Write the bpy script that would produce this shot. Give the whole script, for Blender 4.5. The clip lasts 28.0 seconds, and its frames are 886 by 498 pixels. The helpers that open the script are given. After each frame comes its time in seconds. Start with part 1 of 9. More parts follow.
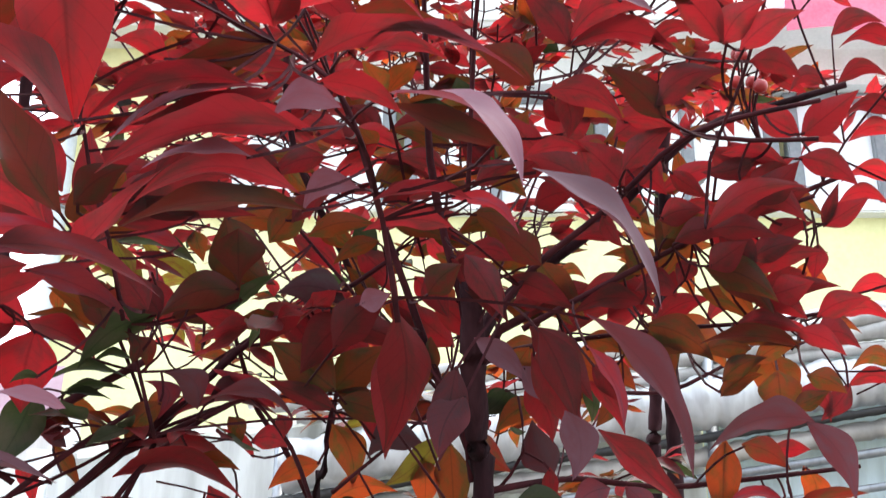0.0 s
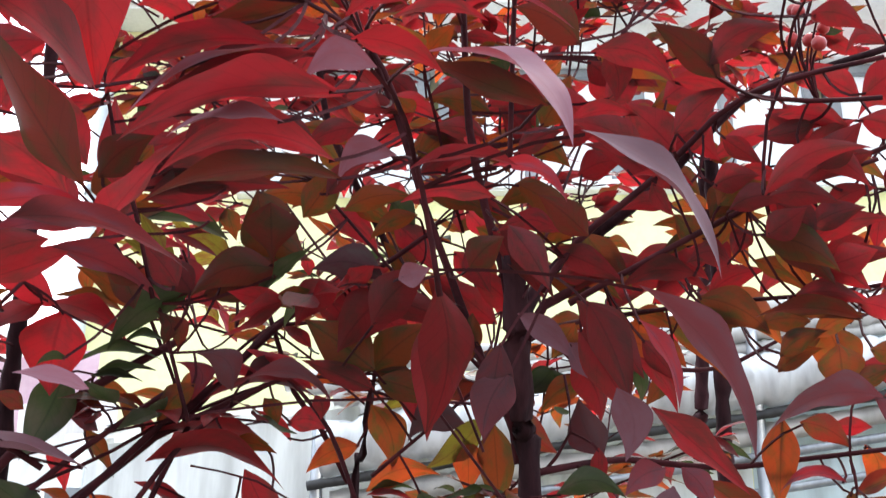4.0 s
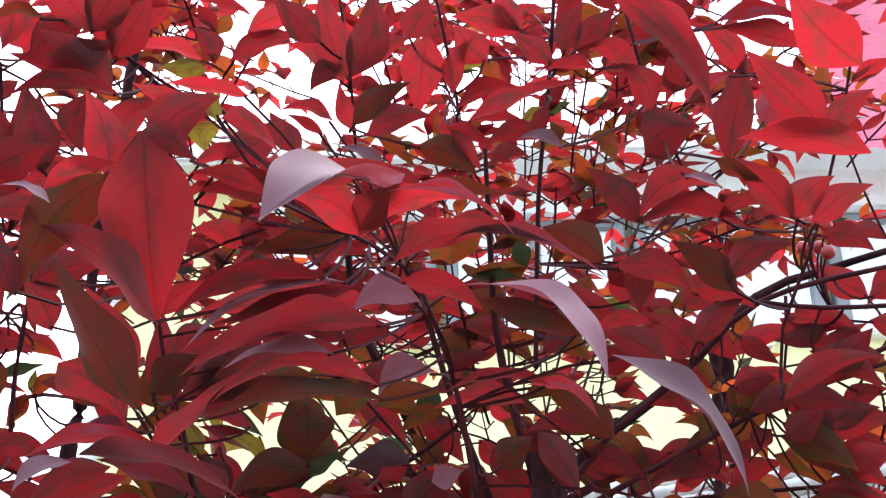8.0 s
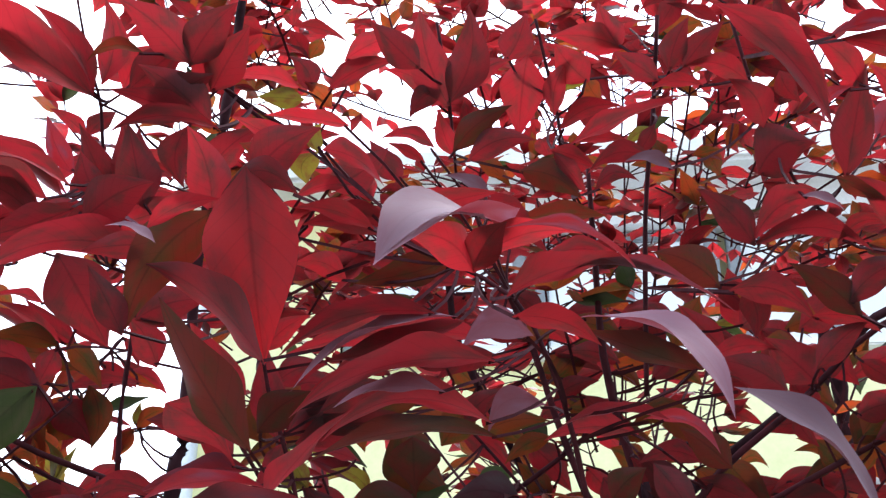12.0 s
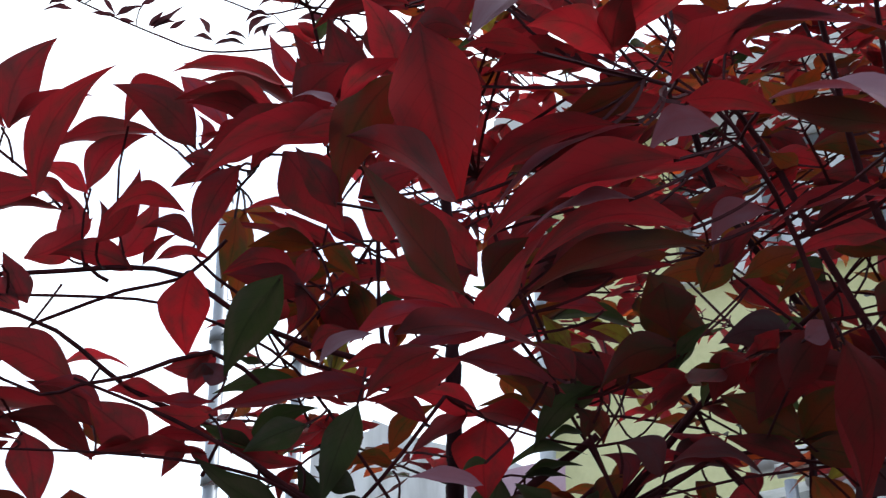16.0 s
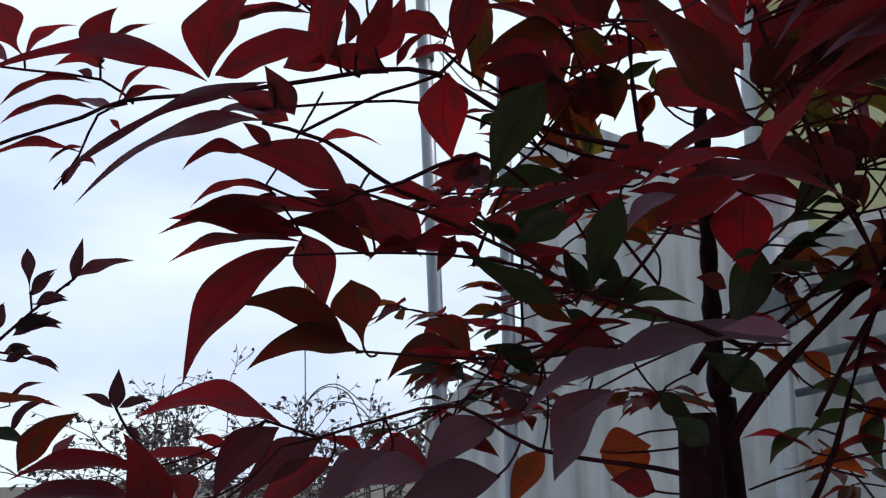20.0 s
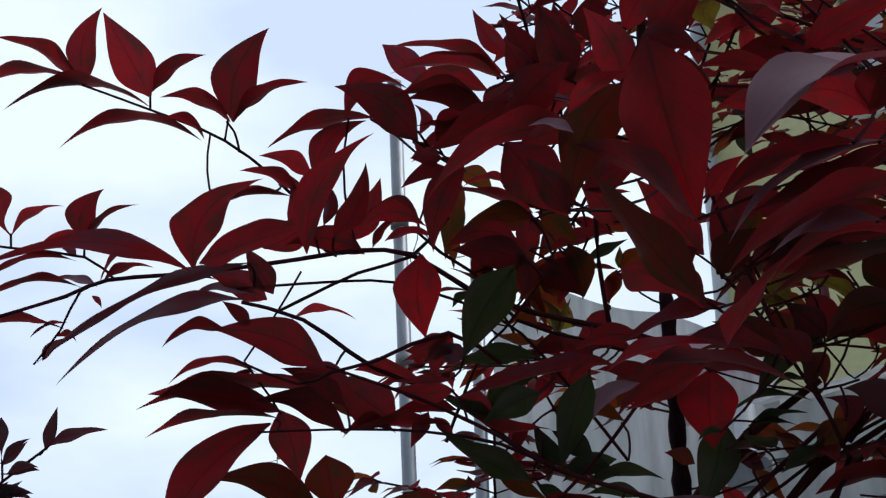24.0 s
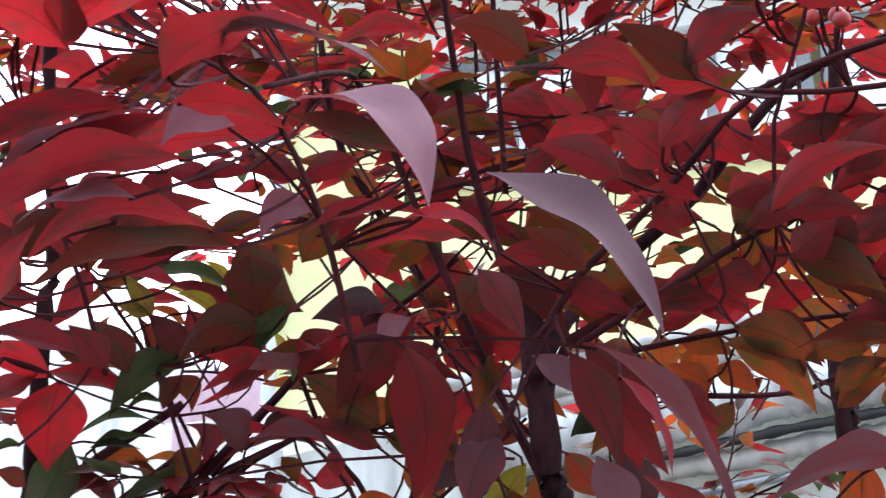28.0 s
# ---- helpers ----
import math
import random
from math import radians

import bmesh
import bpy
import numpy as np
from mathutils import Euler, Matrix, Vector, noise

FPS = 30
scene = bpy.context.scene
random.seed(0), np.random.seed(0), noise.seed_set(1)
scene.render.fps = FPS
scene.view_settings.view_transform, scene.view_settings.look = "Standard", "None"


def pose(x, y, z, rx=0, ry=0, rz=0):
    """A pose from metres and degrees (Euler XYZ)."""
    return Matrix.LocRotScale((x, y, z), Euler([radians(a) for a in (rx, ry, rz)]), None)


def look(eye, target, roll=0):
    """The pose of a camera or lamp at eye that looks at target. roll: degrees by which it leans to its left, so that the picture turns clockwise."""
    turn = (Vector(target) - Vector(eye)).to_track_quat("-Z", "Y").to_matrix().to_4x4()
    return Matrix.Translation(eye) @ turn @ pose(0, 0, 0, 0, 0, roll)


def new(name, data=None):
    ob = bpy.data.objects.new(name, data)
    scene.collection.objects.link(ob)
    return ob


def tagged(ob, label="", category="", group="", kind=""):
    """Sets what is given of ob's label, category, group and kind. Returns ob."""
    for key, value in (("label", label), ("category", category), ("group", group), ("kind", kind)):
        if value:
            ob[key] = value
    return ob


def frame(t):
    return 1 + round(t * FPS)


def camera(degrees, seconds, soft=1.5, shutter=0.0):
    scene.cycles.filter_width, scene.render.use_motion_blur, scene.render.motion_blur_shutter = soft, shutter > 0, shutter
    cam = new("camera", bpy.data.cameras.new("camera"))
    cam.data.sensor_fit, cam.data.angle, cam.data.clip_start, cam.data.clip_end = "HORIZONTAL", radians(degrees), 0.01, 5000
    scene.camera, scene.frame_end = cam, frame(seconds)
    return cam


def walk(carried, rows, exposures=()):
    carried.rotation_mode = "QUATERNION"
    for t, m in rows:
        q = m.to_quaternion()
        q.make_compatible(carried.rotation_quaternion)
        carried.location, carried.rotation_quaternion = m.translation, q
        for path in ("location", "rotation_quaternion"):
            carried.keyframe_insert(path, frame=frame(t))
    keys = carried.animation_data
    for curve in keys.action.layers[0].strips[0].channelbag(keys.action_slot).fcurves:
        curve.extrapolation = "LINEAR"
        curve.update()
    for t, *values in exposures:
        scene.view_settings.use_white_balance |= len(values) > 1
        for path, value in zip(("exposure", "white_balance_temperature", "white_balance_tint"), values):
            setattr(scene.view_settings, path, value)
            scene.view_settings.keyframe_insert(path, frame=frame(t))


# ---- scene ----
# seconds, stops, kelvin and tint: the picture darkens towards the sky and cools a little
EXPOSURE = [(0, 2.88, 6850, 10), (4.5, 2.92, 6800, 10), (8, 2.8, 6400, 10), (9, 2.65, 6250, 10), (12.0, 2.53, 6150, 10), (13.0, 2.46, 6150, 10), (15.5, 1.5, 6300, 10), (17, 1.02, 6300, 10), (18, 0.52, 6300, 10),
            (20, 0.27, 6300, 10), (22.0, 0.22, 6250, 10), (24.0, 0.22, 6250, 10), (25.0, 0.25, 6300, 10), (25.5, 0.55, 6300, 10), (26.0, 1.1, 6250, 10), (26.8, 2.2, 6250, 10), (28, 2.75, 6350, 10)]
# ---- camera ----
cam = camera(40.33, 28.0, soft=1.25, shutter=0.4)
# seconds, eye, yaw to the left of +y, pitch up, roll (degrees)
PATH = [
    (0, (0.0802, 0.1269, 1.4750), 0.57, 22.87, 0.38),
    (0.5, (0.0794, 0.1397, 1.4775), 0.84, 21.02, 0.74),
    (1, (0.0763, 0.1500, 1.4784), 0.88, 19.58, 0.85),
    (1.5, (0.0765, 0.1570, 1.4757), 1.10, 18.24, 0.62),
    (2, (0.0767, 0.1676, 1.4740), 1.31, 17.16, 0.78),
    (2.5, (0.0754, 0.1683, 1.4741), 1.22, 16.05, 0.55),
    (3, (0.0757, 0.1682, 1.4784), 1.33, 16.35, 0.70),
    (3.5, (0.0749, 0.1703, 1.4816), 1.91, 19.50, 0.61),
    (4, (0.0749, 0.1640, 1.4832), 2.33, 22.02, 0.32),
    (4.5, (0.0698, 0.1599, 1.4851), 2.57, 23.71, -0.10),
    (6.5, (0.0595, 0.1290, 1.5003), 2.22, 29.27, -0.76),
    (7, (0.0565, 0.1151, 1.5082), 2.20, 29.30, -0.83),
    (7.5, (0.0594, 0.1103, 1.5097), 2.37, 28.79, -0.28),
    (8, (0.0571, 0.1100, 1.5091), 2.40, 28.51, -0.19),
    (8.5, (0.0570, 0.1191, 1.5079), 2.59, 28.86, 0.57),
    (9, (0.0523, 0.1259, 1.5078), 2.90, 29.18, 1.46),
    (9.5, (0.0528, 0.1311, 1.5081), 3.49, 29.37, 1.62),
    (10, (0.0554, 0.1312, 1.5078), 3.97, 29.67, 1.95),
    (10.5, (0.0546, 0.1279, 1.5086), 4.42, 30.22, 2.02),
    (11, (0.0620, 0.1229, 1.5111), 5.61, 30.28, 1.90),
    (11.5, (0.0619, 0.1198, 1.5190), 6.32, 29.94, 1.40),
    (12, (0.0437, 0.1213, 1.5281), 7.04, 29.02, 0.79),
    (12.5, (0.0433, 0.1393, 1.5148), 9.19, 29.79, 0.87),
    (13, (0.0270, 0.1434, 1.4975), 10.81, 30.80, 0.50),
    (13.5, (0.0309, 0.1355, 1.4927), 12.86, 30.31, 0.51),
    (15.5, (0.1061, 0.1410, 1.4999), 23.52, 26.63, 0.64),
    (16, (0.1154, 0.1752, 1.4748), 25.76, 26.52, 0.11),
    (16.5, (0.1102, 0.1609, 1.4848), 27.33, 24.77, 0.10),
    (17, (0.1050, 0.1460, 1.4861), 29.66, 22.80, -0.07),
    (17.5, (0.1018, 0.1452, 1.4926), 32.28, 21.09, -0.23),
    (18, (0.0980, 0.1395, 1.5154), 34.16, 19.07, 0.14),
    (18.5, (0.0985, 0.1312, 1.5421), 34.34, 15.38, 0.00),
    (19, (0.0931, 0.1343, 1.5463), 34.66, 12.11, -0.44),
    (19.5, (0.0932, 0.1319, 1.5497), 34.67, 10.99, -0.55),
    (20, (0.0889, 0.1143, 1.5535), 34.87, 10.80, -0.69),
    (20.5, (0.0947, 0.1174, 1.5486), 35.23, 10.79, -0.53),
    (21, (0.0943, 0.1086, 1.5475), 34.76, 11.48, -0.02),
    (21.5, (0.0881, 0.0957, 1.5584), 34.85, 13.11, -0.53),
    (22, (0.0889, 0.0819, 1.5676), 35.30, 15.75, -1.28),
    (22.5, (0.0996, 0.0919, 1.5689), 35.29, 17.33, -1.19),
    (24.5, (0.1097, 0.0905, 1.5492), 32.86, 18.55, -0.60),
    (25, (0.1865, 0.0171, 1.5168), 32.08, 18.77, 0.05),
    (25.5, (0.2798, -0.0683, 1.4914), 28.98, 17.65, -0.17),
    (26, (0.2452, 0.0508, 1.4950), 26.02, 19.21, -0.29),
    (26.5, (0.2145, 0.1680, 1.5600), 22.20, 18.00, 0.70),
    (27, (0.2183, 0.2053, 1.5689), 18.61, 18.16, 0.75),
    (27.5, (0.2129, 0.2161, 1.5544), 15.70, 19.53, 0.46),
    (28, (0.2178, 0.2484, 1.5553), 14.03, 20.69, 0.13),
]


def aim(eye, yaw, pitch, roll):
    a, b = radians(yaw), radians(pitch)
    ahead = Vector((-math.sin(a) * math.cos(b), math.cos(a) * math.cos(b), math.sin(b)))
    return look(eye, Vector(eye) + ahead, roll)


walk(cam, [(t, aim(eye, yaw, pitch, roll)) for t, eye, yaw, pitch, roll in PATH], EXPOSURE)

# ---- light ----
SUN_ELEVATION, SUN_TURN = 58, -30
world = bpy.data.worlds.new("overcast_sky")
scene.world = world
world.use_nodes = True
wn, wl = world.node_tree.nodes, world.node_tree.links
sky = wn.new("ShaderNodeTexSky")
sky.sky_type, sky.sun_disc = "NISHITA", False
sky.sun_elevation, sky.sun_rotation = radians(SUN_ELEVATION), radians(SUN_TURN)
sky.dust_density = 3.0
thin = wn.new("ShaderNodeVectorMath")
thin.operation = "SCALE"
thin.inputs["Scale"].default_value = 0.06
wl.new(sky.outputs[0], thin.inputs[0])
coord = wn.new("ShaderNodeTexCoord")
squash = wn.new("ShaderNodeMapping")
squash.inputs["Scale"].default_value = (2.2, 2.2, 5.5)
wl.new(coord.outputs["Generated"], squash.inputs[0])
billow = wn.new("ShaderNodeTexNoise")
billow.inputs["Scale"].default_value, billow.inputs["Detail"].default_value = 1.3, 5
wl.new(squash.outputs[0], billow.inputs["Vector"])
cloud = wn.new("ShaderNodeValToRGB")
cloud.color_ramp.elements[0].position, cloud.color_ramp.elements[0].color = 0.38, (0.60, 0.71, 0.92, 1)
cloud.color_ramp.elements[1].position, cloud.color_ramp.elements[1].color = 0.62, (0.84, 0.935, 1.0, 1)
wl.new(billow.outputs[0], cloud.inputs[0])
cover = wn.new("ShaderNodeMix")
cover.data_type = "RGBA"
cover.inputs["Factor"].default_value = 0.88
wl.new(thin.outputs[0], cover.inputs["A"])
wl.new(cloud.outputs[0], cover.inputs["B"])
# sky scaled brighter on the sun's side, dimmer behind to shade the facades
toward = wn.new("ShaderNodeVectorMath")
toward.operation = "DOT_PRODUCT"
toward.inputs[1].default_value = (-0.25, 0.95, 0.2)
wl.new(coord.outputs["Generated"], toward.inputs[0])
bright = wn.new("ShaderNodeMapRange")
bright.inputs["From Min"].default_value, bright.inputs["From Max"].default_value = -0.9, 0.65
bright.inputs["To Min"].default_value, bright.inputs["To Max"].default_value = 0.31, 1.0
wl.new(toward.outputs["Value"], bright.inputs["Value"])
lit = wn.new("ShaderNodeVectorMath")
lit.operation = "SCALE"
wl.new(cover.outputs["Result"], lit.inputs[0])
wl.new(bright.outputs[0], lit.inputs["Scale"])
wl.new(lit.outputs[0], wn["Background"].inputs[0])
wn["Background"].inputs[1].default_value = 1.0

lamp = bpy.data.lights.new("sun", "SUN")
lamp.energy, lamp.angle, lamp.color = 1.0, radians(20), (1, 0.97, 0.92)
sun = new("sun", lamp)
sun.rotation_euler = (radians(90 - SUN_ELEVATION), 0, radians(180 + SUN_TURN))


# ---- materials ----
def tree_of(name):
    m = bpy.data.materials.new(name)
    m.use_nodes = True
    return m, m.node_tree.nodes, m.node_tree.links, m.node_tree.nodes["Principled BSDF"]


def surface(name, dark, light, rough=0.7, scale=12.0, metal=0.0, bump=0.15, stretch=(1, 1, 1), fine=90.0, gloss=0.5):
    """A solid surface with two scales of mottling and a fine relief."""
    m, n, l, p = tree_of(name)
    c = n.new("ShaderNodeTexCoord")
    mp = n.new("ShaderNodeMapping")
    mp.inputs["Scale"].default_value = stretch
    l.new(c.outputs["Object"], mp.inputs[0])
    a = n.new("ShaderNodeTexNoise")
    a.inputs["Scale"].default_value, a.inputs["Detail"].default_value = scale, 4
    b = n.new("ShaderNodeTexNoise")
    b.inputs["Scale"].default_value, b.inputs["Detail"].default_value = fine, 3
    l.new(mp.outputs[0], a.inputs["Vector"])
    l.new(mp.outputs[0], b.inputs["Vector"])
    s = n.new("ShaderNodeMath")
    s.operation = "MULTIPLY_ADD"
    s.inputs[1].default_value, s.inputs[2].default_value = 0.35, 0.0
    l.new(b.outputs[0], s.inputs[0])
    t = n.new("ShaderNodeMath")
    t.operation = "MULTIPLY_ADD"
    t.inputs[1].default_value = 0.65
    l.new(a.outputs[0], t.inputs[0])
    l.new(s.outputs[0], t.inputs[2])
    r = n.new("ShaderNodeValToRGB")
    r.color_ramp.elements[0].position, r.color_ramp.elements[0].color = 0.36, (*dark, 1)
    r.color_ramp.elements[1].position, r.color_ramp.elements[1].color = 0.64, (*light, 1)
    l.new(t.outputs[0], r.inputs[0])
    l.new(r.outputs[0], p.inputs["Base Color"])
    p.inputs["Roughness"].default_value, p.inputs["Metallic"].default_value = rough, metal
    p.inputs["Specular IOR Level"].default_value = gloss
    k = n.new("ShaderNodeBump")
    k.inputs["Strength"].default_value, k.inputs["Distance"].default_value = bump, 0.004
    l.new(t.outputs[0], k.inputs["Height"])
    l.new(k.outputs[0], p.inputs["Normal"])
    return m


def foliage(name, face, glow, spot, share=0.56, rough=0.5, bloom=0.07, coat=0.06, rib=0.72):
    """A thin leaf: a glossy skin, light that comes through it, a midrib, side veins and blotches."""
    m, n, l, p = tree_of(name)
    out = n["Material Output"]
    uv = n.new("ShaderNodeUVMap")
    sep = n.new("ShaderNodeSeparateXYZ")
    l.new(uv.outputs[0], sep.inputs[0])
    off = n.new("ShaderNodeMath")
    off.operation = "SUBTRACT"
    off.inputs[1].default_value = 0.5
    l.new(sep.outputs[0], off.inputs[0])
    side = n.new("ShaderNodeMath")
    side.operation = "ABSOLUTE"
    l.new(off.outputs[0], side.inputs[0])
    spine = n.new("ShaderNodeMapRange")
    spine.inputs["From Min"].default_value, spine.inputs["From Max"].default_value = 0.008, 0.035
    l.new(side.outputs[0], spine.inputs["Value"])
    # side veins run forward from the midrib
    slant = n.new("ShaderNodeMath")
    slant.operation = "MULTIPLY_ADD"
    slant.inputs[1].default_value = -0.42
    l.new(side.outputs[0], slant.inputs[0])
    l.new(sep.outputs[1], slant.inputs[2])
    saw = n.new("ShaderNodeMath")
    saw.operation = "PINGPONG"
    saw.inputs[1].default_value = 0.055
    l.new(slant.outputs[0], saw.inputs[0])
    vein = n.new("ShaderNodeMapRange")
    vein.inputs["From Min"].default_value, vein.inputs["From Max"].default_value = 0.0, 0.008
    vein.inputs["To Min"].default_value = 0.5 + 0.5 * rib
    l.new(saw.outputs[0], vein.inputs["Value"])
    ribs = n.new("ShaderNodeMapRange")
    ribs.inputs["To Min"].default_value = rib
    l.new(spine.outputs[0], ribs.inputs["Value"])
    lines = n.new("ShaderNodeMath")
    lines.operation = "MULTIPLY"
    l.new(ribs.outputs[0], lines.inputs[0])
    l.new(vein.outputs[0], lines.inputs[1])
    info = n.new("ShaderNodeObjectInfo")
    geo = n.new("ShaderNodeNewGeometry")
    both = n.new("ShaderNodeMath")
    both.operation = "ADD"
    l.new(info.outputs["Random"], both.inputs[0])
    l.new(geo.outputs["Random Per Island"], both.inputs[1])
    one = n.new("ShaderNodeMath")
    one.operation = "FRACT"
    l.new(both.outputs[0], one.inputs[0])
    blot = n.new("ShaderNodeTexNoise")
    blot.inputs["Scale"].default_value, blot.inputs["Detail"].default_value = 3.2, 5
    shift = n.new("ShaderNodeVectorMath")
    shift.operation = "MULTIPLY_ADD"
    shift.inputs[1].default_value = (37, 37, 37)
    l.new(one.outputs[0], shift.inputs[0])
    l.new(uv.outputs[0], shift.inputs[2])
    l.new(shift.outputs[0], blot.inputs["Vector"])
    patch = n.new("ShaderNodeMapRange")
    patch.inputs["From Min"].default_value, patch.inputs["From Max"].default_value = 0.45, 0.66
    patch.inputs["To Max"].default_value = 0.85
    l.new(blot.outputs[0], patch.inputs["Value"])
    tone = n.new("ShaderNodeMapRange")
    tone.inputs["To Min"].default_value, tone.inputs["To Max"].default_value = 0.5, 1.28
    l.new(one.outputs[0], tone.inputs["Value"])
    gain = n.new("ShaderNodeMath")
    gain.operation = "MULTIPLY"
    l.new(tone.outputs[0], gain.inputs[0])
    l.new(lines.outputs[0], gain.inputs[1])
    made = []
    for pale in (face, glow):
        mix = n.new("ShaderNodeMix")
        mix.data_type = "RGBA"
        mix.inputs["A"].default_value = (*pale, 1)
        k = 1.0 if pale is face else 2.2
        mix.inputs["B"].default_value = (*(min(1, v * k) for v in spot), 1)
        l.new(patch.outputs[0], mix.inputs["Factor"])
        sc = n.new("ShaderNodeVectorMath")
        sc.operation = "SCALE"
        l.new(mix.outputs["Result"], sc.inputs[0])
        l.new(gain.outputs[0], sc.inputs["Scale"])
        made.append(sc)
    l.new(made[0].outputs[0], p.inputs["Base Color"])
    p.inputs["Roughness"].default_value = rough
    p.inputs["Specular IOR Level"].default_value = 0.4
    p.inputs["Coat Weight"].default_value, p.inputs["Coat Roughness"].default_value = coat, 0.42
    p.inputs["Sheen Weight"].default_value, p.inputs["Sheen Roughness"].default_value = bloom, 0.4
    p.inputs["Sheen Tint"].default_value = (0.92, 0.80, 0.92, 1)
    relief = n.new("ShaderNodeBump")
    relief.inputs["Strength"].default_value, relief.inputs["Distance"].default_value = 0.25, 0.001
    l.new(lines.outputs[0], relief.inputs["Height"])
    l.new(relief.outputs[0], p.inputs["Normal"])
    thru = n.new("ShaderNodeBsdfTranslucent")
    l.new(made[1].outputs[0], thru.inputs["Color"])
    blend = n.new("ShaderNodeMixShader")
    blend.inputs[0].default_value = share
    l.new(p.outputs[0], blend.inputs[1])
    l.new(thru.outputs[0], blend.inputs[2])
    l.new(blend.outputs[0], out.inputs["Surface"])
    return m


def sheeting(name, tint, haze):
    """Weathered plastic film: milky, lets some light through, streaked with dirt."""
    m, n, l, p = tree_of(name)
    c = n.new("ShaderNodeTexCoord")
    mp = n.new("ShaderNodeMapping")
    mp.inputs["Scale"].default_value = (9, 9, 1.4)
    l.new(c.outputs["Object"], mp.inputs[0])
    a = n.new("ShaderNodeTexNoise")
    a.inputs["Scale"].default_value, a.inputs["Detail"].default_value = 2.2, 6
    l.new(mp.outputs[0], a.inputs["Vector"])
    r = n.new("ShaderNodeValToRGB")
    r.color_ramp.elements[0].position, r.color_ramp.elements[0].color = 0.35, (*(v * 0.62 for v in tint), 1)
    r.color_ramp.elements[1].position, r.color_ramp.elements[1].color = 0.6, (*tint, 1)
    l.new(a.outputs[0], r.inputs[0])
    l.new(r.outputs[0], p.inputs["Base Color"])
    p.inputs["Roughness"].default_value = 0.32
    thru = n.new("ShaderNodeBsdfTranslucent")
    l.new(r.outputs[0], thru.inputs["Color"])
    blend = n.new("ShaderNodeMixShader")
    blend.inputs[0].default_value = haze
    l.new(p.outputs[0], blend.inputs[1])
    l.new(thru.outputs[0], blend.inputs[2])
    l.new(blend.outputs[0], n["Material Output"].inputs["Surface"])
    return m


LEAF = {
    "r": foliage("red_leaf", (0.090, 0.0088, 0.0135), (0.38, 0.0130, 0.0180), (0.085, 0.012, 0.010)),
    "m": foliage("crimson_leaf", (0.060, 0.0092, 0.0145), (0.32, 0.0130, 0.0180), (0.054, 0.012, 0.010)),
    "b": foliage("bronze_leaf", (0.050, 0.0115, 0.004), (0.26, 0.047, 0.010), (0.036, 0.030, 0.006)),
    "o": foliage("orange_leaf", (0.10, 0.014, 0.005), (0.44, 0.060, 0.012), (0.09, 0.03, 0.006)),
    "d": foliage("dark_maroon_leaf", (0.040, 0.0075, 0.005), (0.17, 0.016, 0.008), (0.034, 0.016, 0.005)),
    "p": foliage("dusky_purple_leaf", (0.030, 0.013, 0.019), (0.070, 0.012, 0.018), (0.03, 0.016, 0.016)),
    # darker mauve copy, with less of the sky sheen put into its colour
    "u": foliage("dull_sheen_leaf", (0.080, 0.036, 0.046), (0.16, 0.013, 0.019), (0.065, 0.026, 0.034), 0.38, rough=0.62, bloom=0.08, rib=0.88),
    # red_leaf copy with extra glow colour, painting in backlight on a few leaves
    "s": foliage("backlit_red_leaf", (0.09, 0.008, 0.012), (0.55, 0.012, 0.017), (0.11, 0.010, 0.010), 0.7),
    "g": foliage("green_leaf", (0.024, 0.028, 0.016), (0.034, 0.050, 0.012), (0.032, 0.026, 0.014)),
    # red leaves whose waxy bloom and sky sheen are painted into the face
    "l": foliage("sky_sheen_leaf", (0.18, 0.082, 0.112), (0.22, 0.014, 0.02), (0.14, 0.056, 0.078), 0.32, rough=0.7, bloom=0.12, coat=0.0, rib=0.93),
    # part red, part mauve: sky sheen of upper sides put into the face
    "n": foliage("rosy_sheen_leaf", (0.13, 0.030, 0.046), (0.32, 0.010, 0.014), (0.09, 0.02, 0.03), 0.48, rough=0.6, bloom=0.12),
    "y": foliage("yellow_green_leaf", (0.11, 0.088, 0.013), (0.26, 0.20, 0.022), (0.1, 0.035, 0.010)),
}
BARK = surface("purple_brown_bark", (0.014, 0.006, 0.008), (0.050, 0.019, 0.024), 0.85, 30, bump=0.9, stretch=(1, 1, 0.25), fine=160, gloss=0.08)
TWIG = surface("dark_red_twig", (0.024, 0.007, 0.010), (0.064, 0.014, 0.018), 0.75, 60, bump=0.2, gloss=0.08)
BERRY = surface("red_berry_skin", (0.20, 0.008, 0.010), (0.36, 0.018, 0.020), 0.4, 40, bump=0.05)
DRY = surface("dry_grey_twig", (0.10, 0.085, 0.09), (0.21, 0.18, 0.18), 0.85, 40)
SHRIVELLED = surface("shrivelled_brown_leaf", (0.08, 0.055, 0.055), (0.19, 0.14, 0.14), 0.85, 30)
FADED = surface("withered_yellow_leaf", (0.34, 0.26, 0.04), (0.5, 0.42, 0.08), 0.7, 60)
YELLOW = surface("yellow_wall_paint", (0.72, 0.70, 0.36), (0.84, 0.81, 0.46), 0.85, 2.4, bump=0.25, fine=60)
WHITE = surface("white_wall_paint", (0.68, 0.69, 0.68), (0.82, 0.83, 0.82), 0.8, 3.0)
STEEL = surface("galvanised_steel", (0.20, 0.22, 0.25), (0.36, 0.38, 0.41), 0.45, 18, metal=0.6, stretch=(1, 1, 0.3))
PLASTIC = surface("grey_plastic_pipe", (0.42, 0.45, 0.48), (0.55, 0.58, 0.60), 0.5, 10)
FRAME = surface("grey_window_frame", (0.17, 0.19, 0.21), (0.25, 0.27, 0.29), 0.45, 12)
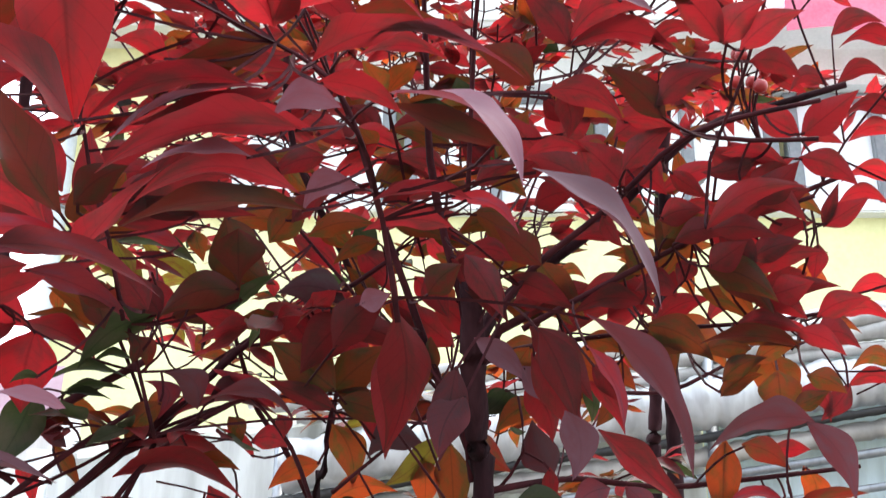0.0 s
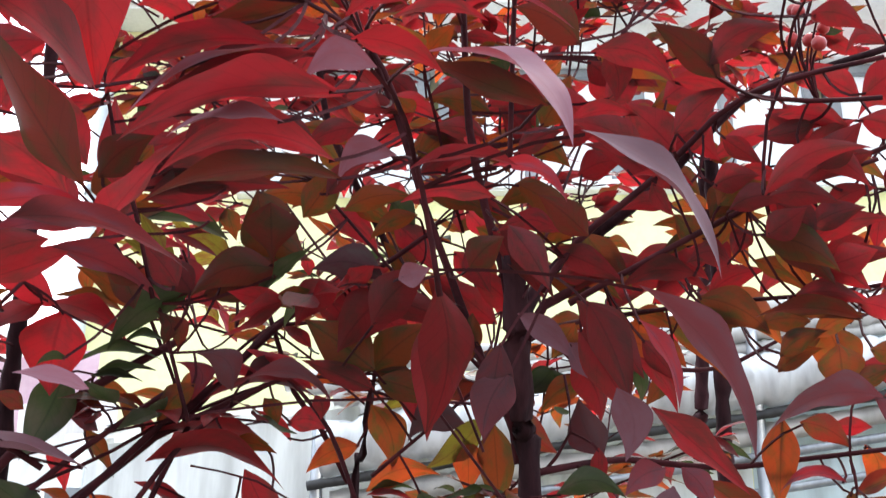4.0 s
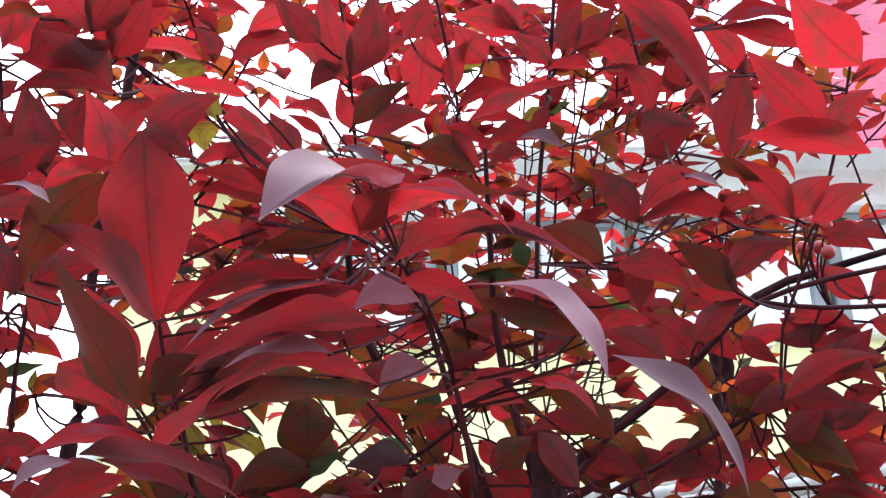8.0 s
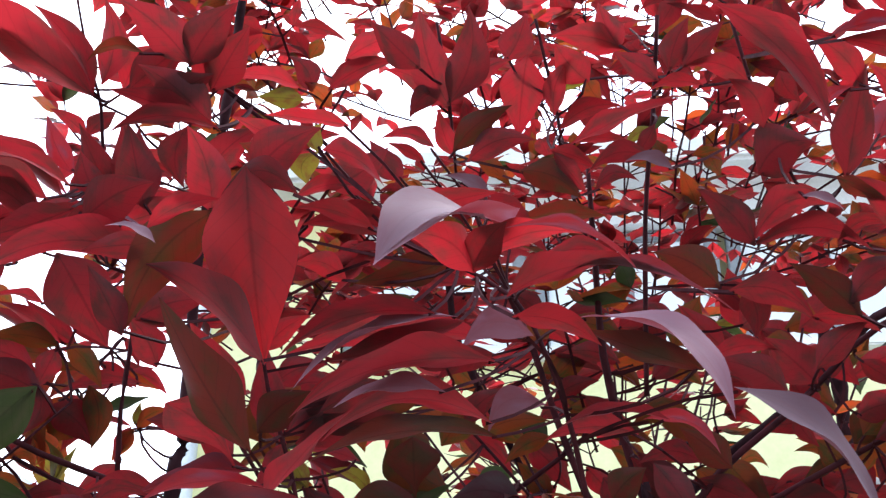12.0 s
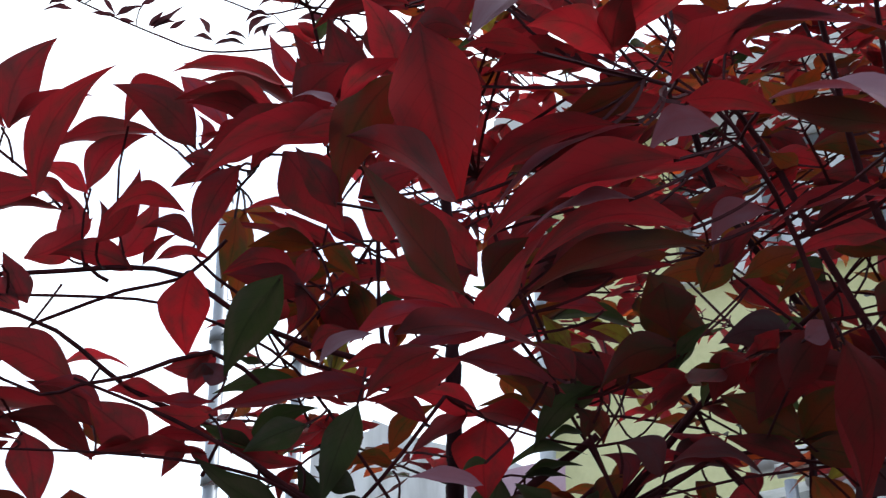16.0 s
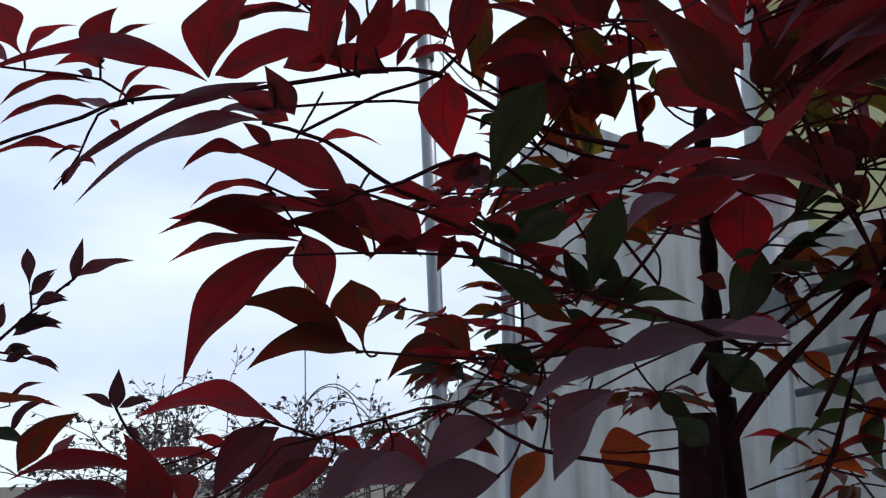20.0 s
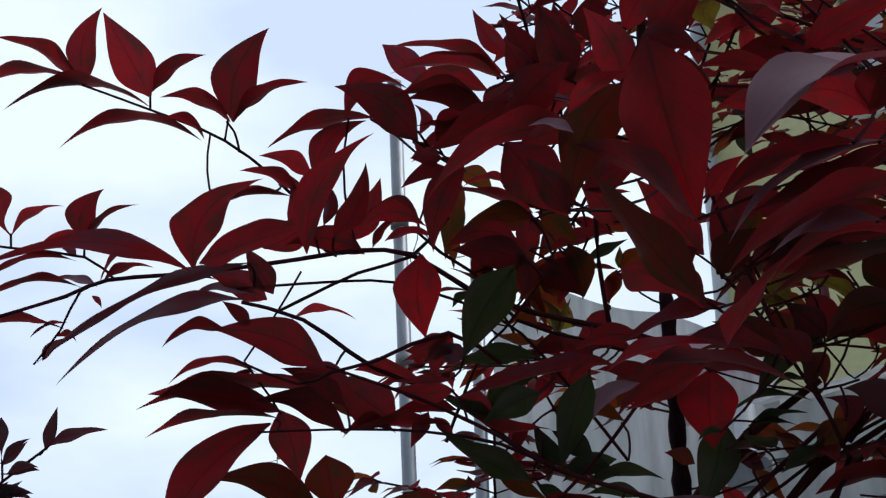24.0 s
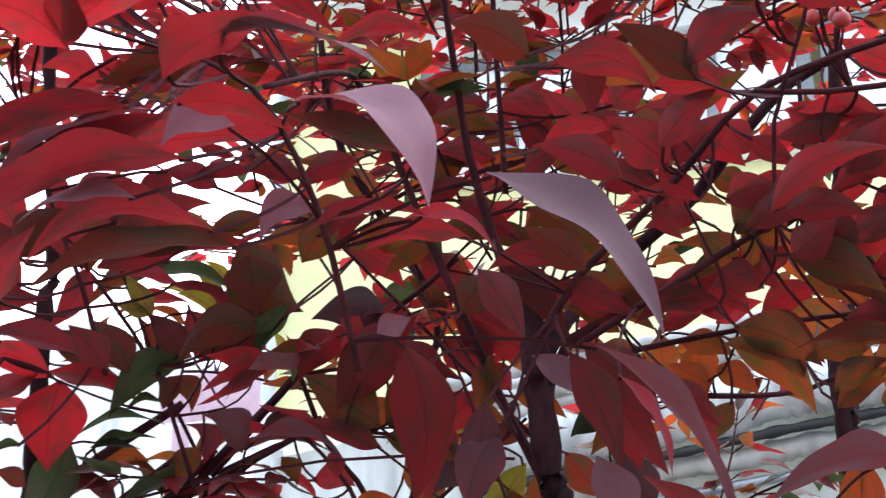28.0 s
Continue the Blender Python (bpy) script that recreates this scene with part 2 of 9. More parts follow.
PINK = surface("pink_cloth", (0.62, 0.13, 0.22), (0.74, 0.22, 0.32), 0.85, 7)
PALE_PINK = surface("pale_pink_cloth", (0.56, 0.36, 0.46), (0.66, 0.48, 0.56), 0.85, 7)
SOIL = surface("trodden_soil", (0.06, 0.05, 0.035), (0.17, 0.145, 0.11), 0.95, 3.0, bump=0.6, fine=40)
FILM = sheeting("milky_plastic_film", (0.77, 0.79, 0.82), 0.3)
BLUE_FILM = sheeting("bluish_plastic_film", (0.62, 0.74, 0.84), 0.3)
STAINED = sheeting("stained_grey_film", (0.54, 0.53, 0.52), 0.15)
BLACK = surface("black_strip", (0.010, 0.010, 0.012), (0.03, 0.03, 0.032), 0.6, 20)
GLASS, _n, _l, _p = tree_of("sky_pale_glass")
# pale base colour stands in for bright sky mirrored in the panes
_p.inputs["Base Color"].default_value = (0.80, 0.84, 0.87, 1)
_p.inputs["Roughness"].default_value = 0.06
_p.inputs["Specular IOR Level"].default_value = 1.0


# ---- helpers of this scene ----
def part(name, bm, material, parent=None, label="", smooth=True):
    me = bpy.data.meshes.new(name)
    bm.to_mesh(me)
    bm.free()
    me.materials.append(material)
    if smooth:
        me.polygons.foreach_set("use_smooth", [True] * len(me.polygons))
    ob = new(name, me)
    ob.parent = parent
    return tagged(ob, label) if label else ob


def tube(points, r0, r1, sides=7, knotty=0.1):
    """A smooth tapered tube through the points; knotty makes it lumpy."""
    pts = [Vector(p) for p in points]
    line = []
    for i in range(len(pts) - 1):
        a, b, c, d = pts[max(i - 1, 0)], pts[i], pts[i + 1], pts[min(i + 2, len(pts) - 1)]
        steps = max(2, min(22, int((c - b).length / (0.011 if knotty > 0.1 else 0.02))))
        for k in range(steps):
            u = k / steps
            line.append(0.5 * (2 * b + (c - a) * u + (2 * a - 5 * b + 4 * c - d) * u * u + (3 * b - a - 3 * c + d) * u ** 3))
    line.append(pts[-1])
    bm = bmesh.new()
    rings, n = [], len(line)
    for i, p in enumerate(line):
        go = (line[min(i + 1, n - 1)] - line[max(i - 1, 0)]).normalized()
        x = go.orthogonal().normalized() if abs(go.z) > 0.95 else go.cross(Vector((0, 0, 1))).normalized()
        y = go.cross(x)
        r = (r0 + (r1 - r0) * i / (n - 1)) * (1 + knotty * noise.noise(p * 60))
        rings.append([bm.verts.new(p + (x * math.cos(q) + y * math.sin(q)) * r * (1 + knotty * 0.8 * noise.noise(p * 55 + Vector((math.cos(q), math.sin(q), 0)) * 1.3))) for q in (2 * math.pi * k / sides for k in range(sides))])
    for a, b in zip(rings, rings[1:]):
        for k in range(sides):
            bm.faces.new((a[k], a[(k + 1) % sides], b[(k + 1) % sides], b[k]))
    bm.faces.new(rings[0][::-1])
    bm.faces.new(rings[-1])
    return bm


def box(x0, x1, y0, y1, z0, z1, bevel=0.0, bm=None):
    bm = bm or bmesh.new()
    made = bmesh.ops.create_cube(bm, size=1, matrix=Matrix.LocRotScale(((x0 + x1) / 2, (y0 + y1) / 2, (z0 + z1) / 2), None, (x1 - x0, y1 - y0, z1 - z0)))
    if bevel:
        bmesh.ops.bevel(bm, geom=list({e for v in made["verts"] for e in v.link_edges}), offset=bevel, segments=2, affect="EDGES")
    return bm


def rod(a, b, r, sides=12):
    a, b = Vector(a), Vector(b)
    bm = bmesh.new()
    bmesh.ops.create_cone(bm, cap_ends=True, segments=sides, radius1=r, radius2=r, depth=(b - a).length,
                          matrix=Matrix.Translation((a + b) / 2) @ (b - a).to_track_quat("Z", "Y").to_matrix().to_4x4())
    return bm


OUTLINE = ((0, 0.02), (0.05, 0.10), (0.13, 0.26), (0.24, 0.42), (0.36, 0.5), (0.5, 0.455), (0.63, 0.36), (0.75, 0.245), (0.84, 0.155), (0.92, 0.075), (0.97, 0.028), (1.0, 0.003))
SHAPES, WOOD, BASES = {}, [], {}


def half_width(v, blunt):
    """Half the leaf's width at the share v of its length, as a smooth curve; a blunt leaf is fullest beyond its middle."""
    if blunt:
        v = v ** 2.3 if v < 0.95 else 0.95 ** 2.3 + (v - 0.95) * (1 - 0.95 ** 2.3) * 20
    k = max(i for i in range(len(OUTLINE) - 1) if OUTLINE[i][0] <= v)
    (v0, a), (v1, b) = OUTLINE[k], OUTLINE[k + 1]
    pa, pb = OUTLINE[max(k - 1, 0)], OUTLINE[min(k + 2, len(OUTLINE) - 1)]
    m0, m1 = (b - pa[1]) / (v1 - pa[0]) * (v1 - v0), (pb[1] - a) / (pb[0] - v0) * (v1 - v0)
    u = (v - v0) / (v1 - v0)
    return max(0.003, a * (2 * u ** 3 - 3 * u * u + 1) + m0 * (u ** 3 - 2 * u * u + u) + b * (3 * u * u - 2 * u ** 3) + m1 * (u ** 3 - u * u))


def blade(aspect, sway, arch, rows_of=19, blunt=0):
    """A leaf blade one unit long: base at the origin, tip along y, upper side along z."""
    key = (round(aspect, 2), round(sway, 2), round(arch, 2), rows_of, blunt)
    if key not in SHAPES:
        bm = bmesh.new()
        uv = bm.loops.layers.uv.new("UVMap")
        rows = []
        across = (-1, -0.5, 0, 0.5, 1) if rows_of > 12 else (-1, 0, 1)
        ripple = random.Random(str(key)).uniform(0, 6)
        for i in range(rows_of):
            v = i / (rows_of - 1)
            half = half_width(v, blunt)
            lift = 4 * v * (1 - v)
            rows.append([(bm.verts.new((sway * lift + u * half * aspect, v, arch * lift + (abs(u) ** 1.5 - 0.35) * half * aspect * 0.24
                                        + u * u * half * 0.05 * math.sin(11 * v + ripple + 2 * u))), ((u + 1) / 2, v)) for u in across])
        for a, b in zip(rows, rows[1:]):
            for k in range(len(across) - 1):
                f = bm.faces.new([q[0] for q in (a[k], a[k + 1], b[k + 1], b[k])])
                for lp, q in zip(f.loops, (a[k], a[k + 1], b[k + 1], b[k])):
                    lp[uv].uv = q[1]
        me = bpy.data.meshes.new("leaf")
        bm.to_mesh(me)
        bm.free()
        me.polygons.foreach_set("use_smooth", [True] * len(me.polygons))
        SHAPES[key] = {None: me}
    return SHAPES[key]


def leaf(plant, kind, bx, by, bz, tx, ty, tz, width, roll, sway=0.0, arch=0.0, blunt=0):
    """A leaf from its base to its tip; roll turns it about that line, 0 with the upper side up."""
    base, tip = Vector((bx, by, bz)), Vector((tx, ty, tz))
    way = tip - base
    long = way.length
    aspect = max(0.06, min(0.9, round(width / long / 0.03) * 0.03))
    shape = blade(aspect, sway, arch, 19, blunt)
    if kind not in shape:
        me = shape[None].copy()
        me.name = "leaf"
        me.materials.append(LEAF[kind])
        shape[kind] = me
    y = way / long
    ref = (Vector((0, 0, 1)) - y * y.z).normalized()
    up = Matrix.Rotation(radians(roll), 3, y) @ ref
    ob = new("leaf", shape[kind])
    m = Matrix((y.cross(up), y, up)).transposed().to_4x4()
    ob.parent = plant
    ob.matrix_parent_inverse = Matrix.Translation(-plant.location)
    ob.matrix_basis = Matrix.Translation(base) @ m @ Matrix.Diagonal((long, long * 1.03, long, 1))
    BASES.setdefault(plant.name, []).append((base, y))
    return ob


def limb(plant, name, r0, r1, *points):
    ob = part(name, tube(points, r0, r1, *((14, 0.36) if r0 > 0.008 else (6, 0.1))), BARK if r0 > 0.005 else TWIG, plant)
    ob.matrix_parent_inverse = Matrix.Translation(-plant.location)
    for a, b in zip(points, points[1:]):
        n = max(2, int((Vector(b) - Vector(a)).length / 0.012))
        WOOD.extend(Vector(a).lerp(Vector(b), k / n) for k in range(n))
    return ob


def petioles(plant, reach=0.11):
    """Thin stalks that carry the leaves from the nearest wood."""
    spots = np.array([tuple(w) for w in WOOD])
    verts, faces = [], []
    for base, go in BASES.get(plant.name, ()):
        gap = np.linalg.norm(spots - np.array(base), axis=1) - 0.02 * ((np.array(base) - spots) @ np.array(go) > 0)
        k = int(gap.argmin())
        if gap[k] > reach or gap[k] < 0.004:
            continue
        root = Vector(spots[k])
        line = [root.lerp(base, u) + Vector((0, 0, -0.12 * (root - base).length * u * (1 - u))) - go * 0.25 * (root - base).length * u * (1 - u) for u in (0, 0.25, 0.5, 0.75, 1)]
        line[-1] = base + go * 0.003
        for a, b in zip(line, line[1:]):
            d = (b - a).normalized()
            x = d.orthogonal().normalized() * 0.0011
            y = d.cross(x)
            n = len(verts)
            for q in (a, b):
                verts += [q + x, q - x * 0.5 + y * 0.87, q - x * 0.5 - y * 0.87]
            faces += [(n, n + 1, n + 4, n + 3), (n + 1, n + 2, n + 5, n + 4), (n + 2, n, n + 3, n + 5)]
    me = bpy.data.meshes.new("stalkwork")
    me.from_pydata(verts, [], faces)
    me.materials.append(TWIG)
    ob = tagged(new("stalkwork", me), kind="stuff")
    ob.parent = plant
    ob.matrix_parent_inverse = Matrix.Translation(-plant.location)


def thing(name, label, category, at=(0, 0, 0), group="", kind=""):
    ob = new(name)
    ob.empty_display_size = 0.1
    ob.location = at
    return tagged(ob, label, category, group, kind)


# ---- ground ----
bm = bmesh.new()
bmesh.ops.create_grid(bm, x_segments=80, y_segments=80, size=1)
for v in bm.verts:
    x, y = v.co.x, v.co.y
    v.co.x, v.co.y = 600 * x * abs(x) ** 2, 600 * y * abs(y) ** 2
    v.co.z = 0.02 * noise.noise(v.co * 0.8) if max(abs(v.co.x), abs(v.co.y)) > 0.1 else 0
tagged(part("ground", bm, SOIL), "bare trodden brown soil around the shrubs", "ground", kind="structure")


# ---- the yellow building ----
WALL_Y, LEFT, RIGHT, TOP = 3.71, -1.20, 5.2, 3.74
house = thing("yellow_building", "pale yellow rendered building with a band of grey-framed windows", "building", (LEFT, WALL_Y, 0))


def on_house(name, bm, mat, parent=house, label="", smooth=False):
    ob = part(name, bm, mat, parent, label, smooth)
    ob.matrix_parent_inverse = Matrix.Translation((-LEFT, -WALL_Y, 0))
    return ob


on_house("lower_wall", box(LEFT, RIGHT, WALL_Y, WALL_Y + 0.24, 0, 3.10), YELLOW)
on_house("pier", box(LEFT, -0.74, WALL_Y, WALL_Y + 0.24, 3.10, TOP), YELLOW)
on_house("lintel", box(-0.74, RIGHT, WALL_Y, WALL_Y + 0.24, 3.60, TOP), WHITE)
on_house("side_wall", box(LEFT, LEFT + 0.24, WALL_Y + 0.24, 8, 0, TOP), YELLOW)
on_house("back_wall", box(LEFT + 0.24, RIGHT, 7.8, 8, 0, TOP), YELLOW)
on_house("roof", box(LEFT - 0.12, RIGHT + 0.1, WALL_Y - 0.16, 8.1, TOP, TOP + 0.1, 0.015), WHITE, label="white painted eaves slab")
on_house("sill", box(-0.74, RIGHT, WALL_Y - 0.05, WALL_Y + 0.1, 3.10, 3.135, 0.006), WHITE)
x = -0.74
while x < RIGHT - 0.1:
    wide = 0.62
    w = thing("window", "", "", (x, WALL_Y, 3.135))
    w.parent = house
    w.matrix_parent_inverse = Matrix.Translation((-LEFT, -WALL_Y, 0))
    for name, b, mt in (
        ("stile", box(x, x + 0.045, WALL_Y + 0.05, WALL_Y + 0.11, 3.137, 3.598, 0.004), FRAME),
        ("stile", box(x + wide - 0.045, x + wide, WALL_Y + 0.05, WALL_Y + 0.11, 3.137, 3.598, 0.004), FRAME),
        ("mullion", box(x + wide / 2 - 0.02, x + wide / 2 + 0.02, WALL_Y + 0.04, WALL_Y + 0.10, 3.18, 3.56, 0.004), FRAME),
        ("head", box(x + 0.046, x + wide - 0.046, WALL_Y + 0.05, WALL_Y + 0.11, 3.561, 3.598, 0.004), FRAME),
        ("bottom_rail", box(x + 0.046, x + wide - 0.046, WALL_Y + 0.05, WALL_Y + 0.11, 3.137, 3.178, 0.004), FRAME),
        ("pane", box(x + 0.046, x + wide / 2 - 0.021, WALL_Y + 0.07, WALL_Y + 0.078, 3.18, 3.56), GLASS),
        ("pane", box(x + wide / 2 + 0.021, x + wide - 0.046, WALL_Y + 0.07, WALL_Y + 0.078, 3.18, 3.56), GLASS),
    ):
        ob = part(name, b, mt, w, smooth=False)
        ob.matrix_parent_inverse = Matrix.Translation((-x, -WALL_Y, -3.135))
    x += wide + 0.03

pipe = thing("downpipe", "pale grey plastic downpipe on the building's corner", "pipe", (LEFT, WALL_Y - 0.04, 0))
ob = part("tube", rod((0, 0, 0), (0, 0, TOP - 0.01), 0.026, 16), PLASTIC, pipe)
for z in (0.9, 2.0, 3.1):
    part("clip", rod((0, 0, z), (0, 0, z + 0.03), 0.031, 16), STEEL, pipe)


# ---- the plastic-covered shelter ----
def drape(x0, x1, top, y, low, seed, cols=90, rows=34, deep=0.03):
    """A hanging sheet with folds; top(x) gives its upper edge."""
    bm = bmesh.new()
    grid = []
    for i in range(rows + 1):
        v = i / rows
        line = []
        for k in range(cols + 1):
            x = x0 + (x1 - x0) * k / cols
            zt = top(x)
            z = zt + (low - zt) * v
            fold = 1.2 * noise.noise(Vector((x * 3.2 + z * 0.8 + seed, z * 0.9, seed))) + 0.3 * noise.noise(Vector((x * 11 - z * 2 + seed, z * 1.8, 3)))
            sag = 0.5 * noise.noise(Vector((x * 2.5, z * 6, seed + 5)))
            line.append(bm.verts.new((x, y + deep * (0.25 + v) * (fold + sag), z)))
        grid.append(line)
    for a, b in zip(grid, grid[1:]):
        for k in range(cols):
            bm.faces.new((a[k], b[k], b[k + 1], a[k + 1]))
    return bm


FRONT = 2.42
shelter = thing("plastic_shelter", "shelter of milky plastic sheets hung on a steel pipe frame", "shelter", (-0.66, FRONT, 0))


def on_shelter(name, bm, mat, label="", smooth=True):
    ob = part(name, bm, mat, shelter, label, smooth)
    ob.matrix_parent_inverse = Matrix.Translation((0.66, -FRONT, 0))
    return ob


def eave(x):
    return 2.0 + 0.155 * (x + 0.65)


def tent(x):
    if x < -1.335:
        return 1.90 - 0.75 * (-1.335 - x)
    if x < -1.18:
        return 2.33 - 0.1 * (-1.18 - x)
    return 2.35 - 0.36 * (x + 1.18) - 0.3 * max(0, x + 0.9) + 0.012 * math.sin(14 * x)


on_shelter("front_sheet", drape(-0.66, 0.56, eave, FRONT, 0.02, 2), FILM, "milky white plastic sheet with hanging folds")
on_shelter("blue_sheet", drape(0.565, 2.6, eave, FRONT + 0.01, 0.02, 11), BLUE_FILM, "pale blue plastic sheet with hanging folds")
on_shelter("side_sheet", drape(-1.62, -0.665, tent, FRONT + 0.06, 0.02, 23), FILM, "milky grey plastic sheet drooping from a peak")
# the roof film, laid over bars, rises towards the building
bm = bmesh.new()
grid = []
for i in range(15):
    v = i / 14
    row = []
    for k in range(121):
        xx = -0.7 + 3.3 * k / 120
        row.append(bm.verts.new((xx, FRONT - 0.03 + 1.0 * v, eave(xx) + 0.015 + 0.10 * v + 0.014 * noise.noise(Vector((xx * 6, v * 5, 8))) + 0.012 * math.sin(v * 22))))
    grid.append(row)
for a, b in zip(grid, grid[1:]):
    for k in range(120):
        bm.faces.new((a[k], a[k + 1], b[k + 1], b[k]))
on_shelter("roof_sheet", bm, FILM, "wrinkled plastic roof film")
# along the eaves the film is bunched in grey folds above a thick white roll and a thin black strip
def along_eave(x0, x1, dz, out, r, seed, wave=0.008):
    pts, x = [], x0
    while x < x1:
        q = Vector((x * 5, seed, 0))
        pts.append((x, FRONT - out + wave * noise.noise(q), eave(x) + dz + wave * noise.noise(q + Vector((0, 9, 4)))))
        x += 0.11
    return tube(pts, r, r * 0.92, 9, 0.28)


for k, (dz, out, r) in enumerate(((0.062, 0.02, 0.017), (0.034, 0.045, 0.014), (0.008, 0.05, 0.017), (-0.02, 0.045, 0.013))):
    on_shelter("film_fold", along_eave(-0.32 + 0.05 * k, 2.6, dz, out, r, k * 3.7), STAINED, "grey weathered fold of plastic film")
on_shelter("film_roll", along_eave(-0.24, 2.6, -0.088, 0.055, 0.05, 21, 0.012), FILM, "thick white roll of plastic film")
on_shelter("strap", along_eave(-0.26, 2.6, -0.155, 0.07, 0.009, 31, 0.006), BLACK, "thin black strip")
on_shelter("film_fold", along_eave(-0.22, 2.6, -0.182, 0.035, 0.02, 41, 0.01), STAINED, "grey weathered fold of plastic film")
for n, dz, r in ((0, -0.225, 0.009), (1, -0.29, 0.008)):
    on_shelter("rail", rod((-0.68, FRONT - 0.035, eave(-0.68) + dz), (2.6, FRONT - 0.035, eave(2.6) + dz), r), STEEL)
for px in (-0.70, -0.245, 0.57, 1.3):
    on_shelter("post", rod((px, FRONT - 0.055, 0), (px, FRONT - 0.055, eave(px) + 0.01), 0.012 if px != -0.70 else 0.022), PLASTIC if px == -0.70 else STEEL)
on_shelter("clamp", box(-0.735, -0.665, FRONT - 0.095, FRONT - 0.02, 1.835, 1.90, 0.006), FRAME, "dark pipe clamp", False)
on_shelter("brace", rod((-0.06, FRONT - 0.07, 1.845), (0.9, FRONT - 0.07, 1.49), 0.017), FRAME)
for z0, z1 in ((1.78, 1.82), (1.72, 1.76)):
    on_shelter("rail", rod((0.05, FRONT - 0.05, z0), (0.56, FRONT - 0.05, z1), 0.006), FRAME)

# ---- poles ----
pole = thing("steel_pole", "tall grey galvanised pole with wire hooks, standing in soil", "pole", (-1.247, 2.0, 0))
part("shaft", rod((0.075, 0, 0), (-0.029, 0, 2.71), 0.0145, 16), STEEL, pole)
part("cap", rod((-0.029, 0, 2.705), (-0.0295, 0, 2.72), 0.0155, 16), FRAME, pole)
for z in (1.744, 2.103, 2.395):
    x = 0.075 - 0.0384 * z
    part("collar", rod((x, 0, z - 0.012), (x, 0, z + 0.012), 0.019, 16), FRAME, pole)
    part("hook", tube([(x + 0.015, -0.01, z), (x + 0.05, -0.015, z + 0.015), (x + 0.055, -0.015, z - 0.05), (x + 0.035, -0.012, z - 0.09), (x + 0.05, -0.01, z - 0.12)], 0.0015, 0.0012, 5), STEEL, pole)
post = thing("fence_post", "short grey pipe post beside the plastic shelter", "post", (-1.328, 2.4, 0))
part("shaft", rod((0, 0, 0), (0, 0, 2.492), 0.0155, 16), STEEL, post)
part("cap", rod((0, 0, 2.488), (0, 0, 2.505), 0.0175, 16), FRAME, post)
line = thing("slack_wire", "thin grey wire sagging between pole and post", "wire", (-1.247, 2.0, 2.40))
part("strand", tube([(0.015, 0, 0), (0.0, 0.15, -0.04), (-0.08, 0.40, 0.05)], 0.0016, 0.0016, 5), STEEL, line)

# ---- pink cloths ----
banner = thing("pink_awning", "bright pink cloth awning under the building's eaves", "awning", (1.5, WALL_Y - 0.2, 3.5))


def cloth(name, x0, x1, y, z0, z1, parent, at, seed, mat=PINK):
    ob = part(name, drape(x0, x1, lambda q: z1 + 0.01 * math.sin(8 * q), y, z0, seed, 30, 16, 0.04), mat, parent)
    ob.matrix_parent_inverse = Matrix.Translation([-c for c in at])
    return ob


cloth("cloth", 1.17, 2.42, WALL_Y - 0.2, 3.68, 4.34, banner, (1.5, WALL_Y - 0.2, 3.5), 4)
ob = part("bar", rod((1.14, WALL_Y - 0.2, 4.34), (2.45, WALL_Y - 0.2, 4.34), 0.012), STEEL, banner)
ob.matrix_parent_inverse = Matrix.Translation((-1.5, -(WALL_Y - 0.2), -3.5))
for xx in (1.19, 2.40):
    ob = part("bracket", rod((xx, WALL_Y - 0.2, 4.34), (xx, WALL_Y + 0.1, TOP + 0.09), 0.01), STEEL, banner)
    ob.matrix_parent_inverse = Matrix.Translation((-1.5, -(WALL_Y - 0.2), -3.5))

rag = thing("pink_cloth", "pale pink cloth hung over the shelter's edge", "cloth", (-0.78, FRONT, 2.1))
cloth("cloth", -0.90, -0.68, FRONT - 0.03, 2.075, 2.17, rag, (-0.78, FRONT, 2.1), 9, PALE_PINK)
cloth("strip", -0.86, -0.825, FRONT - 0.035, 1.98, 2.07, rag, (-0.78, FRONT, 2.1), 13, PALE_PINK)

# ---- the bare bush and a dry stalk, far to the side ----
rng = random.Random(5)
bare = thing("bare_bush", "leafless bush of arching grey twigs with a few dry leaves", "bush", (-3.15, 3.35, 0))


def dry_twig(a, go, long, r, depth):
    pts, p, d = [Vector(a)], Vector(a), Vector(go).normalized()
    for k in range(5):
        d = (d + Vector((rng.uniform(-0.3, 0.3), rng.uniform(-0.3, 0.3), rng.uniform(-0.30, 0.12)))).normalized()
        p = p + d * long / 5
        pts.append(p.copy())
    if depth:
        ob = part("twig", tube(pts, r, r * 0.4, 5), DRY, bare)
        ob.matrix_parent_inverse = Matrix.Translation(-bare.location)
        for k in range(5):
            dry_twig(rng.choice(pts[2:]), d + Vector((rng.uniform(-0.9, 0.9), rng.uniform(-0.5, 0.5), rng.uniform(-0.2, 0.7))), long * 0.5, r * 0.6, depth - 1)
    else:
        SPRIGS.append((pts, r))


SPRIGS = []
for k in range(26):
    u = k / 25
    foot = (-3.45 + 0.95 * u, 2.95 + 0.80 * u + rng.uniform(-0.15, 0.15), 0)
    ob = part("stem", tube([foot, (foot[0] + rng.uniform(-0.1, 0.1), foot[1], 0.9), (foot[0] + rng.uniform(-0.2, 0.2), foot[1], 1.48)], 0.008, 0.004, 6), DRY, bare)
    ob.matrix_parent_inverse = Matrix.Translation(-bare.location)
    for j in range(2):
        dry_twig((foot[0] + rng.uniform(-0.12, 0.12), foot[1], 1.43), (rng.uniform(-0.8, 0.8), rng.uniform(-0.3, 0.3), 0.6), rng.uniform(0.24, 0.42), 0.0042, 2)
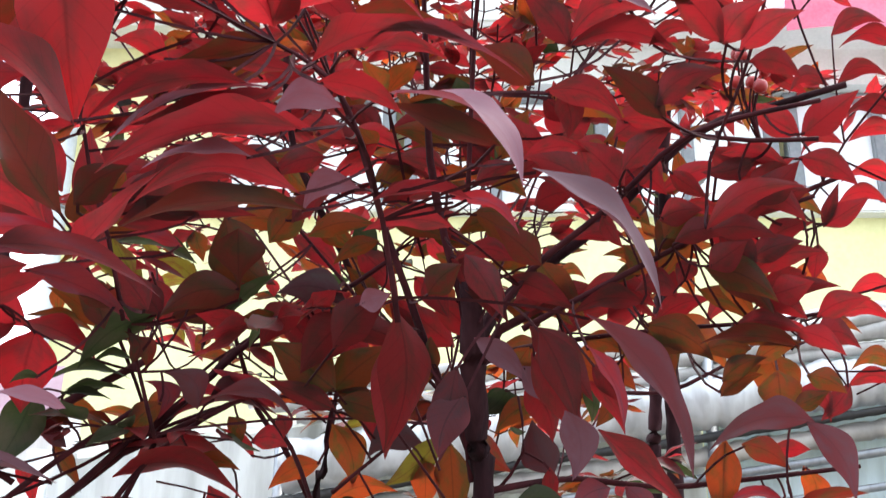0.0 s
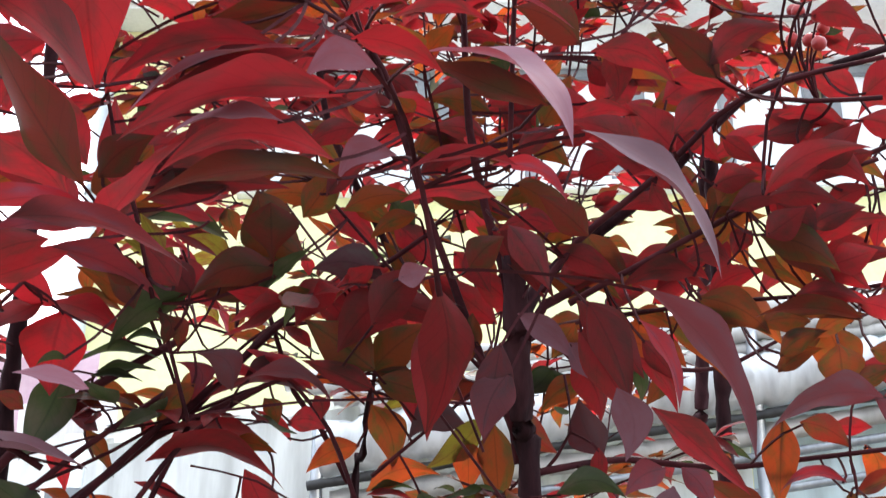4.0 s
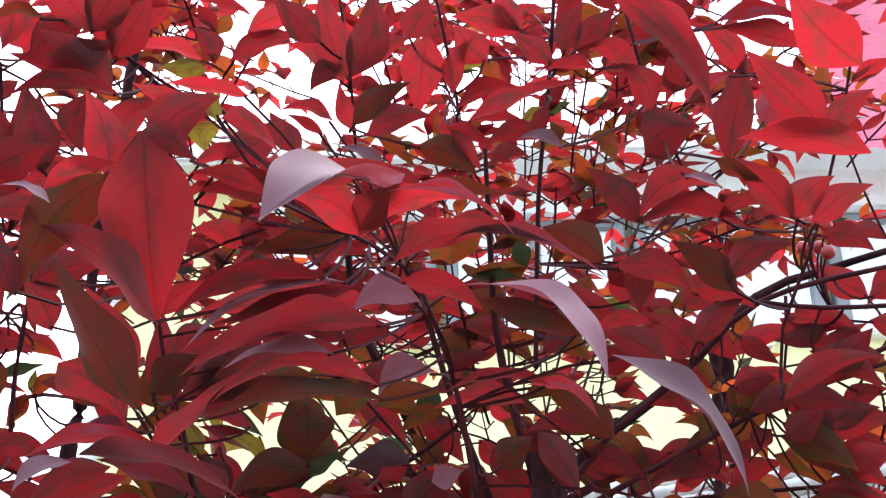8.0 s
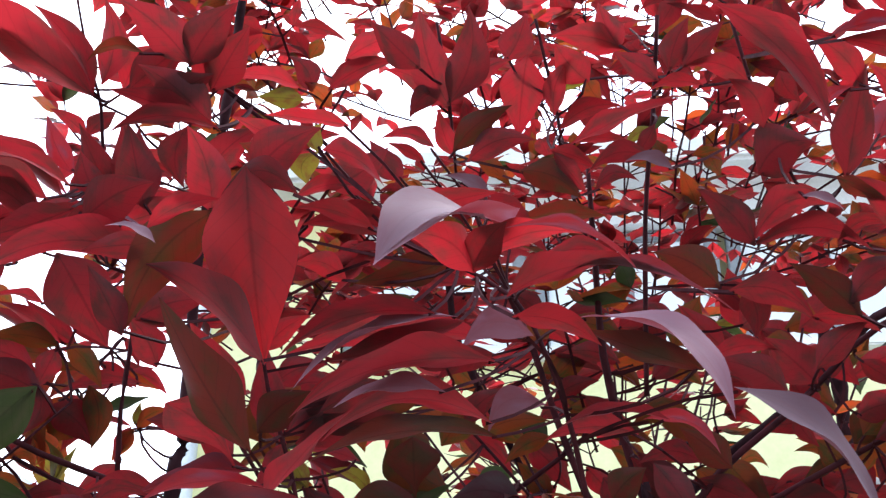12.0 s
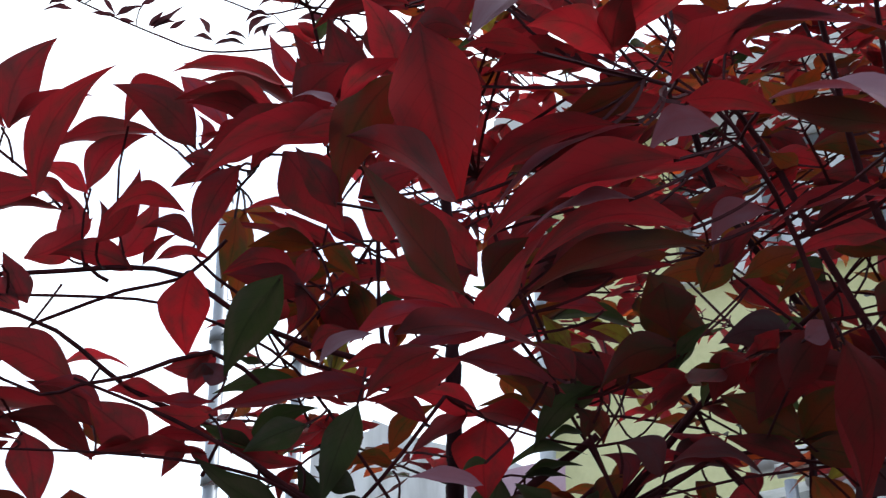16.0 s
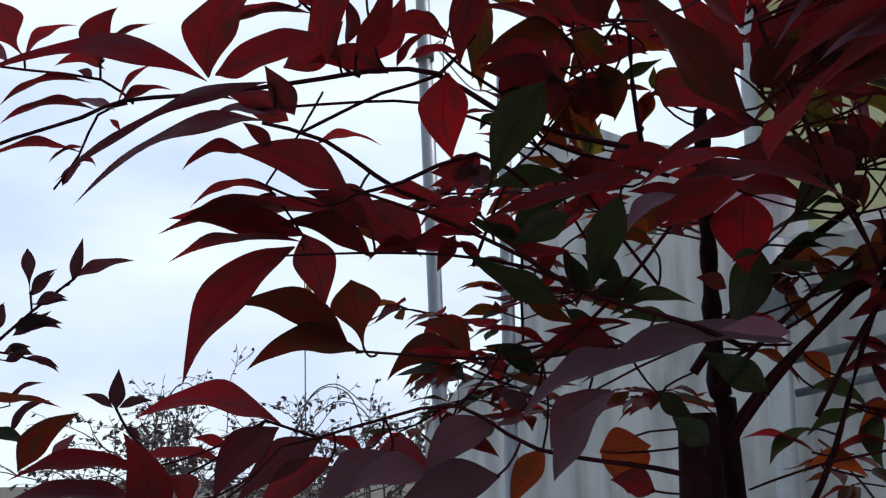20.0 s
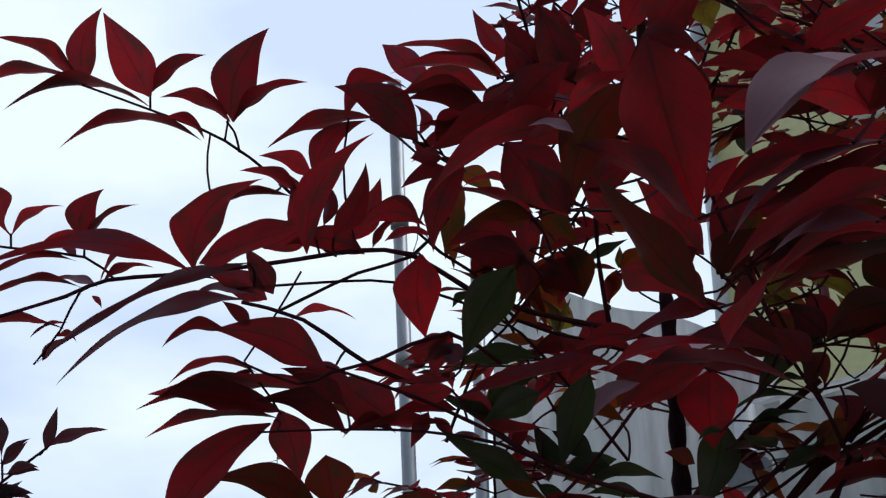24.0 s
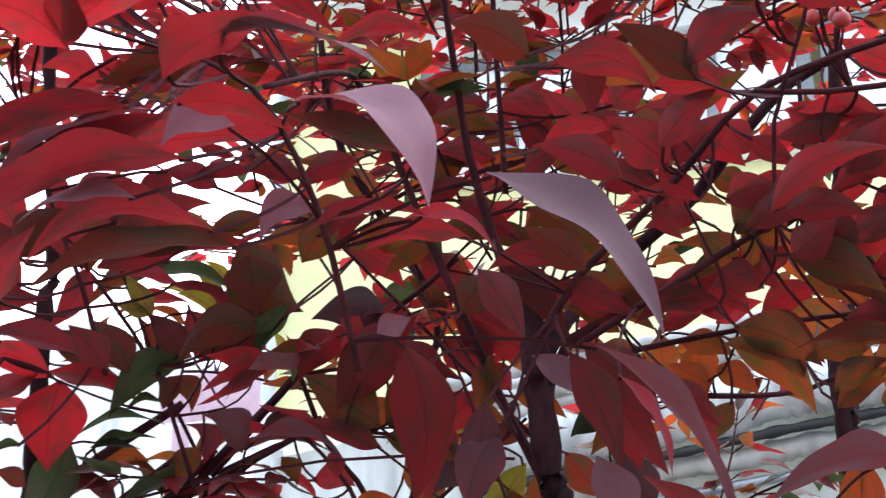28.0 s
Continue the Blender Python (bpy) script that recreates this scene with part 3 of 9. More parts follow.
for k in range(9):
    x0, rise = rng.uniform(-3.3, -2.55), rng.uniform(0.28, 0.5)
    y0 = 2.95 + 0.8 * (x0 + 3.45) / 0.95
    way = rng.choice((-1, 1)) * rng.uniform(0.2, 0.42)
    ob = part("cane", tube([(x0, y0, 0), (x0, y0, 1.4), (x0 + way * 0.15, y0, 1.4 + rise * 0.8), (x0 + way * 0.55, y0, 1.4 + rise), (x0 + way, y0, 1.4 + rise * 0.78)], 0.0055, 0.0016, 6), DRY, bare)
    ob.matrix_parent_inverse = Matrix.Translation(-bare.location)
# the finest twigs and the shrivelled leaves that still hang on them
verts, faces, chaff, flakes = [], [], [], []
for pts, r in SPRIGS:
    for a, b in zip(pts, pts[1:]):
        go = (b - a).normalized()
        x = go.orthogonal().normalized() * r * 0.8
        y = go.cross(x)
        n = len(verts)
        for p in (a, b):
            verts += [p + x, p - x * 0.5 + y * 0.87, p - x * 0.5 - y * 0.87]
        faces += [(n, n + 1, n + 4, n + 3), (n + 1, n + 2, n + 5, n + 4), (n + 2, n, n + 3, n + 5)]
        if rng.random() < 0.55:
            n, c = len(chaff), a.lerp(b, rng.random())
            d = Vector((rng.uniform(-1, 1), rng.uniform(-1, 1), rng.uniform(-1, 0.4))).normalized() * rng.uniform(0.014, 0.03)
            w = d.orthogonal().normalized() * d.length * 0.3
            chaff += [c, c + d * 0.45 + w, c + d, c + d * 0.5 - w]
            flakes.append((n, n + 1, n + 2, n + 3))
for name, v, f, mat in (("twigwork", verts, faces, DRY), ("dry_foliage", chaff, flakes, SHRIVELLED)):
    me = bpy.data.meshes.new(name)
    me.from_pydata(v, [], f)
    me.materials.append(mat)
    ob = tagged(new(name, me), kind="stuff")
    ob.parent = bare
    ob.matrix_parent_inverse = Matrix.Translation(-bare.location)
stalk = thing("dry_stalk", "thin upright dry stalk with two yellow leaves", "stalk", (-2.13, 2.62, 0))
part("stem", tube([(0, 0, 0), (0.015, 0.01, 1.0), (0.007, 0, 1.8), (0.0, 0.0, 2.12)], 0.003, 0.0014, 5), DRY, stalk)
for z, dx, dz in ((2.10, 0.012, -0.022), (2.06, -0.04, -0.024)):
    bm = bmesh.new()
    bmesh.ops.create_uvsphere(bm, u_segments=12, v_segments=8, radius=0.5, matrix=Matrix.Translation((dx, 0, z + dz)) @ Matrix.Rotation(0.4, 4, "Y") @ Matrix.Diagonal((0.026, 0.006, 0.036, 1)))
    for v in bm.verts:
        v.co.y += 0.4 * abs(v.co.x - dx) * (1 if v.co.z > z + dz else 0.4)
    part("leaf", bm, FADED, stalk, "withered yellow leaf")
    part("leaf_stalk", tube([(0, 0, z), (dx * 0.6, 0, z + dz * 0.1), (dx, 0, z + dz * 0.4)], 0.0009, 0.0007, 5), DRY, stalk)


# ---- the red shrubs ----
A = thing("red_heavenly_bamboo", "tall heavenly bamboo shrub with crimson and bronze leaves", "shrub", (0.09, 0.96, 0))
B = thing("red_heavenly_bamboo", "heavenly bamboo with loose crimson sprays against the sky", "shrub", (-0.2, 0.95, 0))
C = thing("red_heavenly_bamboo", "slender heavenly bamboo with small dark red leaves", "shrub", (-1.3, 1.1, 0))
D = thing("red_heavenly_bamboo", "many-stemmed heavenly bamboo with small crimson and green leaves", "shrub", (-0.028, 1.167, 0))
E = thing("red_heavenly_bamboo", "heavenly bamboo with bronze and crimson leaflets on thin twigs", "shrub", (0.325, 1.385, 0))
for ob, word in ((A, "heavenly bamboo shrubs"), (B, "heavenly bamboo shrubs"), (C, "heavenly bamboo shrubs"), (D, "heavenly bamboo shrubs"), (E, "heavenly bamboo shrubs")):
    ob["group"] = word

limb(A, 'trunk', 0.0128, 0.0085, (0.114, 1.036, 0.000), (0.108, 1.031, 0.879), (0.104, 1.026, 1.599), (0.097, 1.008, 1.693), (0.095, 0.990, 1.755), (0.094, 0.980, 1.782), (0.091, 0.972, 1.805))
limb(A, 'branch', 0.0049, 0.0016, (0.093, 1.001, 1.730), (0.090, 0.986, 1.776), (0.083, 0.975, 1.807), (0.073, 0.963, 1.838), (0.062, 0.938, 1.890), (0.059, 0.901, 1.953), (0.057, 0.865, 2.005))
limb(A, 'branch', 0.0059, 0.0024, (0.094, 1.001, 1.730), (0.101, 1.001, 1.772), (0.124, 1.024, 1.814), (0.163, 1.009, 1.842), (0.201, 0.993, 1.867), (0.263, 0.955, 1.920), (0.310, 0.936, 1.931), (0.372, 0.909, 1.939))
limb(A, 'branch', 0.0045, 0.0018, (0.095, 1.001, 1.730), (0.115, 0.999, 1.776), (0.165, 1.012, 1.802), (0.207, 1.001, 1.815), (0.273, 0.974, 1.846), (0.317, 0.955, 1.860), (0.368, 0.931, 1.874))
limb(A, 'branch', 0.0025, 0.0015, (0.093, 0.998, 1.742), (0.122, 1.015, 1.764), (0.171, 1.045, 1.783), (0.247, 1.031, 1.788), (0.322, 1.012, 1.788), (0.374, 0.994, 1.791))
limb(A, 'branch', 0.0032, 0.0017, (0.097, 1.029, 1.657), (0.137, 1.050, 1.669), (0.178, 1.082, 1.680), (0.245, 1.074, 1.672), (0.305, 1.060, 1.675), (0.388, 1.033, 1.680))
limb(A, 'branch', 0.0013, 0.0010, (0.266, 0.882, 1.885), (0.266, 0.898, 1.856), (0.262, 0.913, 1.826))
limb(A, 'branch', 0.0038, 0.0018, (-0.284, 1.020, 1.570), (-0.245, 1.028, 1.623), (-0.180, 1.038, 1.683), (-0.125, 1.038, 1.735), (-0.072, 1.033, 1.785), (-0.016, 1.030, 1.814), (0.036, 1.020, 1.848))
limb(A, 'branch', 0.0024, 0.0014, (-0.203, 1.020, 1.596), (-0.162, 1.021, 1.663), (-0.126, 1.021, 1.700), (-0.072, 1.024, 1.731), (-0.030, 1.031, 1.727))
limb(A, 'branch', 0.0016, 0.0013, (-0.275, 1.013, 1.639), (-0.203, 1.032, 1.677), (-0.142, 1.038, 1.722), (-0.089, 1.034, 1.774))
limb(A, 'branch', 0.0016, 0.0012, (-0.139, 0.995, 1.689), (-0.160, 0.965, 1.768), (-0.176, 0.935, 1.828), (-0.191, 0.892, 1.902))
limb(A, 'branch', 0.0025, 0.0019, (-0.037, 1.110, 1.668), (-0.059, 1.098, 1.709), (-0.080, 1.087, 1.736), (-0.100, 1.065, 1.795))
limb(A, 'branch', 0.0036, 0.0016, (0.095, 1.027, 1.665), (0.089, 1.020, 1.696), (0.070, 1.009, 1.736), (0.046, 0.987, 1.798), (0.026, 0.964, 1.850), (0.010, 0.938, 1.900), (-0.009, 0.912, 1.940), (0.009, 0.729, 1.834))
limb(A, 'branch', 0.0017, 0.0011, (0.083, 1.039, 1.723), (0.037, 1.023, 1.771), (-0.014, 0.999, 1.825), (-0.063, 0.969, 1.876))
limb(A, 'branch', 0.0017, 0.0011, (-0.013, 1.049, 1.661), (0.037, 1.043, 1.702), (0.079, 1.035, 1.735))
limb(A, 'branch', 0.0011, 0.0014, (-0.214, 0.737, 2.031), (-0.169, 0.773, 2.010), (-0.130, 0.799, 1.992), (-0.102, 0.826, 1.964), (-0.057, 0.850, 1.940))
limb(A, 'twig', 0.0010, 0.0010, (-0.110, 0.798, 2.041), (-0.136, 0.817, 2.007))
limb(A, 'branch', 0.0011, 0.0010, (-0.043, 0.770, 2.071), (-0.038, 0.803, 2.032), (-0.036, 0.836, 1.988))
limb(A, 'branch', 0.0011, 0.0014, (0.025, 0.776, 2.073), (0.037, 0.819, 2.021), (0.045, 0.851, 1.975), (0.058, 0.875, 1.937))
limb(A, 'branch', 0.0015, 0.0019, (0.108, 0.777, 2.070), (0.103, 0.820, 2.018), (0.095, 0.860, 1.960), (0.090, 0.919, 1.849))
limb(A, 'branch', 0.0013, 0.0013, (0.154, 0.760, 2.047), (0.172, 0.796, 1.998), (0.194, 0.823, 1.955), (0.216, 0.832, 1.932))
limb(A, 'branch', 0.0011, 0.0013, (0.290, 0.730, 1.982), (0.284, 0.761, 1.944), (0.266, 0.807, 1.880), (0.248, 0.834, 1.838), (0.246, 0.853, 1.796))
limb(A, 'branch', 0.0016, 0.0027, (0.324, 0.830, 1.880), (0.243, 0.861, 1.871), (0.189, 0.891, 1.830), (0.134, 0.914, 1.791), (0.110, 0.926, 1.760))
limb(A, 'twig', 0.0016, 0.0016, (0.240, 0.850, 1.865), (0.278, 0.844, 1.857), (0.320, 0.832, 1.852))
limb(A, 'branch', 0.0013, 0.0016, (-0.156, 0.787, 1.860), (-0.151, 0.811, 1.817), (-0.140, 0.830, 1.779), (-0.130, 0.850, 1.730))
limb(A, 'branch', 0.0011, 0.0019, (-0.019, 0.697, 1.839), (0.011, 0.709, 1.823), (0.028, 0.726, 1.793), (0.040, 0.744, 1.753), (0.049, 0.764, 1.699))
limb(A, 'branch', 0.0016, 0.0024, (0.325, 0.869, 1.828), (0.258, 0.897, 1.813), (0.188, 0.922, 1.784), (0.129, 0.939, 1.756))
limb(A, 'branch', 0.0010, 0.0017, (-0.334, 0.794, 1.913), (-0.358, 0.794, 1.891), (-0.385, 0.796, 1.859), (-0.356, 0.829, 1.829), (-0.334, 0.856, 1.794), (-0.290, 0.883, 1.777), (-0.259, 0.900, 1.766))
limb(A, 'branch', 0.0010, 0.0011, (-0.358, 0.894, 1.815), (-0.309, 0.893, 1.868), (-0.285, 0.889, 1.896))
limb(A, 'branch', 0.0014, 0.0015, (-0.231, 0.727, 2.044), (-0.195, 0.758, 2.026), (-0.155, 0.791, 2.001), (-0.130, 0.797, 2.001), (-0.101, 0.821, 1.978))
limb(A, 'branch', 0.0010, 0.0014, (0.130, 1.031, 1.733), (0.134, 1.042, 1.692), (0.113, 1.050, 1.663))
leaf(A, 'b', -0.174, 0.874, 1.811, -0.146, 0.868, 1.843, 0.026, -54, 0.00, 0.00, 1)
leaf(A, 'm', -0.121, 0.824, 1.806, -0.064, 0.830, 1.821, 0.019, -66, 0.12, 0.00)
leaf(A, 'm', -0.132, 0.848, 1.805, -0.054, 0.863, 1.809, 0.022, -38, 0.06, 0.00)
leaf(A, 'b', 0.145, 0.831, 1.883, 0.194, 0.833, 1.865, 0.025, -60, 0.12, 0.00)
leaf(A, 'r', 0.188, 0.887, 1.840, 0.169, 0.876, 1.869, 0.023, 44, 0.00, 0.00, 1)
leaf(A, 'm', 0.195, 0.895, 1.848, 0.227, 0.879, 1.869, 0.022, -61, 0.00, 0.00)
leaf(A, 'm', 0.188, 0.905, 1.828, 0.139, 0.899, 1.856, 0.016, 62, -0.12, 0.00)
leaf(A, 'b', 0.225, 0.919, 1.810, 0.250, 0.904, 1.833, 0.028, -62, 0.00, 0.00)
leaf(A, 'r', 0.241, 0.832, 1.786, 0.299, 0.807, 1.804, 0.018, -67, 0.18, -0.06)
leaf(A, 'r', 0.249, 0.853, 1.795, 0.289, 0.845, 1.786, 0.018, -68, 0.12, 0.00)
leaf(A, 'r', 0.284, 0.871, 1.855, 0.259, 0.872, 1.867, 0.011, 62, 0.00, 0.00)
leaf(A, 'r', 0.283, 0.861, 1.817, 0.308, 0.842, 1.840, 0.022, -61, 0.00, 0.00)
leaf(A, 'b', 0.252, 0.895, 1.786, 0.298, 0.892, 1.760, 0.026, -68, 0.12, 0.00)
leaf(A, 'r', -0.301, 0.935, 1.887, -0.271, 0.953, 1.876, 0.013, -65, 0.18, -0.06)
leaf(A, 'r', 0.327, 0.912, 1.789, 0.292, 0.927, 1.779, 0.023, 70, 0.00, 0.00)
leaf(A, 'r', 0.279, 0.937, 1.759, 0.324, 0.927, 1.750, 0.019, -73, 0.12, 0.00)
leaf(A, 'b', -0.319, 0.908, 1.826, -0.338, 0.892, 1.842, 0.020, 64, 0.00, 0.00)
leaf(A, 'r', 0.041, 0.927, 1.750, 0.033, 0.951, 1.667, 0.032, 13, 0.00, 0.00)
leaf(A, 'r', -0.005, 0.933, 1.760, 0.055, 0.944, 1.740, 0.021, -70, 0.06, 0.00)
leaf(A, 'l', 0.016, 0.897, 1.759, 0.036, 0.896, 1.766, 0.017, 113, 0.00, 0.00)
leaf(A, 'r', 0.082, 0.942, 1.814, 0.118, 0.958, 1.770, 0.018, -56, 0.12, 0.00)
leaf(A, 'r', 0.136, 0.953, 1.743, 0.174, 0.967, 1.683, 0.027, -60, 0.00, 0.00)
leaf(A, 'r', 0.177, 0.979, 1.731, 0.204, 0.986, 1.692, 0.013, -62, 0.12, 0.00)
leaf(A, 'b', 0.310, 0.951, 1.730, 0.313, 0.960, 1.697, 0.031, -2, 0.00, 0.00)
leaf(A, 'b', 0.293, 0.951, 1.746, 0.258, 0.960, 1.745, 0.021, 72, -0.12, 0.00)
leaf(A, 'b', 0.294, 0.954, 1.735, 0.327, 0.940, 1.747, 0.016, -71, 0.12, 0.00)
leaf(A, 'b', 0.274, 0.977, 1.718, 0.303, 0.966, 1.731, 0.015, -72, 0.12, 0.00)
leaf(A, 'b', 0.320, 0.956, 1.704, 0.343, 0.945, 1.713, 0.015, -74, 0.00, 0.00)
leaf(A, 'b', 0.249, 0.961, 1.746, 0.212, 0.965, 1.757, 0.016, 71, -0.12, 0.00)
leaf(A, 'r', 0.188, 0.980, 1.799, 0.231, 0.980, 1.778, 0.015, -67, 0.12, 0.00)
leaf(A, 'r', 0.188, 0.978, 1.803, 0.136, 0.992, 1.782, 0.019, 68, -0.12, 0.00)
leaf(A, 'b', 0.249, 0.913, 1.834, 0.228, 0.936, 1.792, 0.026, 49, 0.00, 0.00)
leaf(A, 'r', 0.286, 0.897, 1.818, 0.276, 0.908, 1.799, 0.022, 50, 0.00, 0.00)
leaf(A, 'r', 0.321, 0.865, 1.831, 0.276, 0.888, 1.814, 0.020, 64, -0.12, 0.00)
leaf(A, 'r', 0.272, 0.865, 1.835, 0.315, 0.865, 1.807, 0.021, -60, 0.12, 0.00)
leaf(A, 'r', 0.286, 0.910, 1.787, 0.335, 0.891, 1.795, 0.018, -68, 0.12, 0.00)
leaf(A, 'r', 0.300, 0.912, 1.772, 0.327, 0.901, 1.778, 0.022, -69, 0.00, 0.00)
leaf(A, 'r', 0.235, 0.965, 1.815, 0.246, 0.972, 1.792, 0.017, -44, 0.00, 0.00)
leaf(A, 'r', 0.236, 0.913, 1.868, 0.263, 0.916, 1.848, 0.015, -57, 0.00, 0.00)
leaf(A, 'r', 0.299, 0.950, 1.779, 0.320, 0.942, 1.784, 0.015, -69, 0.00, 0.00)
leaf(A, 'b', 0.079, 0.962, 1.913, 0.029, 0.955, 1.923, 0.020, 60, -0.12, 0.00)
leaf(A, 'r', 0.147, 0.918, 1.933, 0.171, 0.926, 1.915, 0.021, -52, 0.00, 0.00)
leaf(A, 'b', -0.050, 1.004, 1.864, -0.104, 0.996, 1.861, 0.019, 66, -0.12, 0.00)
leaf(A, 'g', -0.002, 1.044, 1.882, 0.016, 1.054, 1.862, 0.024, -56, 0.00, 0.00)
leaf(A, 'r', 0.045, 0.980, 1.876, 0.087, 0.995, 1.846, 0.018, -59, 0.00, 0.00)
leaf(A, 'b', 0.092, 1.026, 1.836, 0.066, 1.021, 1.848, 0.023, 65, 0.00, 0.00)
leaf(A, 'r', 0.139, 1.017, 1.851, 0.105, 1.014, 1.863, 0.016, 64, 0.00, 0.00)
leaf(A, 'b', -0.177, 0.880, 1.853, -0.157, 0.899, 1.829, 0.029, -55, 0.00, 0.00)
leaf(A, 'm', -0.089, 0.848, 1.832, -0.150, 0.848, 1.797, 0.019, 61, -0.12, 0.00)
leaf(A, 'm', -0.012, 0.824, 1.854, -0.142, 0.803, 1.835, 0.036, 8, -0.06, 0.06)
leaf(A, 'm', -0.095, 0.837, 1.850, -0.120, 0.845, 1.822, 0.020, 48, 0.00, 0.00)
leaf(A, 'm', -0.056, 1.037, 1.805, -0.026, 1.055, 1.771, 0.025, -62, 0.00, 0.00)
leaf(A, 'm', -0.021, 1.070, 1.806, 0.012, 1.088, 1.766, 0.027, -62, 0.06, 0.00)
leaf(A, 'r', -0.046, 1.057, 1.829, -0.004, 1.072, 1.809, 0.023, -67, 0.12, 0.00)
leaf(A, 'm', 0.015, 1.051, 1.798, 0.045, 1.063, 1.771, 0.025, -65, 0.06, 0.00)
leaf(A, 'm', 0.041, 1.053, 1.760, 0.012, 1.059, 1.732, 0.027, 66, 0.00, 0.00)
leaf(A, 'm', 0.018, 1.031, 1.740, 0.020, 1.044, 1.695, 0.027, -18, 0.00, 0.00)
leaf(A, 'm', -0.054, 1.038, 1.871, -0.014, 1.057, 1.842, 0.024, -62, 0.12, 0.00)
leaf(A, 'm', -0.001, 1.049, 1.865, 0.033, 1.068, 1.829, 0.025, -58, 0.06, 0.00)
leaf(A, 'b', -0.068, 1.065, 1.948, -0.036, 1.086, 1.921, 0.022, -63, 0.00, 0.00)
leaf(A, 'b', -0.063, 1.077, 1.923, -0.102, 1.071, 1.906, 0.019, 67, -0.12, 0.00)
leaf(A, 'r', -0.039, 1.088, 1.914, -0.015, 1.105, 1.885, 0.023, -62, 0.00, 0.00)
leaf(A, 'r', 0.013, 1.081, 1.962, -0.028, 1.080, 1.942, 0.021, 64, -0.12, 0.00)
leaf(A, 'm', 0.008, 1.103, 1.906, 0.047, 1.107, 1.918, 0.019, -68, 0.12, 0.00)
leaf(A, 'b', -0.018, 1.110, 1.870, 0.019, 1.116, 1.877, 0.019, -71, 0.12, 0.00)
leaf(A, 'o', 0.013, 1.126, 1.843, -0.018, 1.124, 1.825, 0.021, 72, 0.00, 0.00)
leaf(A, 'r', 0.046, 1.100, 1.860, 0.071, 1.112, 1.834, 0.020, -67, 0.00, 0.00)
leaf(A, 'b', -0.066, 1.106, 1.838, -0.042, 1.122, 1.808, 0.023, -68, 0.00, 0.00)
leaf(A, 'r', 0.006, 1.109, 1.801, 0.035, 1.110, 1.819, 0.020, -73, 0.00, 0.00)
leaf(A, 'm', 0.056, 1.113, 1.904, 0.080, 1.126, 1.879, 0.019, -63, 0.00, 0.00)
leaf(A, 'm', -0.012, 1.055, 2.003, 0.017, 1.074, 1.979, 0.021, -58, 0.12, 0.00)
leaf(A, 'r', -0.050, 1.047, 1.997, -0.083, 1.047, 1.976, 0.021, 59, 0.00, 0.00)
leaf(A, 'r', 0.043, 1.075, 1.988, 0.067, 1.091, 1.963, 0.021, -56, 0.00, 0.00)
leaf(A, 'm', 0.066, 1.099, 1.945, 0.030, 1.099, 1.929, 0.020, 65, -0.12, 0.00)

limb(B, 'stem', 0.0117, 0.0031, (-0.272, 1.056, 0.000), (-0.278, 1.051, 0.844), (-0.282, 1.046, 1.535), (-0.287, 1.042, 1.617), (-0.287, 1.035, 1.680), (-0.275, 1.003, 1.842), (-0.272, 1.008, 1.852), (-0.258, 0.949, 1.982), (-0.240, 0.911, 2.052), (-0.222, 0.875, 2.108), (-0.207, 0.835, 2.160))
limb(B, 'stub', 0.0190, 0.0158, (-0.279, 1.011, 0.000), (-0.285, 1.006, 0.841), (-0.289, 1.001, 1.529), (-0.290, 1.000, 1.589))
limb(B, 'branch', 0.0040, 0.0023, (-0.269, 1.009, 1.576), (-0.243, 1.018, 1.614), (-0.186, 1.030, 1.678), (-0.144, 1.034, 1.724))
limb(B, 'branch', 0.0029, 0.0019, (-0.213, 1.030, 1.535), (-0.197, 1.035, 1.570), (-0.169, 1.038, 1.653), (-0.146, 1.037, 1.703))
limb(B, 'branch', 0.0012, 0.0023, (-0.647, 0.570, 1.748), (-0.626, 0.589, 1.778), (-0.581, 0.636, 1.805), (-0.560, 0.655, 1.818), (-0.511, 0.703, 1.827), (-0.456, 0.747, 1.838), (-0.421, 0.771, 1.844), (-0.389, 0.795, 1.841), (-0.357, 0.825, 1.815), (-0.316, 0.854, 1.796), (-0.270, 0.880, 1.783), (-0.235, 0.898, 1.770))
limb(B, 'branch', 0.0012, 0.0014, (-0.476, 0.745, 1.800), (-0.424, 0.775, 1.828), (-0.389, 0.796, 1.840), (-0.360, 0.803, 1.867))
limb(B, 'branch', 0.0009, 0.0015, (-0.586, 0.638, 1.975), (-0.556, 0.680, 1.962), (-0.520, 0.728, 1.943), (-0.490, 0.775, 1.905), (-0.484, 0.796, 1.871), (-0.472, 0.810, 1.860))
limb(B, 'twig', 0.0009, 0.0009, (-0.514, 0.724, 1.960), (-0.521, 0.728, 1.943))
limb(B, 'twig', 0.0009, 0.0009, (-0.552, 0.676, 1.974), (-0.556, 0.681, 1.962))
limb(B, 'branch', 0.0010, 0.0012, (-0.733, 0.618, 1.876), (-0.698, 0.670, 1.874), (-0.662, 0.716, 1.871), (-0.649, 0.739, 1.854))
limb(B, 'twig', 0.0010, 0.0010, (-0.660, 0.713, 1.882), (-0.663, 0.716, 1.871))
limb(B, 'twig', 0.0010, 0.0010, (-0.695, 0.667, 1.885), (-0.697, 0.670, 1.874))
limb(B, 'branch', 0.0012, 0.0008, (-0.652, 0.735, 1.854), (-0.669, 0.720, 1.844), (-0.684, 0.715, 1.812), (-0.701, 0.705, 1.784))
limb(B, 'branch', 0.0008, 0.0009, (-0.499, 0.736, 1.764), (-0.475, 0.745, 1.801), (-0.457, 0.749, 1.829))
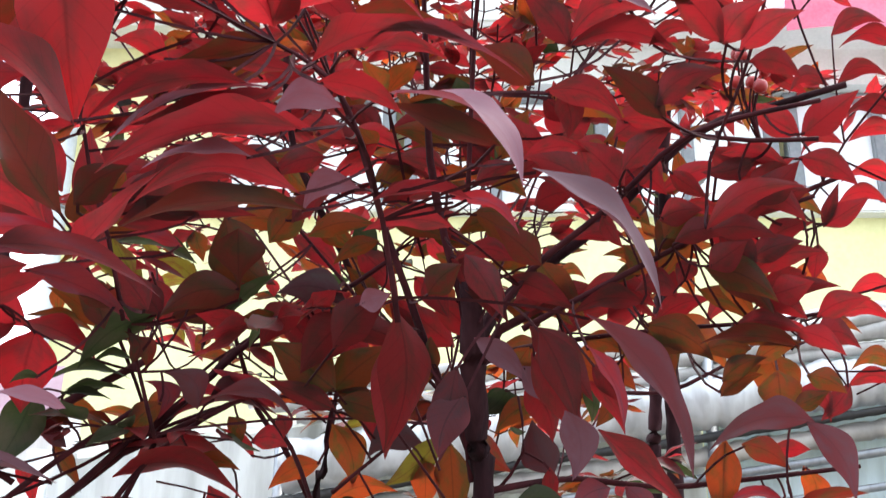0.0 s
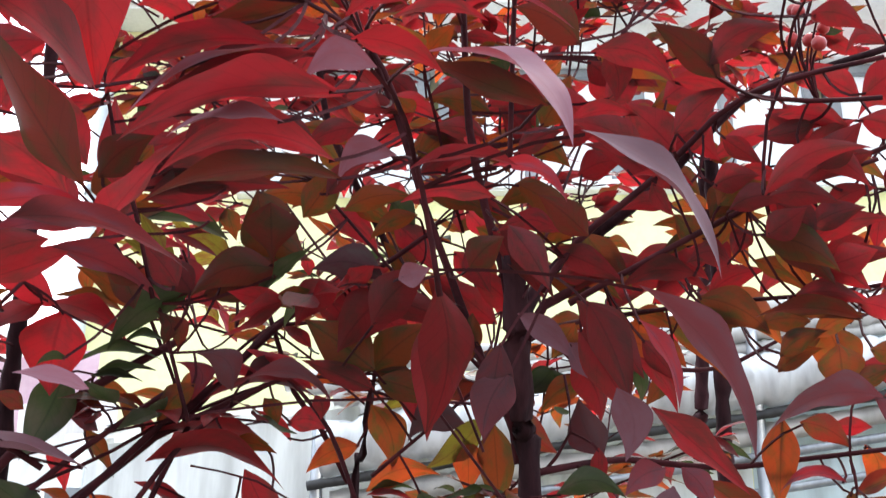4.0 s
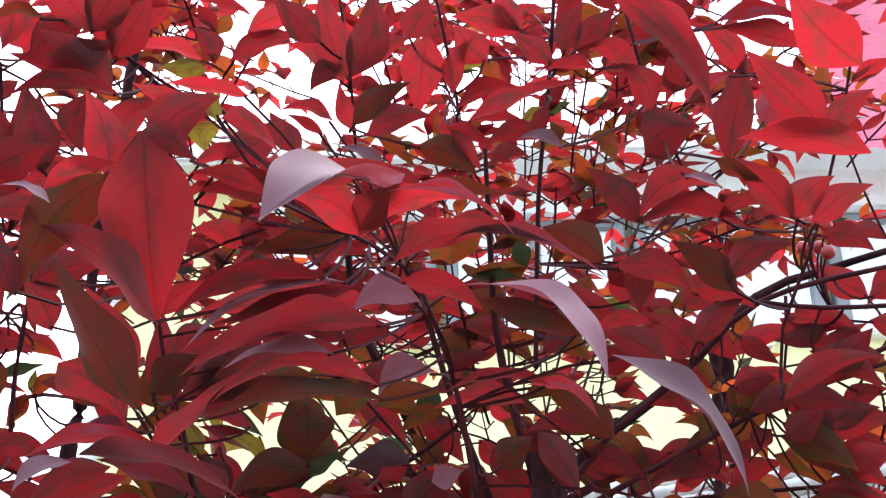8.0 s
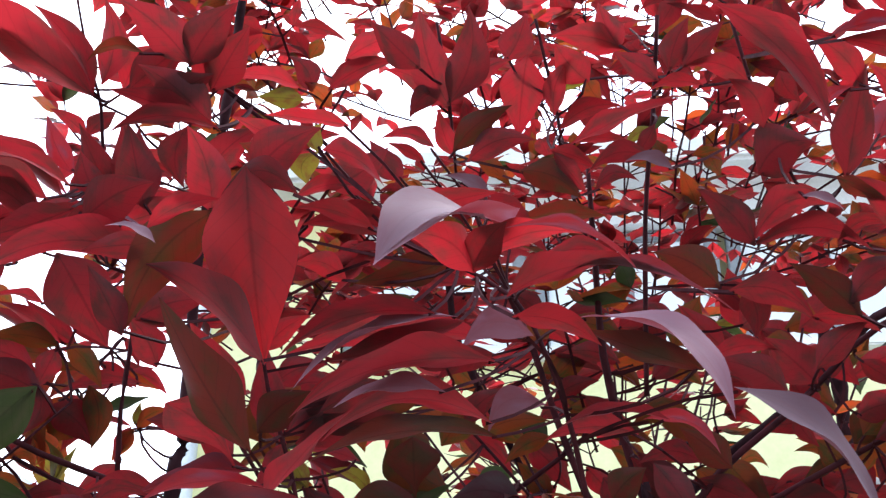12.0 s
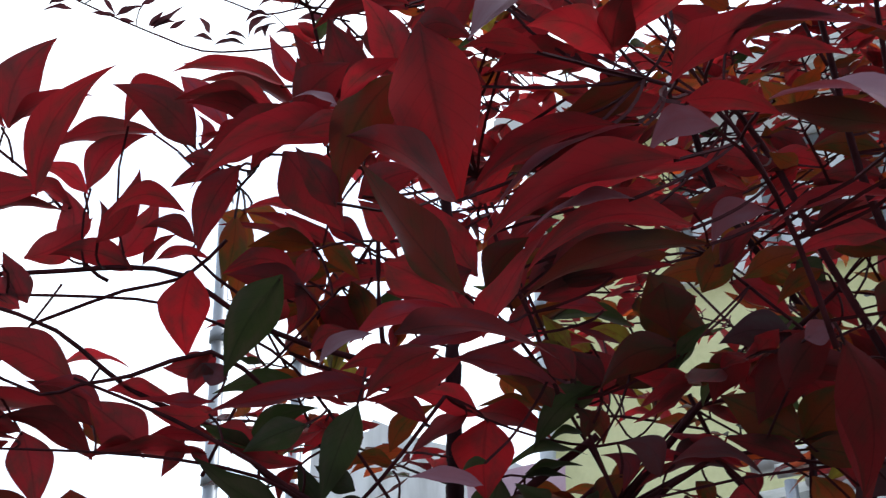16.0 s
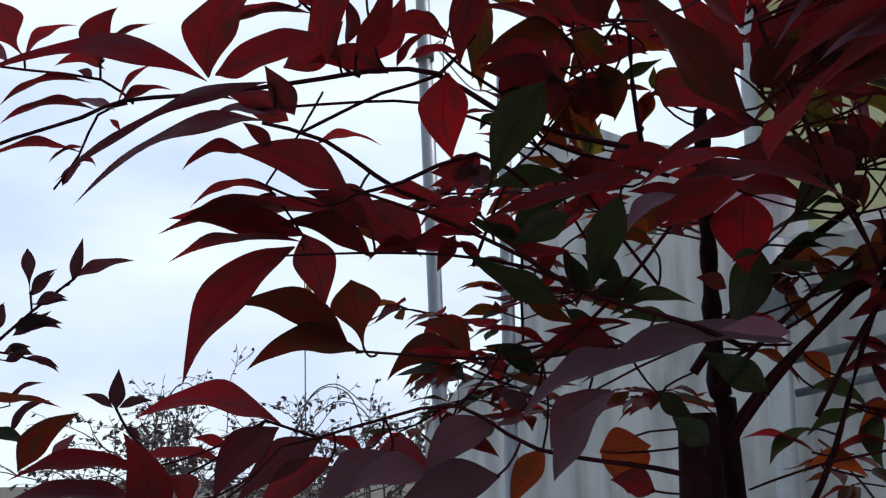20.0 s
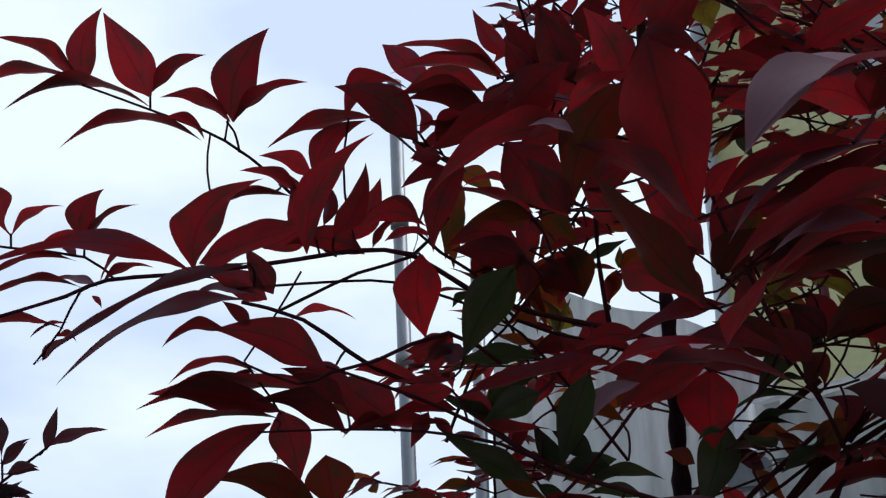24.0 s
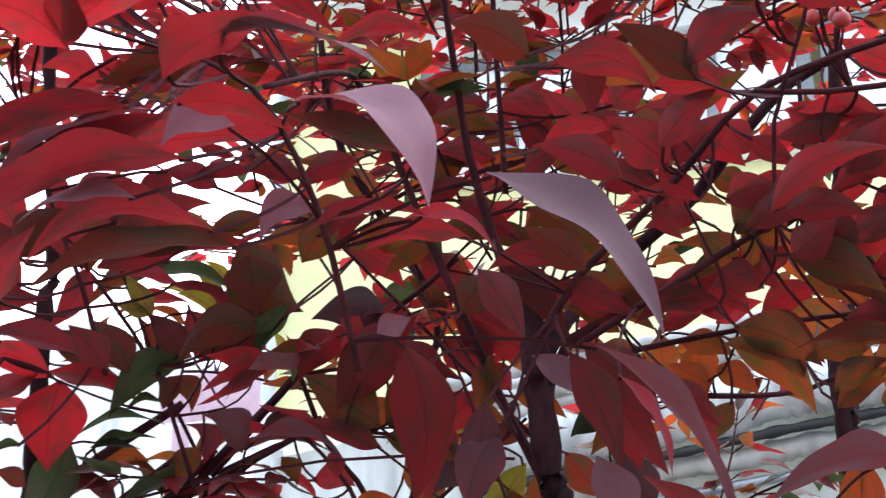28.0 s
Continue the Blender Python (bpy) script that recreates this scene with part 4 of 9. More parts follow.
limb(B, 'branch', 0.0010, 0.0017, (-0.471, 0.697, 1.754), (-0.440, 0.728, 1.738), (-0.420, 0.741, 1.746), (-0.394, 0.759, 1.754), (-0.349, 0.783, 1.772), (-0.321, 0.807, 1.750))
limb(B, 'branch', 0.0011, 0.0022, (-0.423, 0.738, 1.750), (-0.374, 0.779, 1.728), (-0.327, 0.814, 1.700), (-0.296, 0.834, 1.677), (-0.233, 0.866, 1.653), (-0.197, 0.882, 1.633))
limb(B, 'branch', 0.0008, 0.0014, (-0.481, 0.733, 1.709), (-0.440, 0.766, 1.711), (-0.387, 0.804, 1.709), (-0.340, 0.835, 1.699), (-0.307, 0.856, 1.680))
limb(B, 'branch', 0.0010, 0.0016, (-0.459, 0.793, 1.645), (-0.394, 0.840, 1.639), (-0.340, 0.871, 1.640), (-0.285, 0.898, 1.648))
limb(B, 'branch', 0.0014, 0.0020, (-0.275, 0.827, 1.920), (-0.260, 0.840, 1.907), (-0.269, 0.866, 1.829), (-0.270, 0.880, 1.785))
limb(B, 'branch', 0.0008, 0.0014, (-0.299, 0.852, 1.831), (-0.340, 0.844, 1.785), (-0.358, 0.839, 1.767), (-0.387, 0.835, 1.705))
limb(B, 'branch', 0.0014, 0.0014, (-0.233, 0.901, 1.761), (-0.279, 0.893, 1.704), (-0.320, 0.879, 1.661), (-0.359, 0.862, 1.626))
limb(B, 'branch', 0.0009, 0.0022, (-0.478, 0.734, 1.577), (-0.461, 0.749, 1.582), (-0.424, 0.778, 1.595), (-0.383, 0.807, 1.603), (-0.338, 0.837, 1.573), (-0.268, 0.875, 1.559), (-0.238, 0.888, 1.551))
limb(B, 'branch', 0.0011, 0.0012, (-0.390, 0.817, 1.603), (-0.369, 0.829, 1.628), (-0.361, 0.832, 1.646))
limb(B, 'branch', 0.0011, 0.0014, (-0.511, 0.752, 1.596), (-0.485, 0.777, 1.584))
limb(B, 'branch', 0.0022, 0.0014, (-0.320, 0.877, 1.685), (-0.344, 0.856, 1.703), (-0.372, 0.825, 1.734), (-0.413, 0.782, 1.755), (-0.444, 0.737, 1.787), (-0.472, 0.702, 1.797))
limb(B, 'branch', 0.0013, 0.0010, (-0.283, 0.925, 1.692), (-0.323, 0.876, 1.767), (-0.346, 0.848, 1.796), (-0.387, 0.807, 1.816), (-0.416, 0.780, 1.822), (-0.488, 0.714, 1.813))
limb(B, 'branch', 0.0040, 0.0031, (-0.279, 0.971, 1.630), (-0.228, 0.983, 1.696), (-0.154, 0.997, 1.749))
limb(B, 'branch', 0.0025, 0.0019, (-0.264, 0.978, 1.617), (-0.212, 0.992, 1.669), (-0.155, 1.003, 1.716))
leaf(B, 'y', -0.379, 1.036, 1.834, -0.406, 1.015, 1.858, 0.025, 72, 0.00, 0.00)
leaf(B, 'r', -0.278, 0.899, 1.803, -0.305, 0.893, 1.780, 0.015, 72, 0.00, 0.00)
leaf(B, 'r', -0.236, 0.942, 1.859, -0.266, 0.933, 1.849, 0.014, 72, 0.00, 0.00)
leaf(B, 'l', -0.193, 0.666, 1.597, -0.217, 0.655, 1.569, 0.017, -94, 0.12, 0.00)
leaf(B, 'l', -0.209, 0.634, 1.552, -0.181, 0.648, 1.595, 0.017, 61, -0.06, 0.06)
leaf(B, 'g', -0.221, 0.856, 1.574, -0.241, 0.846, 1.591, 0.019, 87, 0.00, 0.00)
leaf(B, 'o', -0.359, 0.968, 1.573, -0.324, 0.985, 1.577, 0.035, -89, 0.00, 0.00)
leaf(B, 'm', -0.322, 0.987, 1.542, -0.352, 0.972, 1.551, 0.023, 90, -0.12, 0.00)
leaf(B, 'r', -0.303, 0.894, 1.781, -0.337, 0.878, 1.770, 0.017, 75, -0.12, 0.00)
leaf(B, 'g', -0.284, 0.868, 1.691, -0.307, 0.853, 1.707, 0.017, 78, 0.00, 0.00)
leaf(B, 'r', -0.343, 0.926, 1.769, -0.363, 0.924, 1.742, 0.015, 59, 0.00, 0.00)
leaf(B, 'o', -0.294, 0.962, 1.746, -0.333, 0.946, 1.729, 0.013, 72, -0.12, 0.00)
leaf(B, 'o', -0.322, 0.899, 1.856, -0.352, 0.899, 1.818, 0.022, 51, 0.00, 0.00)
leaf(B, 'o', -0.357, 0.926, 1.856, -0.340, 0.953, 1.821, 0.017, -57, 0.00, 0.00)
leaf(B, 'm', -0.306, 0.907, 1.858, -0.329, 0.913, 1.819, 0.019, 42, 0.00, 0.00)
leaf(B, 'g', -0.290, 0.920, 1.693, -0.327, 0.904, 1.678, 0.016, 81, -0.12, 0.00)
leaf(B, 'r', -0.300, 0.895, 1.638, -0.347, 0.868, 1.657, 0.018, 83, -0.12, 0.00)
leaf(B, 'r', -0.338, 0.873, 1.656, -0.293, 0.896, 1.661, 0.014, -30, 0.06, 0.06)
leaf(B, 'g', -0.363, 0.927, 1.681, -0.340, 0.942, 1.666, 0.011, -82, 0.00, 0.00)
leaf(B, 'g', -0.275, 0.931, 1.665, -0.312, 0.913, 1.668, 0.011, 75, -0.12, 0.00)
leaf(B, 'g', -0.290, 0.930, 1.612, -0.267, 0.941, 1.593, 0.015, -86, 0.00, 0.00)
leaf(B, 'y', -0.400, 1.055, 1.829, -0.411, 1.034, 1.876, 0.014, 34, 0.00, 0.00, 1)
leaf(B, 'm', -0.624, 0.577, 1.809, -0.638, 0.575, 1.768, 0.012, 21, -0.06, 0.06)
leaf(B, 'm', -0.689, 0.598, 1.808, -0.680, 0.606, 1.821, 0.008, -67, 0.00, 0.00)

limb(C, 'stem', 0.0046, 0.0019, (-1.263, 1.016, 0.000), (-1.269, 1.011, 0.926), (-1.273, 1.006, 1.684), (-1.257, 1.025, 1.712), (-1.218, 1.068, 1.770), (-1.182, 1.104, 1.814))
limb(C, 'twig', 0.0015, 0.0015, (-1.217, 1.064, 1.795), (-1.218, 1.068, 1.770))
limb(C, 'twig', 0.0015, 0.0019, (-1.221, 1.075, 1.709), (-1.249, 1.035, 1.719), (-1.269, 1.010, 1.698))
limb(C, 'twig', 0.0019, 0.0023, (-1.148, 1.151, 1.648), (-1.139, 1.163, 1.621), (-1.123, 1.183, 1.592), (-1.109, 1.200, 1.571))
limb(C, 'twig', 0.0022, 0.0022, (-1.766, 1.275, 2.433), (-1.737, 1.315, 2.438), (-1.712, 1.345, 2.447))
leaf(C, 'p', -1.191, 1.044, 1.790, -1.188, 1.035, 1.843, 0.018, 33, 0.00, 0.00, 1)
leaf(C, 'p', -1.190, 1.045, 1.790, -1.169, 1.066, 1.819, 0.011, -78, 0.12, 0.00)
leaf(C, 'p', -1.158, 1.082, 1.807, -1.145, 1.085, 1.859, 0.016, -48, 0.00, 0.00)
leaf(C, 'p', -1.157, 1.084, 1.810, -1.108, 1.136, 1.833, 0.020, -39, 0.06, 0.06)
leaf(C, 'p', -1.188, 1.052, 1.776, -1.165, 1.079, 1.784, 0.013, -82, 0.18, 0.00)
leaf(C, 'p', -1.239, 1.042, 1.762, -1.256, 1.021, 1.747, 0.012, 83, -0.12, 0.00)
leaf(C, 'p', -1.232, 1.054, 1.748, -1.214, 1.074, 1.770, 0.013, -81, 0.00, 0.00)
leaf(C, 'p', -1.227, 1.059, 1.755, -1.198, 1.099, 1.749, 0.015, -84, 0.12, 0.00)
leaf(C, 'p', -1.237, 1.051, 1.727, -1.221, 1.075, 1.716, 0.015, -84, 0.00, 0.00)
leaf(C, 'p', -1.221, 1.075, 1.709, -1.202, 1.101, 1.699, 0.009, -85, 0.12, 0.00)
leaf(C, 'p', -1.298, 1.053, 1.728, -1.279, 1.069, 1.783, 0.021, -75, 0.00, 0.00, 1)
leaf(C, 'p', -1.743, 1.307, 2.437, -1.738, 1.281, 2.483, 0.015, 41, 0.00, 0.00)
leaf(C, 'p', -1.732, 1.323, 2.439, -1.709, 1.349, 2.448, 0.013, -68, 0.00, 0.00)
leaf(C, 'p', -1.737, 1.315, 2.438, -1.737, 1.335, 2.411, 0.011, -52, 0.00, 0.00)
leaf(C, 'p', -1.752, 1.302, 2.426, -1.759, 1.323, 2.379, 0.015, -35, 0.00, 0.00)
leaf(C, 'p', -1.148, 1.151, 1.646, -1.144, 1.150, 1.697, 0.022, -24, 0.00, 0.00)
leaf(C, 'p', -1.150, 1.148, 1.648, -1.174, 1.118, 1.664, 0.013, 86, -0.12, 0.00)
leaf(C, 'p', -1.146, 1.154, 1.648, -1.118, 1.185, 1.657, 0.013, -86, 0.12, 0.00)
leaf(C, 'p', -1.139, 1.163, 1.625, -1.128, 1.177, 1.607, 0.012, -87, 0.00, 0.00)
leaf(C, 'p', -1.160, 1.006, 1.611, -1.133, 1.039, 1.651, 0.016, -43, 0.12, 0.18)
leaf(C, 'p', -1.227, 1.048, 1.649, -1.201, 1.081, 1.678, 0.014, -29, 0.12, 0.18)
leaf(C, 'p', -1.228, 1.040, 1.705, -1.211, 1.061, 1.720, 0.013, -84, 0.00, 0.00)
leaf(C, 'p', -1.208, 1.068, 1.706, -1.191, 1.093, 1.692, 0.009, -51, 0.12, 0.06)
leaf(C, 'p', -0.908, 1.099, 2.471, -0.872, 1.126, 2.481, 0.013, 3, 0.06, 0.12)
leaf(C, 'p', -0.886, 1.123, 2.471, -0.916, 1.099, 2.462, 0.011, 0, -0.06, 0.12)
leaf(C, 'p', -0.852, 1.135, 2.492, -0.846, 1.160, 2.474, 0.008, -11, 0.00, 0.00)
leaf(C, 'p', -0.846, 1.160, 2.474, -0.870, 1.137, 2.472, 0.009, 10, 0.00, 0.00)
leaf(C, 'p', -0.847, 1.160, 2.473, -0.814, 1.175, 2.489, 0.011, -8, 0.06, 0.06)
leaf(C, 'p', -0.845, 1.164, 2.471, -0.829, 1.180, 2.471, 0.007, -54, 0.00, 0.00)
leaf(C, 'p', -0.816, 1.172, 2.491, -0.792, 1.181, 2.503, 0.008, -48, 0.00, 0.00)
leaf(C, 'p', -0.817, 1.192, 2.469, -0.795, 1.194, 2.488, 0.008, -40, 0.00, 0.00)
leaf(C, 'p', -0.816, 1.194, 2.469, -0.787, 1.210, 2.478, 0.009, -52, 0.12, 0.00)
leaf(C, 'p', -0.815, 1.197, 2.466, -0.772, 1.205, 2.496, 0.014, 12, 0.00, 0.00)
leaf(C, 'p', -0.796, 1.210, 2.470, -0.774, 1.217, 2.483, 0.007, -47, 0.00, 0.00)
leaf(C, 'p', -1.215, 1.070, 1.779, -1.190, 1.101, 1.785, 0.013, -82, 0.12, 0.00)
leaf(C, 'p', -1.232, 1.055, 1.747, -1.197, 1.099, 1.756, 0.020, -84, 0.12, 0.00)
leaf(C, 'p', -1.234, 1.053, 1.739, -1.204, 1.086, 1.771, 0.015, -82, 0.00, 0.00)
leaf(C, 'p', -1.256, 1.021, 1.746, -1.237, 1.040, 1.780, 0.015, -79, 0.00, 0.00)
leaf(C, 'p', -1.252, 1.027, 1.744, -1.264, 1.008, 1.756, 0.012, 83, 0.00, 0.00)
leaf(C, 'p', -1.241, 1.047, 1.718, -1.222, 1.072, 1.725, 0.012, -84, 0.12, 0.00)
leaf(C, 'p', -1.227, 1.067, 1.711, -1.203, 1.100, 1.696, 0.012, -47, 0.12, 0.06)
leaf(C, 'p', -1.218, 1.065, 1.790, -1.197, 1.084, 1.821, 0.011, -78, 0.00, 0.00)
leaf(C, 'p', -1.245, 1.040, 1.727, -1.255, 1.020, 1.754, 0.011, 80, 0.00, 0.00)

limb(D, 'stem', 0.0061, 0.0028, (-0.028, 1.168, 0.000), (-0.034, 1.163, 0.889), (-0.038, 1.158, 1.616), (-0.030, 1.144, 1.699), (-0.024, 1.133, 1.744), (-0.012, 1.118, 1.798), (-0.001, 1.103, 1.842), (-0.053, 1.023, 1.941), (-0.059, 0.982, 2.014))
limb(D, 'branch', 0.0010, 0.0014, (-0.245, 0.982, 1.543), (-0.198, 0.997, 1.560), (-0.122, 1.016, 1.577), (-0.065, 1.024, 1.603), (-0.018, 1.028, 1.621))
limb(D, 'branch', 0.0020, 0.0014, (-0.020, 1.052, 1.629), (-0.029, 1.045, 1.657), (-0.044, 1.035, 1.693), (-0.063, 1.026, 1.717), (-0.075, 1.021, 1.728))
limb(D, 'branch', 0.0008, 0.0009, (-0.142, 1.023, 1.664), (-0.095, 1.036, 1.655), (-0.053, 1.047, 1.632), (-0.012, 1.055, 1.617), (0.059, 1.063, 1.589))
limb(D, 'twig', 0.0012, 0.0012, (-0.016, 1.036, 1.561), (0.007, 1.035, 1.593), (0.037, 1.031, 1.626))
limb(D, 'branch', 0.0013, 0.0010, (0.236, 1.004, 1.531), (0.248, 1.000, 1.549), (0.272, 0.991, 1.582), (0.310, 0.977, 1.611), (0.316, 0.970, 1.637), (0.313, 0.967, 1.655))
limb(D, 'twig', 0.0014, 0.0010, (0.175, 1.037, 1.536), (0.166, 1.037, 1.553), (0.148, 1.036, 1.583))
limb(D, 'twig', 0.0010, 0.0010, (-0.102, 1.024, 1.548), (-0.084, 1.024, 1.579), (-0.033, 1.030, 1.597))
limb(D, 'branch', 0.0015, 0.0012, (-0.188, 1.089, 1.706), (-0.167, 1.088, 1.731), (-0.117, 1.088, 1.780), (-0.072, 1.087, 1.811))
limb(D, 'branch', 0.0016, 0.0013, (-0.162, 1.068, 1.712), (-0.091, 1.078, 1.742), (-0.033, 1.090, 1.741), (0.006, 1.098, 1.731))
limb(D, 'twig', 0.0012, 0.0012, (-0.205, 1.097, 1.801), (-0.169, 1.109, 1.800), (-0.104, 1.131, 1.786))
leaf(D, 'n', 0.082, 0.889, 1.713, 0.071, 0.906, 1.654, 0.024, 32, 0.00, 0.00)
leaf(D, 'o', 0.095, 0.858, 1.552, 0.131, 0.859, 1.518, 0.027, -84, 0.00, 0.00)
leaf(D, 'r', 0.176, 0.937, 1.906, 0.211, 0.948, 1.875, 0.022, -53, 0.00, 0.00)
leaf(D, 'r', 0.137, 0.972, 1.902, 0.196, 0.974, 1.884, 0.016, -24, 0.06, 0.06)
leaf(D, 'r', 0.234, 0.948, 1.867, 0.291, 0.928, 1.879, 0.017, -64, 0.12, 0.00)
leaf(D, 'r', 0.245, 0.961, 1.834, 0.250, 0.951, 1.854, 0.024, -36, 0.00, 0.00, 1)
leaf(D, 'r', 0.284, 0.971, 1.853, 0.252, 0.972, 1.867, 0.009, 63, -0.12, 0.00)
leaf(D, 'r', 0.300, 0.936, 1.858, 0.290, 0.950, 1.833, 0.020, 46, 0.00, 0.00)
leaf(D, 'b', 0.296, 0.913, 1.849, 0.341, 0.908, 1.830, 0.019, -63, 0.18, 0.06)
leaf(D, 'm', 0.342, 0.911, 1.823, 0.351, 0.895, 1.850, 0.011, -44, 0.00, 0.00)
leaf(D, 'r', 0.342, 0.911, 1.824, 0.370, 0.893, 1.838, 0.017, -64, 0.00, 0.00)
leaf(D, 'r', 0.342, 0.941, 1.818, 0.300, 0.960, 1.805, 0.018, 67, -0.12, 0.00)
leaf(D, 'r', 0.346, 0.938, 1.822, 0.343, 0.949, 1.798, 0.017, 32, 0.00, 0.00)
leaf(D, 'r', 0.305, 0.941, 1.779, 0.352, 0.924, 1.783, 0.015, -70, 0.12, 0.00)
leaf(D, 'r', 0.338, 0.936, 1.765, 0.372, 0.921, 1.773, 0.019, -70, 0.12, 0.00)
leaf(D, 'b', 0.280, 0.930, 1.822, 0.304, 0.941, 1.779, 0.025, -45, 0.06, 0.00)
leaf(D, 'b', 0.272, 0.938, 1.808, 0.297, 0.948, 1.768, 0.019, -50, 0.00, 0.00)
leaf(D, 'r', 0.239, 0.964, 1.828, 0.219, 0.984, 1.789, 0.016, 51, 0.00, 0.00)
leaf(D, 'o', 0.252, 0.989, 1.830, 0.265, 0.997, 1.803, 0.016, -43, 0.00, 0.00)
leaf(D, 'r', 0.236, 1.009, 1.786, 0.277, 0.995, 1.800, 0.020, -69, 0.12, 0.00)
leaf(D, 'r', 0.179, 1.027, 1.797, 0.236, 1.015, 1.807, 0.020, -70, 0.12, 0.00)
leaf(D, 'b', 0.124, 0.983, 1.819, 0.170, 0.994, 1.779, 0.022, -62, 0.00, 0.00)
leaf(D, 'r', 0.078, 0.958, 1.818, 0.114, 0.975, 1.772, 0.019, -57, 0.06, 0.00)
leaf(D, 'b', 0.116, 0.981, 1.913, 0.138, 0.962, 1.946, 0.029, -44, 0.00, 0.00)
leaf(D, 'r', 0.168, 0.939, 1.905, 0.155, 0.917, 1.945, 0.030, 22, 0.00, 0.00)
leaf(D, 'b', 0.193, 0.936, 1.904, 0.239, 0.921, 1.916, 0.021, -60, 0.00, 0.00)
leaf(D, 'r', 0.332, 0.907, 1.895, 0.293, 0.905, 1.921, 0.023, 55, 0.00, 0.00)
leaf(D, 'r', 0.326, 0.886, 1.883, 0.361, 0.861, 1.905, 0.025, -58, 0.00, 0.00)
leaf(D, 'r', 0.325, 0.894, 1.870, 0.363, 0.892, 1.847, 0.021, -59, 0.12, 0.00)
leaf(D, 'r', 0.283, 0.921, 1.897, 0.304, 0.929, 1.869, 0.020, -45, 0.00, 0.00)
leaf(D, 'y', 0.177, 0.991, 1.939, 0.147, 0.995, 1.938, 0.008, 61, 0.00, 0.00)
leaf(D, 'b', -0.060, 0.967, 1.834, -0.030, 0.954, 1.871, 0.026, -51, 0.00, 0.00)
leaf(D, 'b', -0.034, 0.991, 1.850, 0.019, 0.992, 1.860, 0.020, -66, 0.12, 0.00)
leaf(D, 'b', 0.021, 1.009, 1.854, -0.015, 1.013, 1.835, 0.016, 64, -0.12, 0.00)
leaf(D, 'b', 0.021, 0.991, 1.892, 0.061, 0.975, 1.926, 0.022, -55, 0.00, 0.00)
leaf(D, 'b', 0.034, 1.000, 1.874, 0.066, 1.005, 1.866, 0.020, -65, 0.00, 0.00)
leaf(D, 'b', 0.060, 1.006, 1.863, 0.097, 1.012, 1.850, 0.018, -65, 0.00, 0.00)
leaf(D, 'b', -0.006, 0.989, 1.718, 0.040, 0.997, 1.701, 0.023, -74, 0.06, 0.00)
leaf(D, 'r', 0.082, 0.938, 1.815, 0.119, 0.956, 1.767, 0.021, -55, 0.06, 0.00)
leaf(D, 'b', 0.143, 0.972, 1.822, 0.178, 0.984, 1.782, 0.025, -57, 0.00, 0.00)
leaf(D, 'b', 0.095, 0.959, 1.856, 0.145, 0.972, 1.820, 0.021, -60, 0.06, 0.00)
leaf(D, 'r', 0.133, 0.922, 1.752, 0.175, 0.934, 1.703, 0.027, -62, 0.06, 0.00)
leaf(D, 'b', 0.219, 0.957, 1.766, 0.266, 0.957, 1.739, 0.027, -68, 0.12, 0.00)
leaf(D, 'r', 0.176, 0.979, 1.796, 0.225, 0.969, 1.803, 0.017, -68, 0.12, 0.00)
leaf(D, 'm', 0.058, 0.979, 1.811, 0.076, 0.990, 1.783, 0.021, -52, 0.00, 0.00)
leaf(D, 'b', 0.121, 1.024, 1.758, 0.165, 1.026, 1.739, 0.016, -71, 0.12, 0.00)
leaf(D, 'r', 0.181, 0.972, 1.741, 0.206, 0.977, 1.711, 0.016, -64, 0.00, 0.00)
leaf(D, 'b', 0.063, 0.995, 1.769, 0.054, 1.008, 1.728, 0.021, 33, 0.00, 0.00)
leaf(D, 'b', 0.263, 0.931, 1.809, 0.308, 0.935, 1.767, 0.024, -61, 0.06, 0.00)
leaf(D, 'b', 0.261, 0.964, 1.796, 0.297, 0.964, 1.771, 0.017, -65, 0.12, 0.00)
leaf(D, 'r', 0.299, 0.930, 1.788, 0.329, 0.931, 1.762, 0.021, -62, 0.00, 0.00)
leaf(D, 'b', 0.275, 0.950, 1.754, 0.323, 0.940, 1.742, 0.017, -71, 0.12, 0.00)
leaf(D, 'b', 0.272, 0.960, 1.724, 0.302, 0.948, 1.738, 0.017, -71, 0.12, 0.00)
leaf(D, 'r', 0.321, 0.936, 1.754, 0.353, 0.932, 1.735, 0.017, -69, 0.12, 0.00)
leaf(D, 'b', 0.328, 0.944, 1.724, 0.353, 0.940, 1.710, 0.017, -71, 0.12, 0.00)

limb(E, 'stem', 0.0104, 0.0069, (0.325, 1.384, 0.000), (0.319, 1.379, 0.868), (0.315, 1.374, 1.578), (0.308, 1.370, 1.635), (0.306, 1.358, 1.707), (0.305, 1.332, 1.816), (0.303, 1.296, 1.923), (0.297, 1.252, 2.025))
limb(E, 'stem', 0.0116, 0.0068, (0.350, 1.694, 0.000), (0.344, 1.689, 0.965), (0.340, 1.684, 1.755), (0.342, 1.663, 1.869), (0.345, 1.647, 1.931), (0.350, 1.618, 2.023), (0.351, 1.570, 2.144), (0.358, 1.503, 2.274))
leaf(E, 'b', 0.068, 1.021, 1.826, 0.077, 1.032, 1.796, 0.020, -36, 0.00, 0.00)
leaf(E, 'b', 0.126, 1.012, 1.876, 0.082, 1.019, 1.862, 0.020, 65, -0.12, 0.00)
leaf(E, 'b', 0.143, 1.024, 1.844, 0.107, 1.030, 1.837, 0.019, 67, -0.12, 0.00)
leaf(E, 'm', 0.047, 1.041, 1.876, 0.084, 1.035, 1.890, 0.017, -64, 0.12, 0.00)
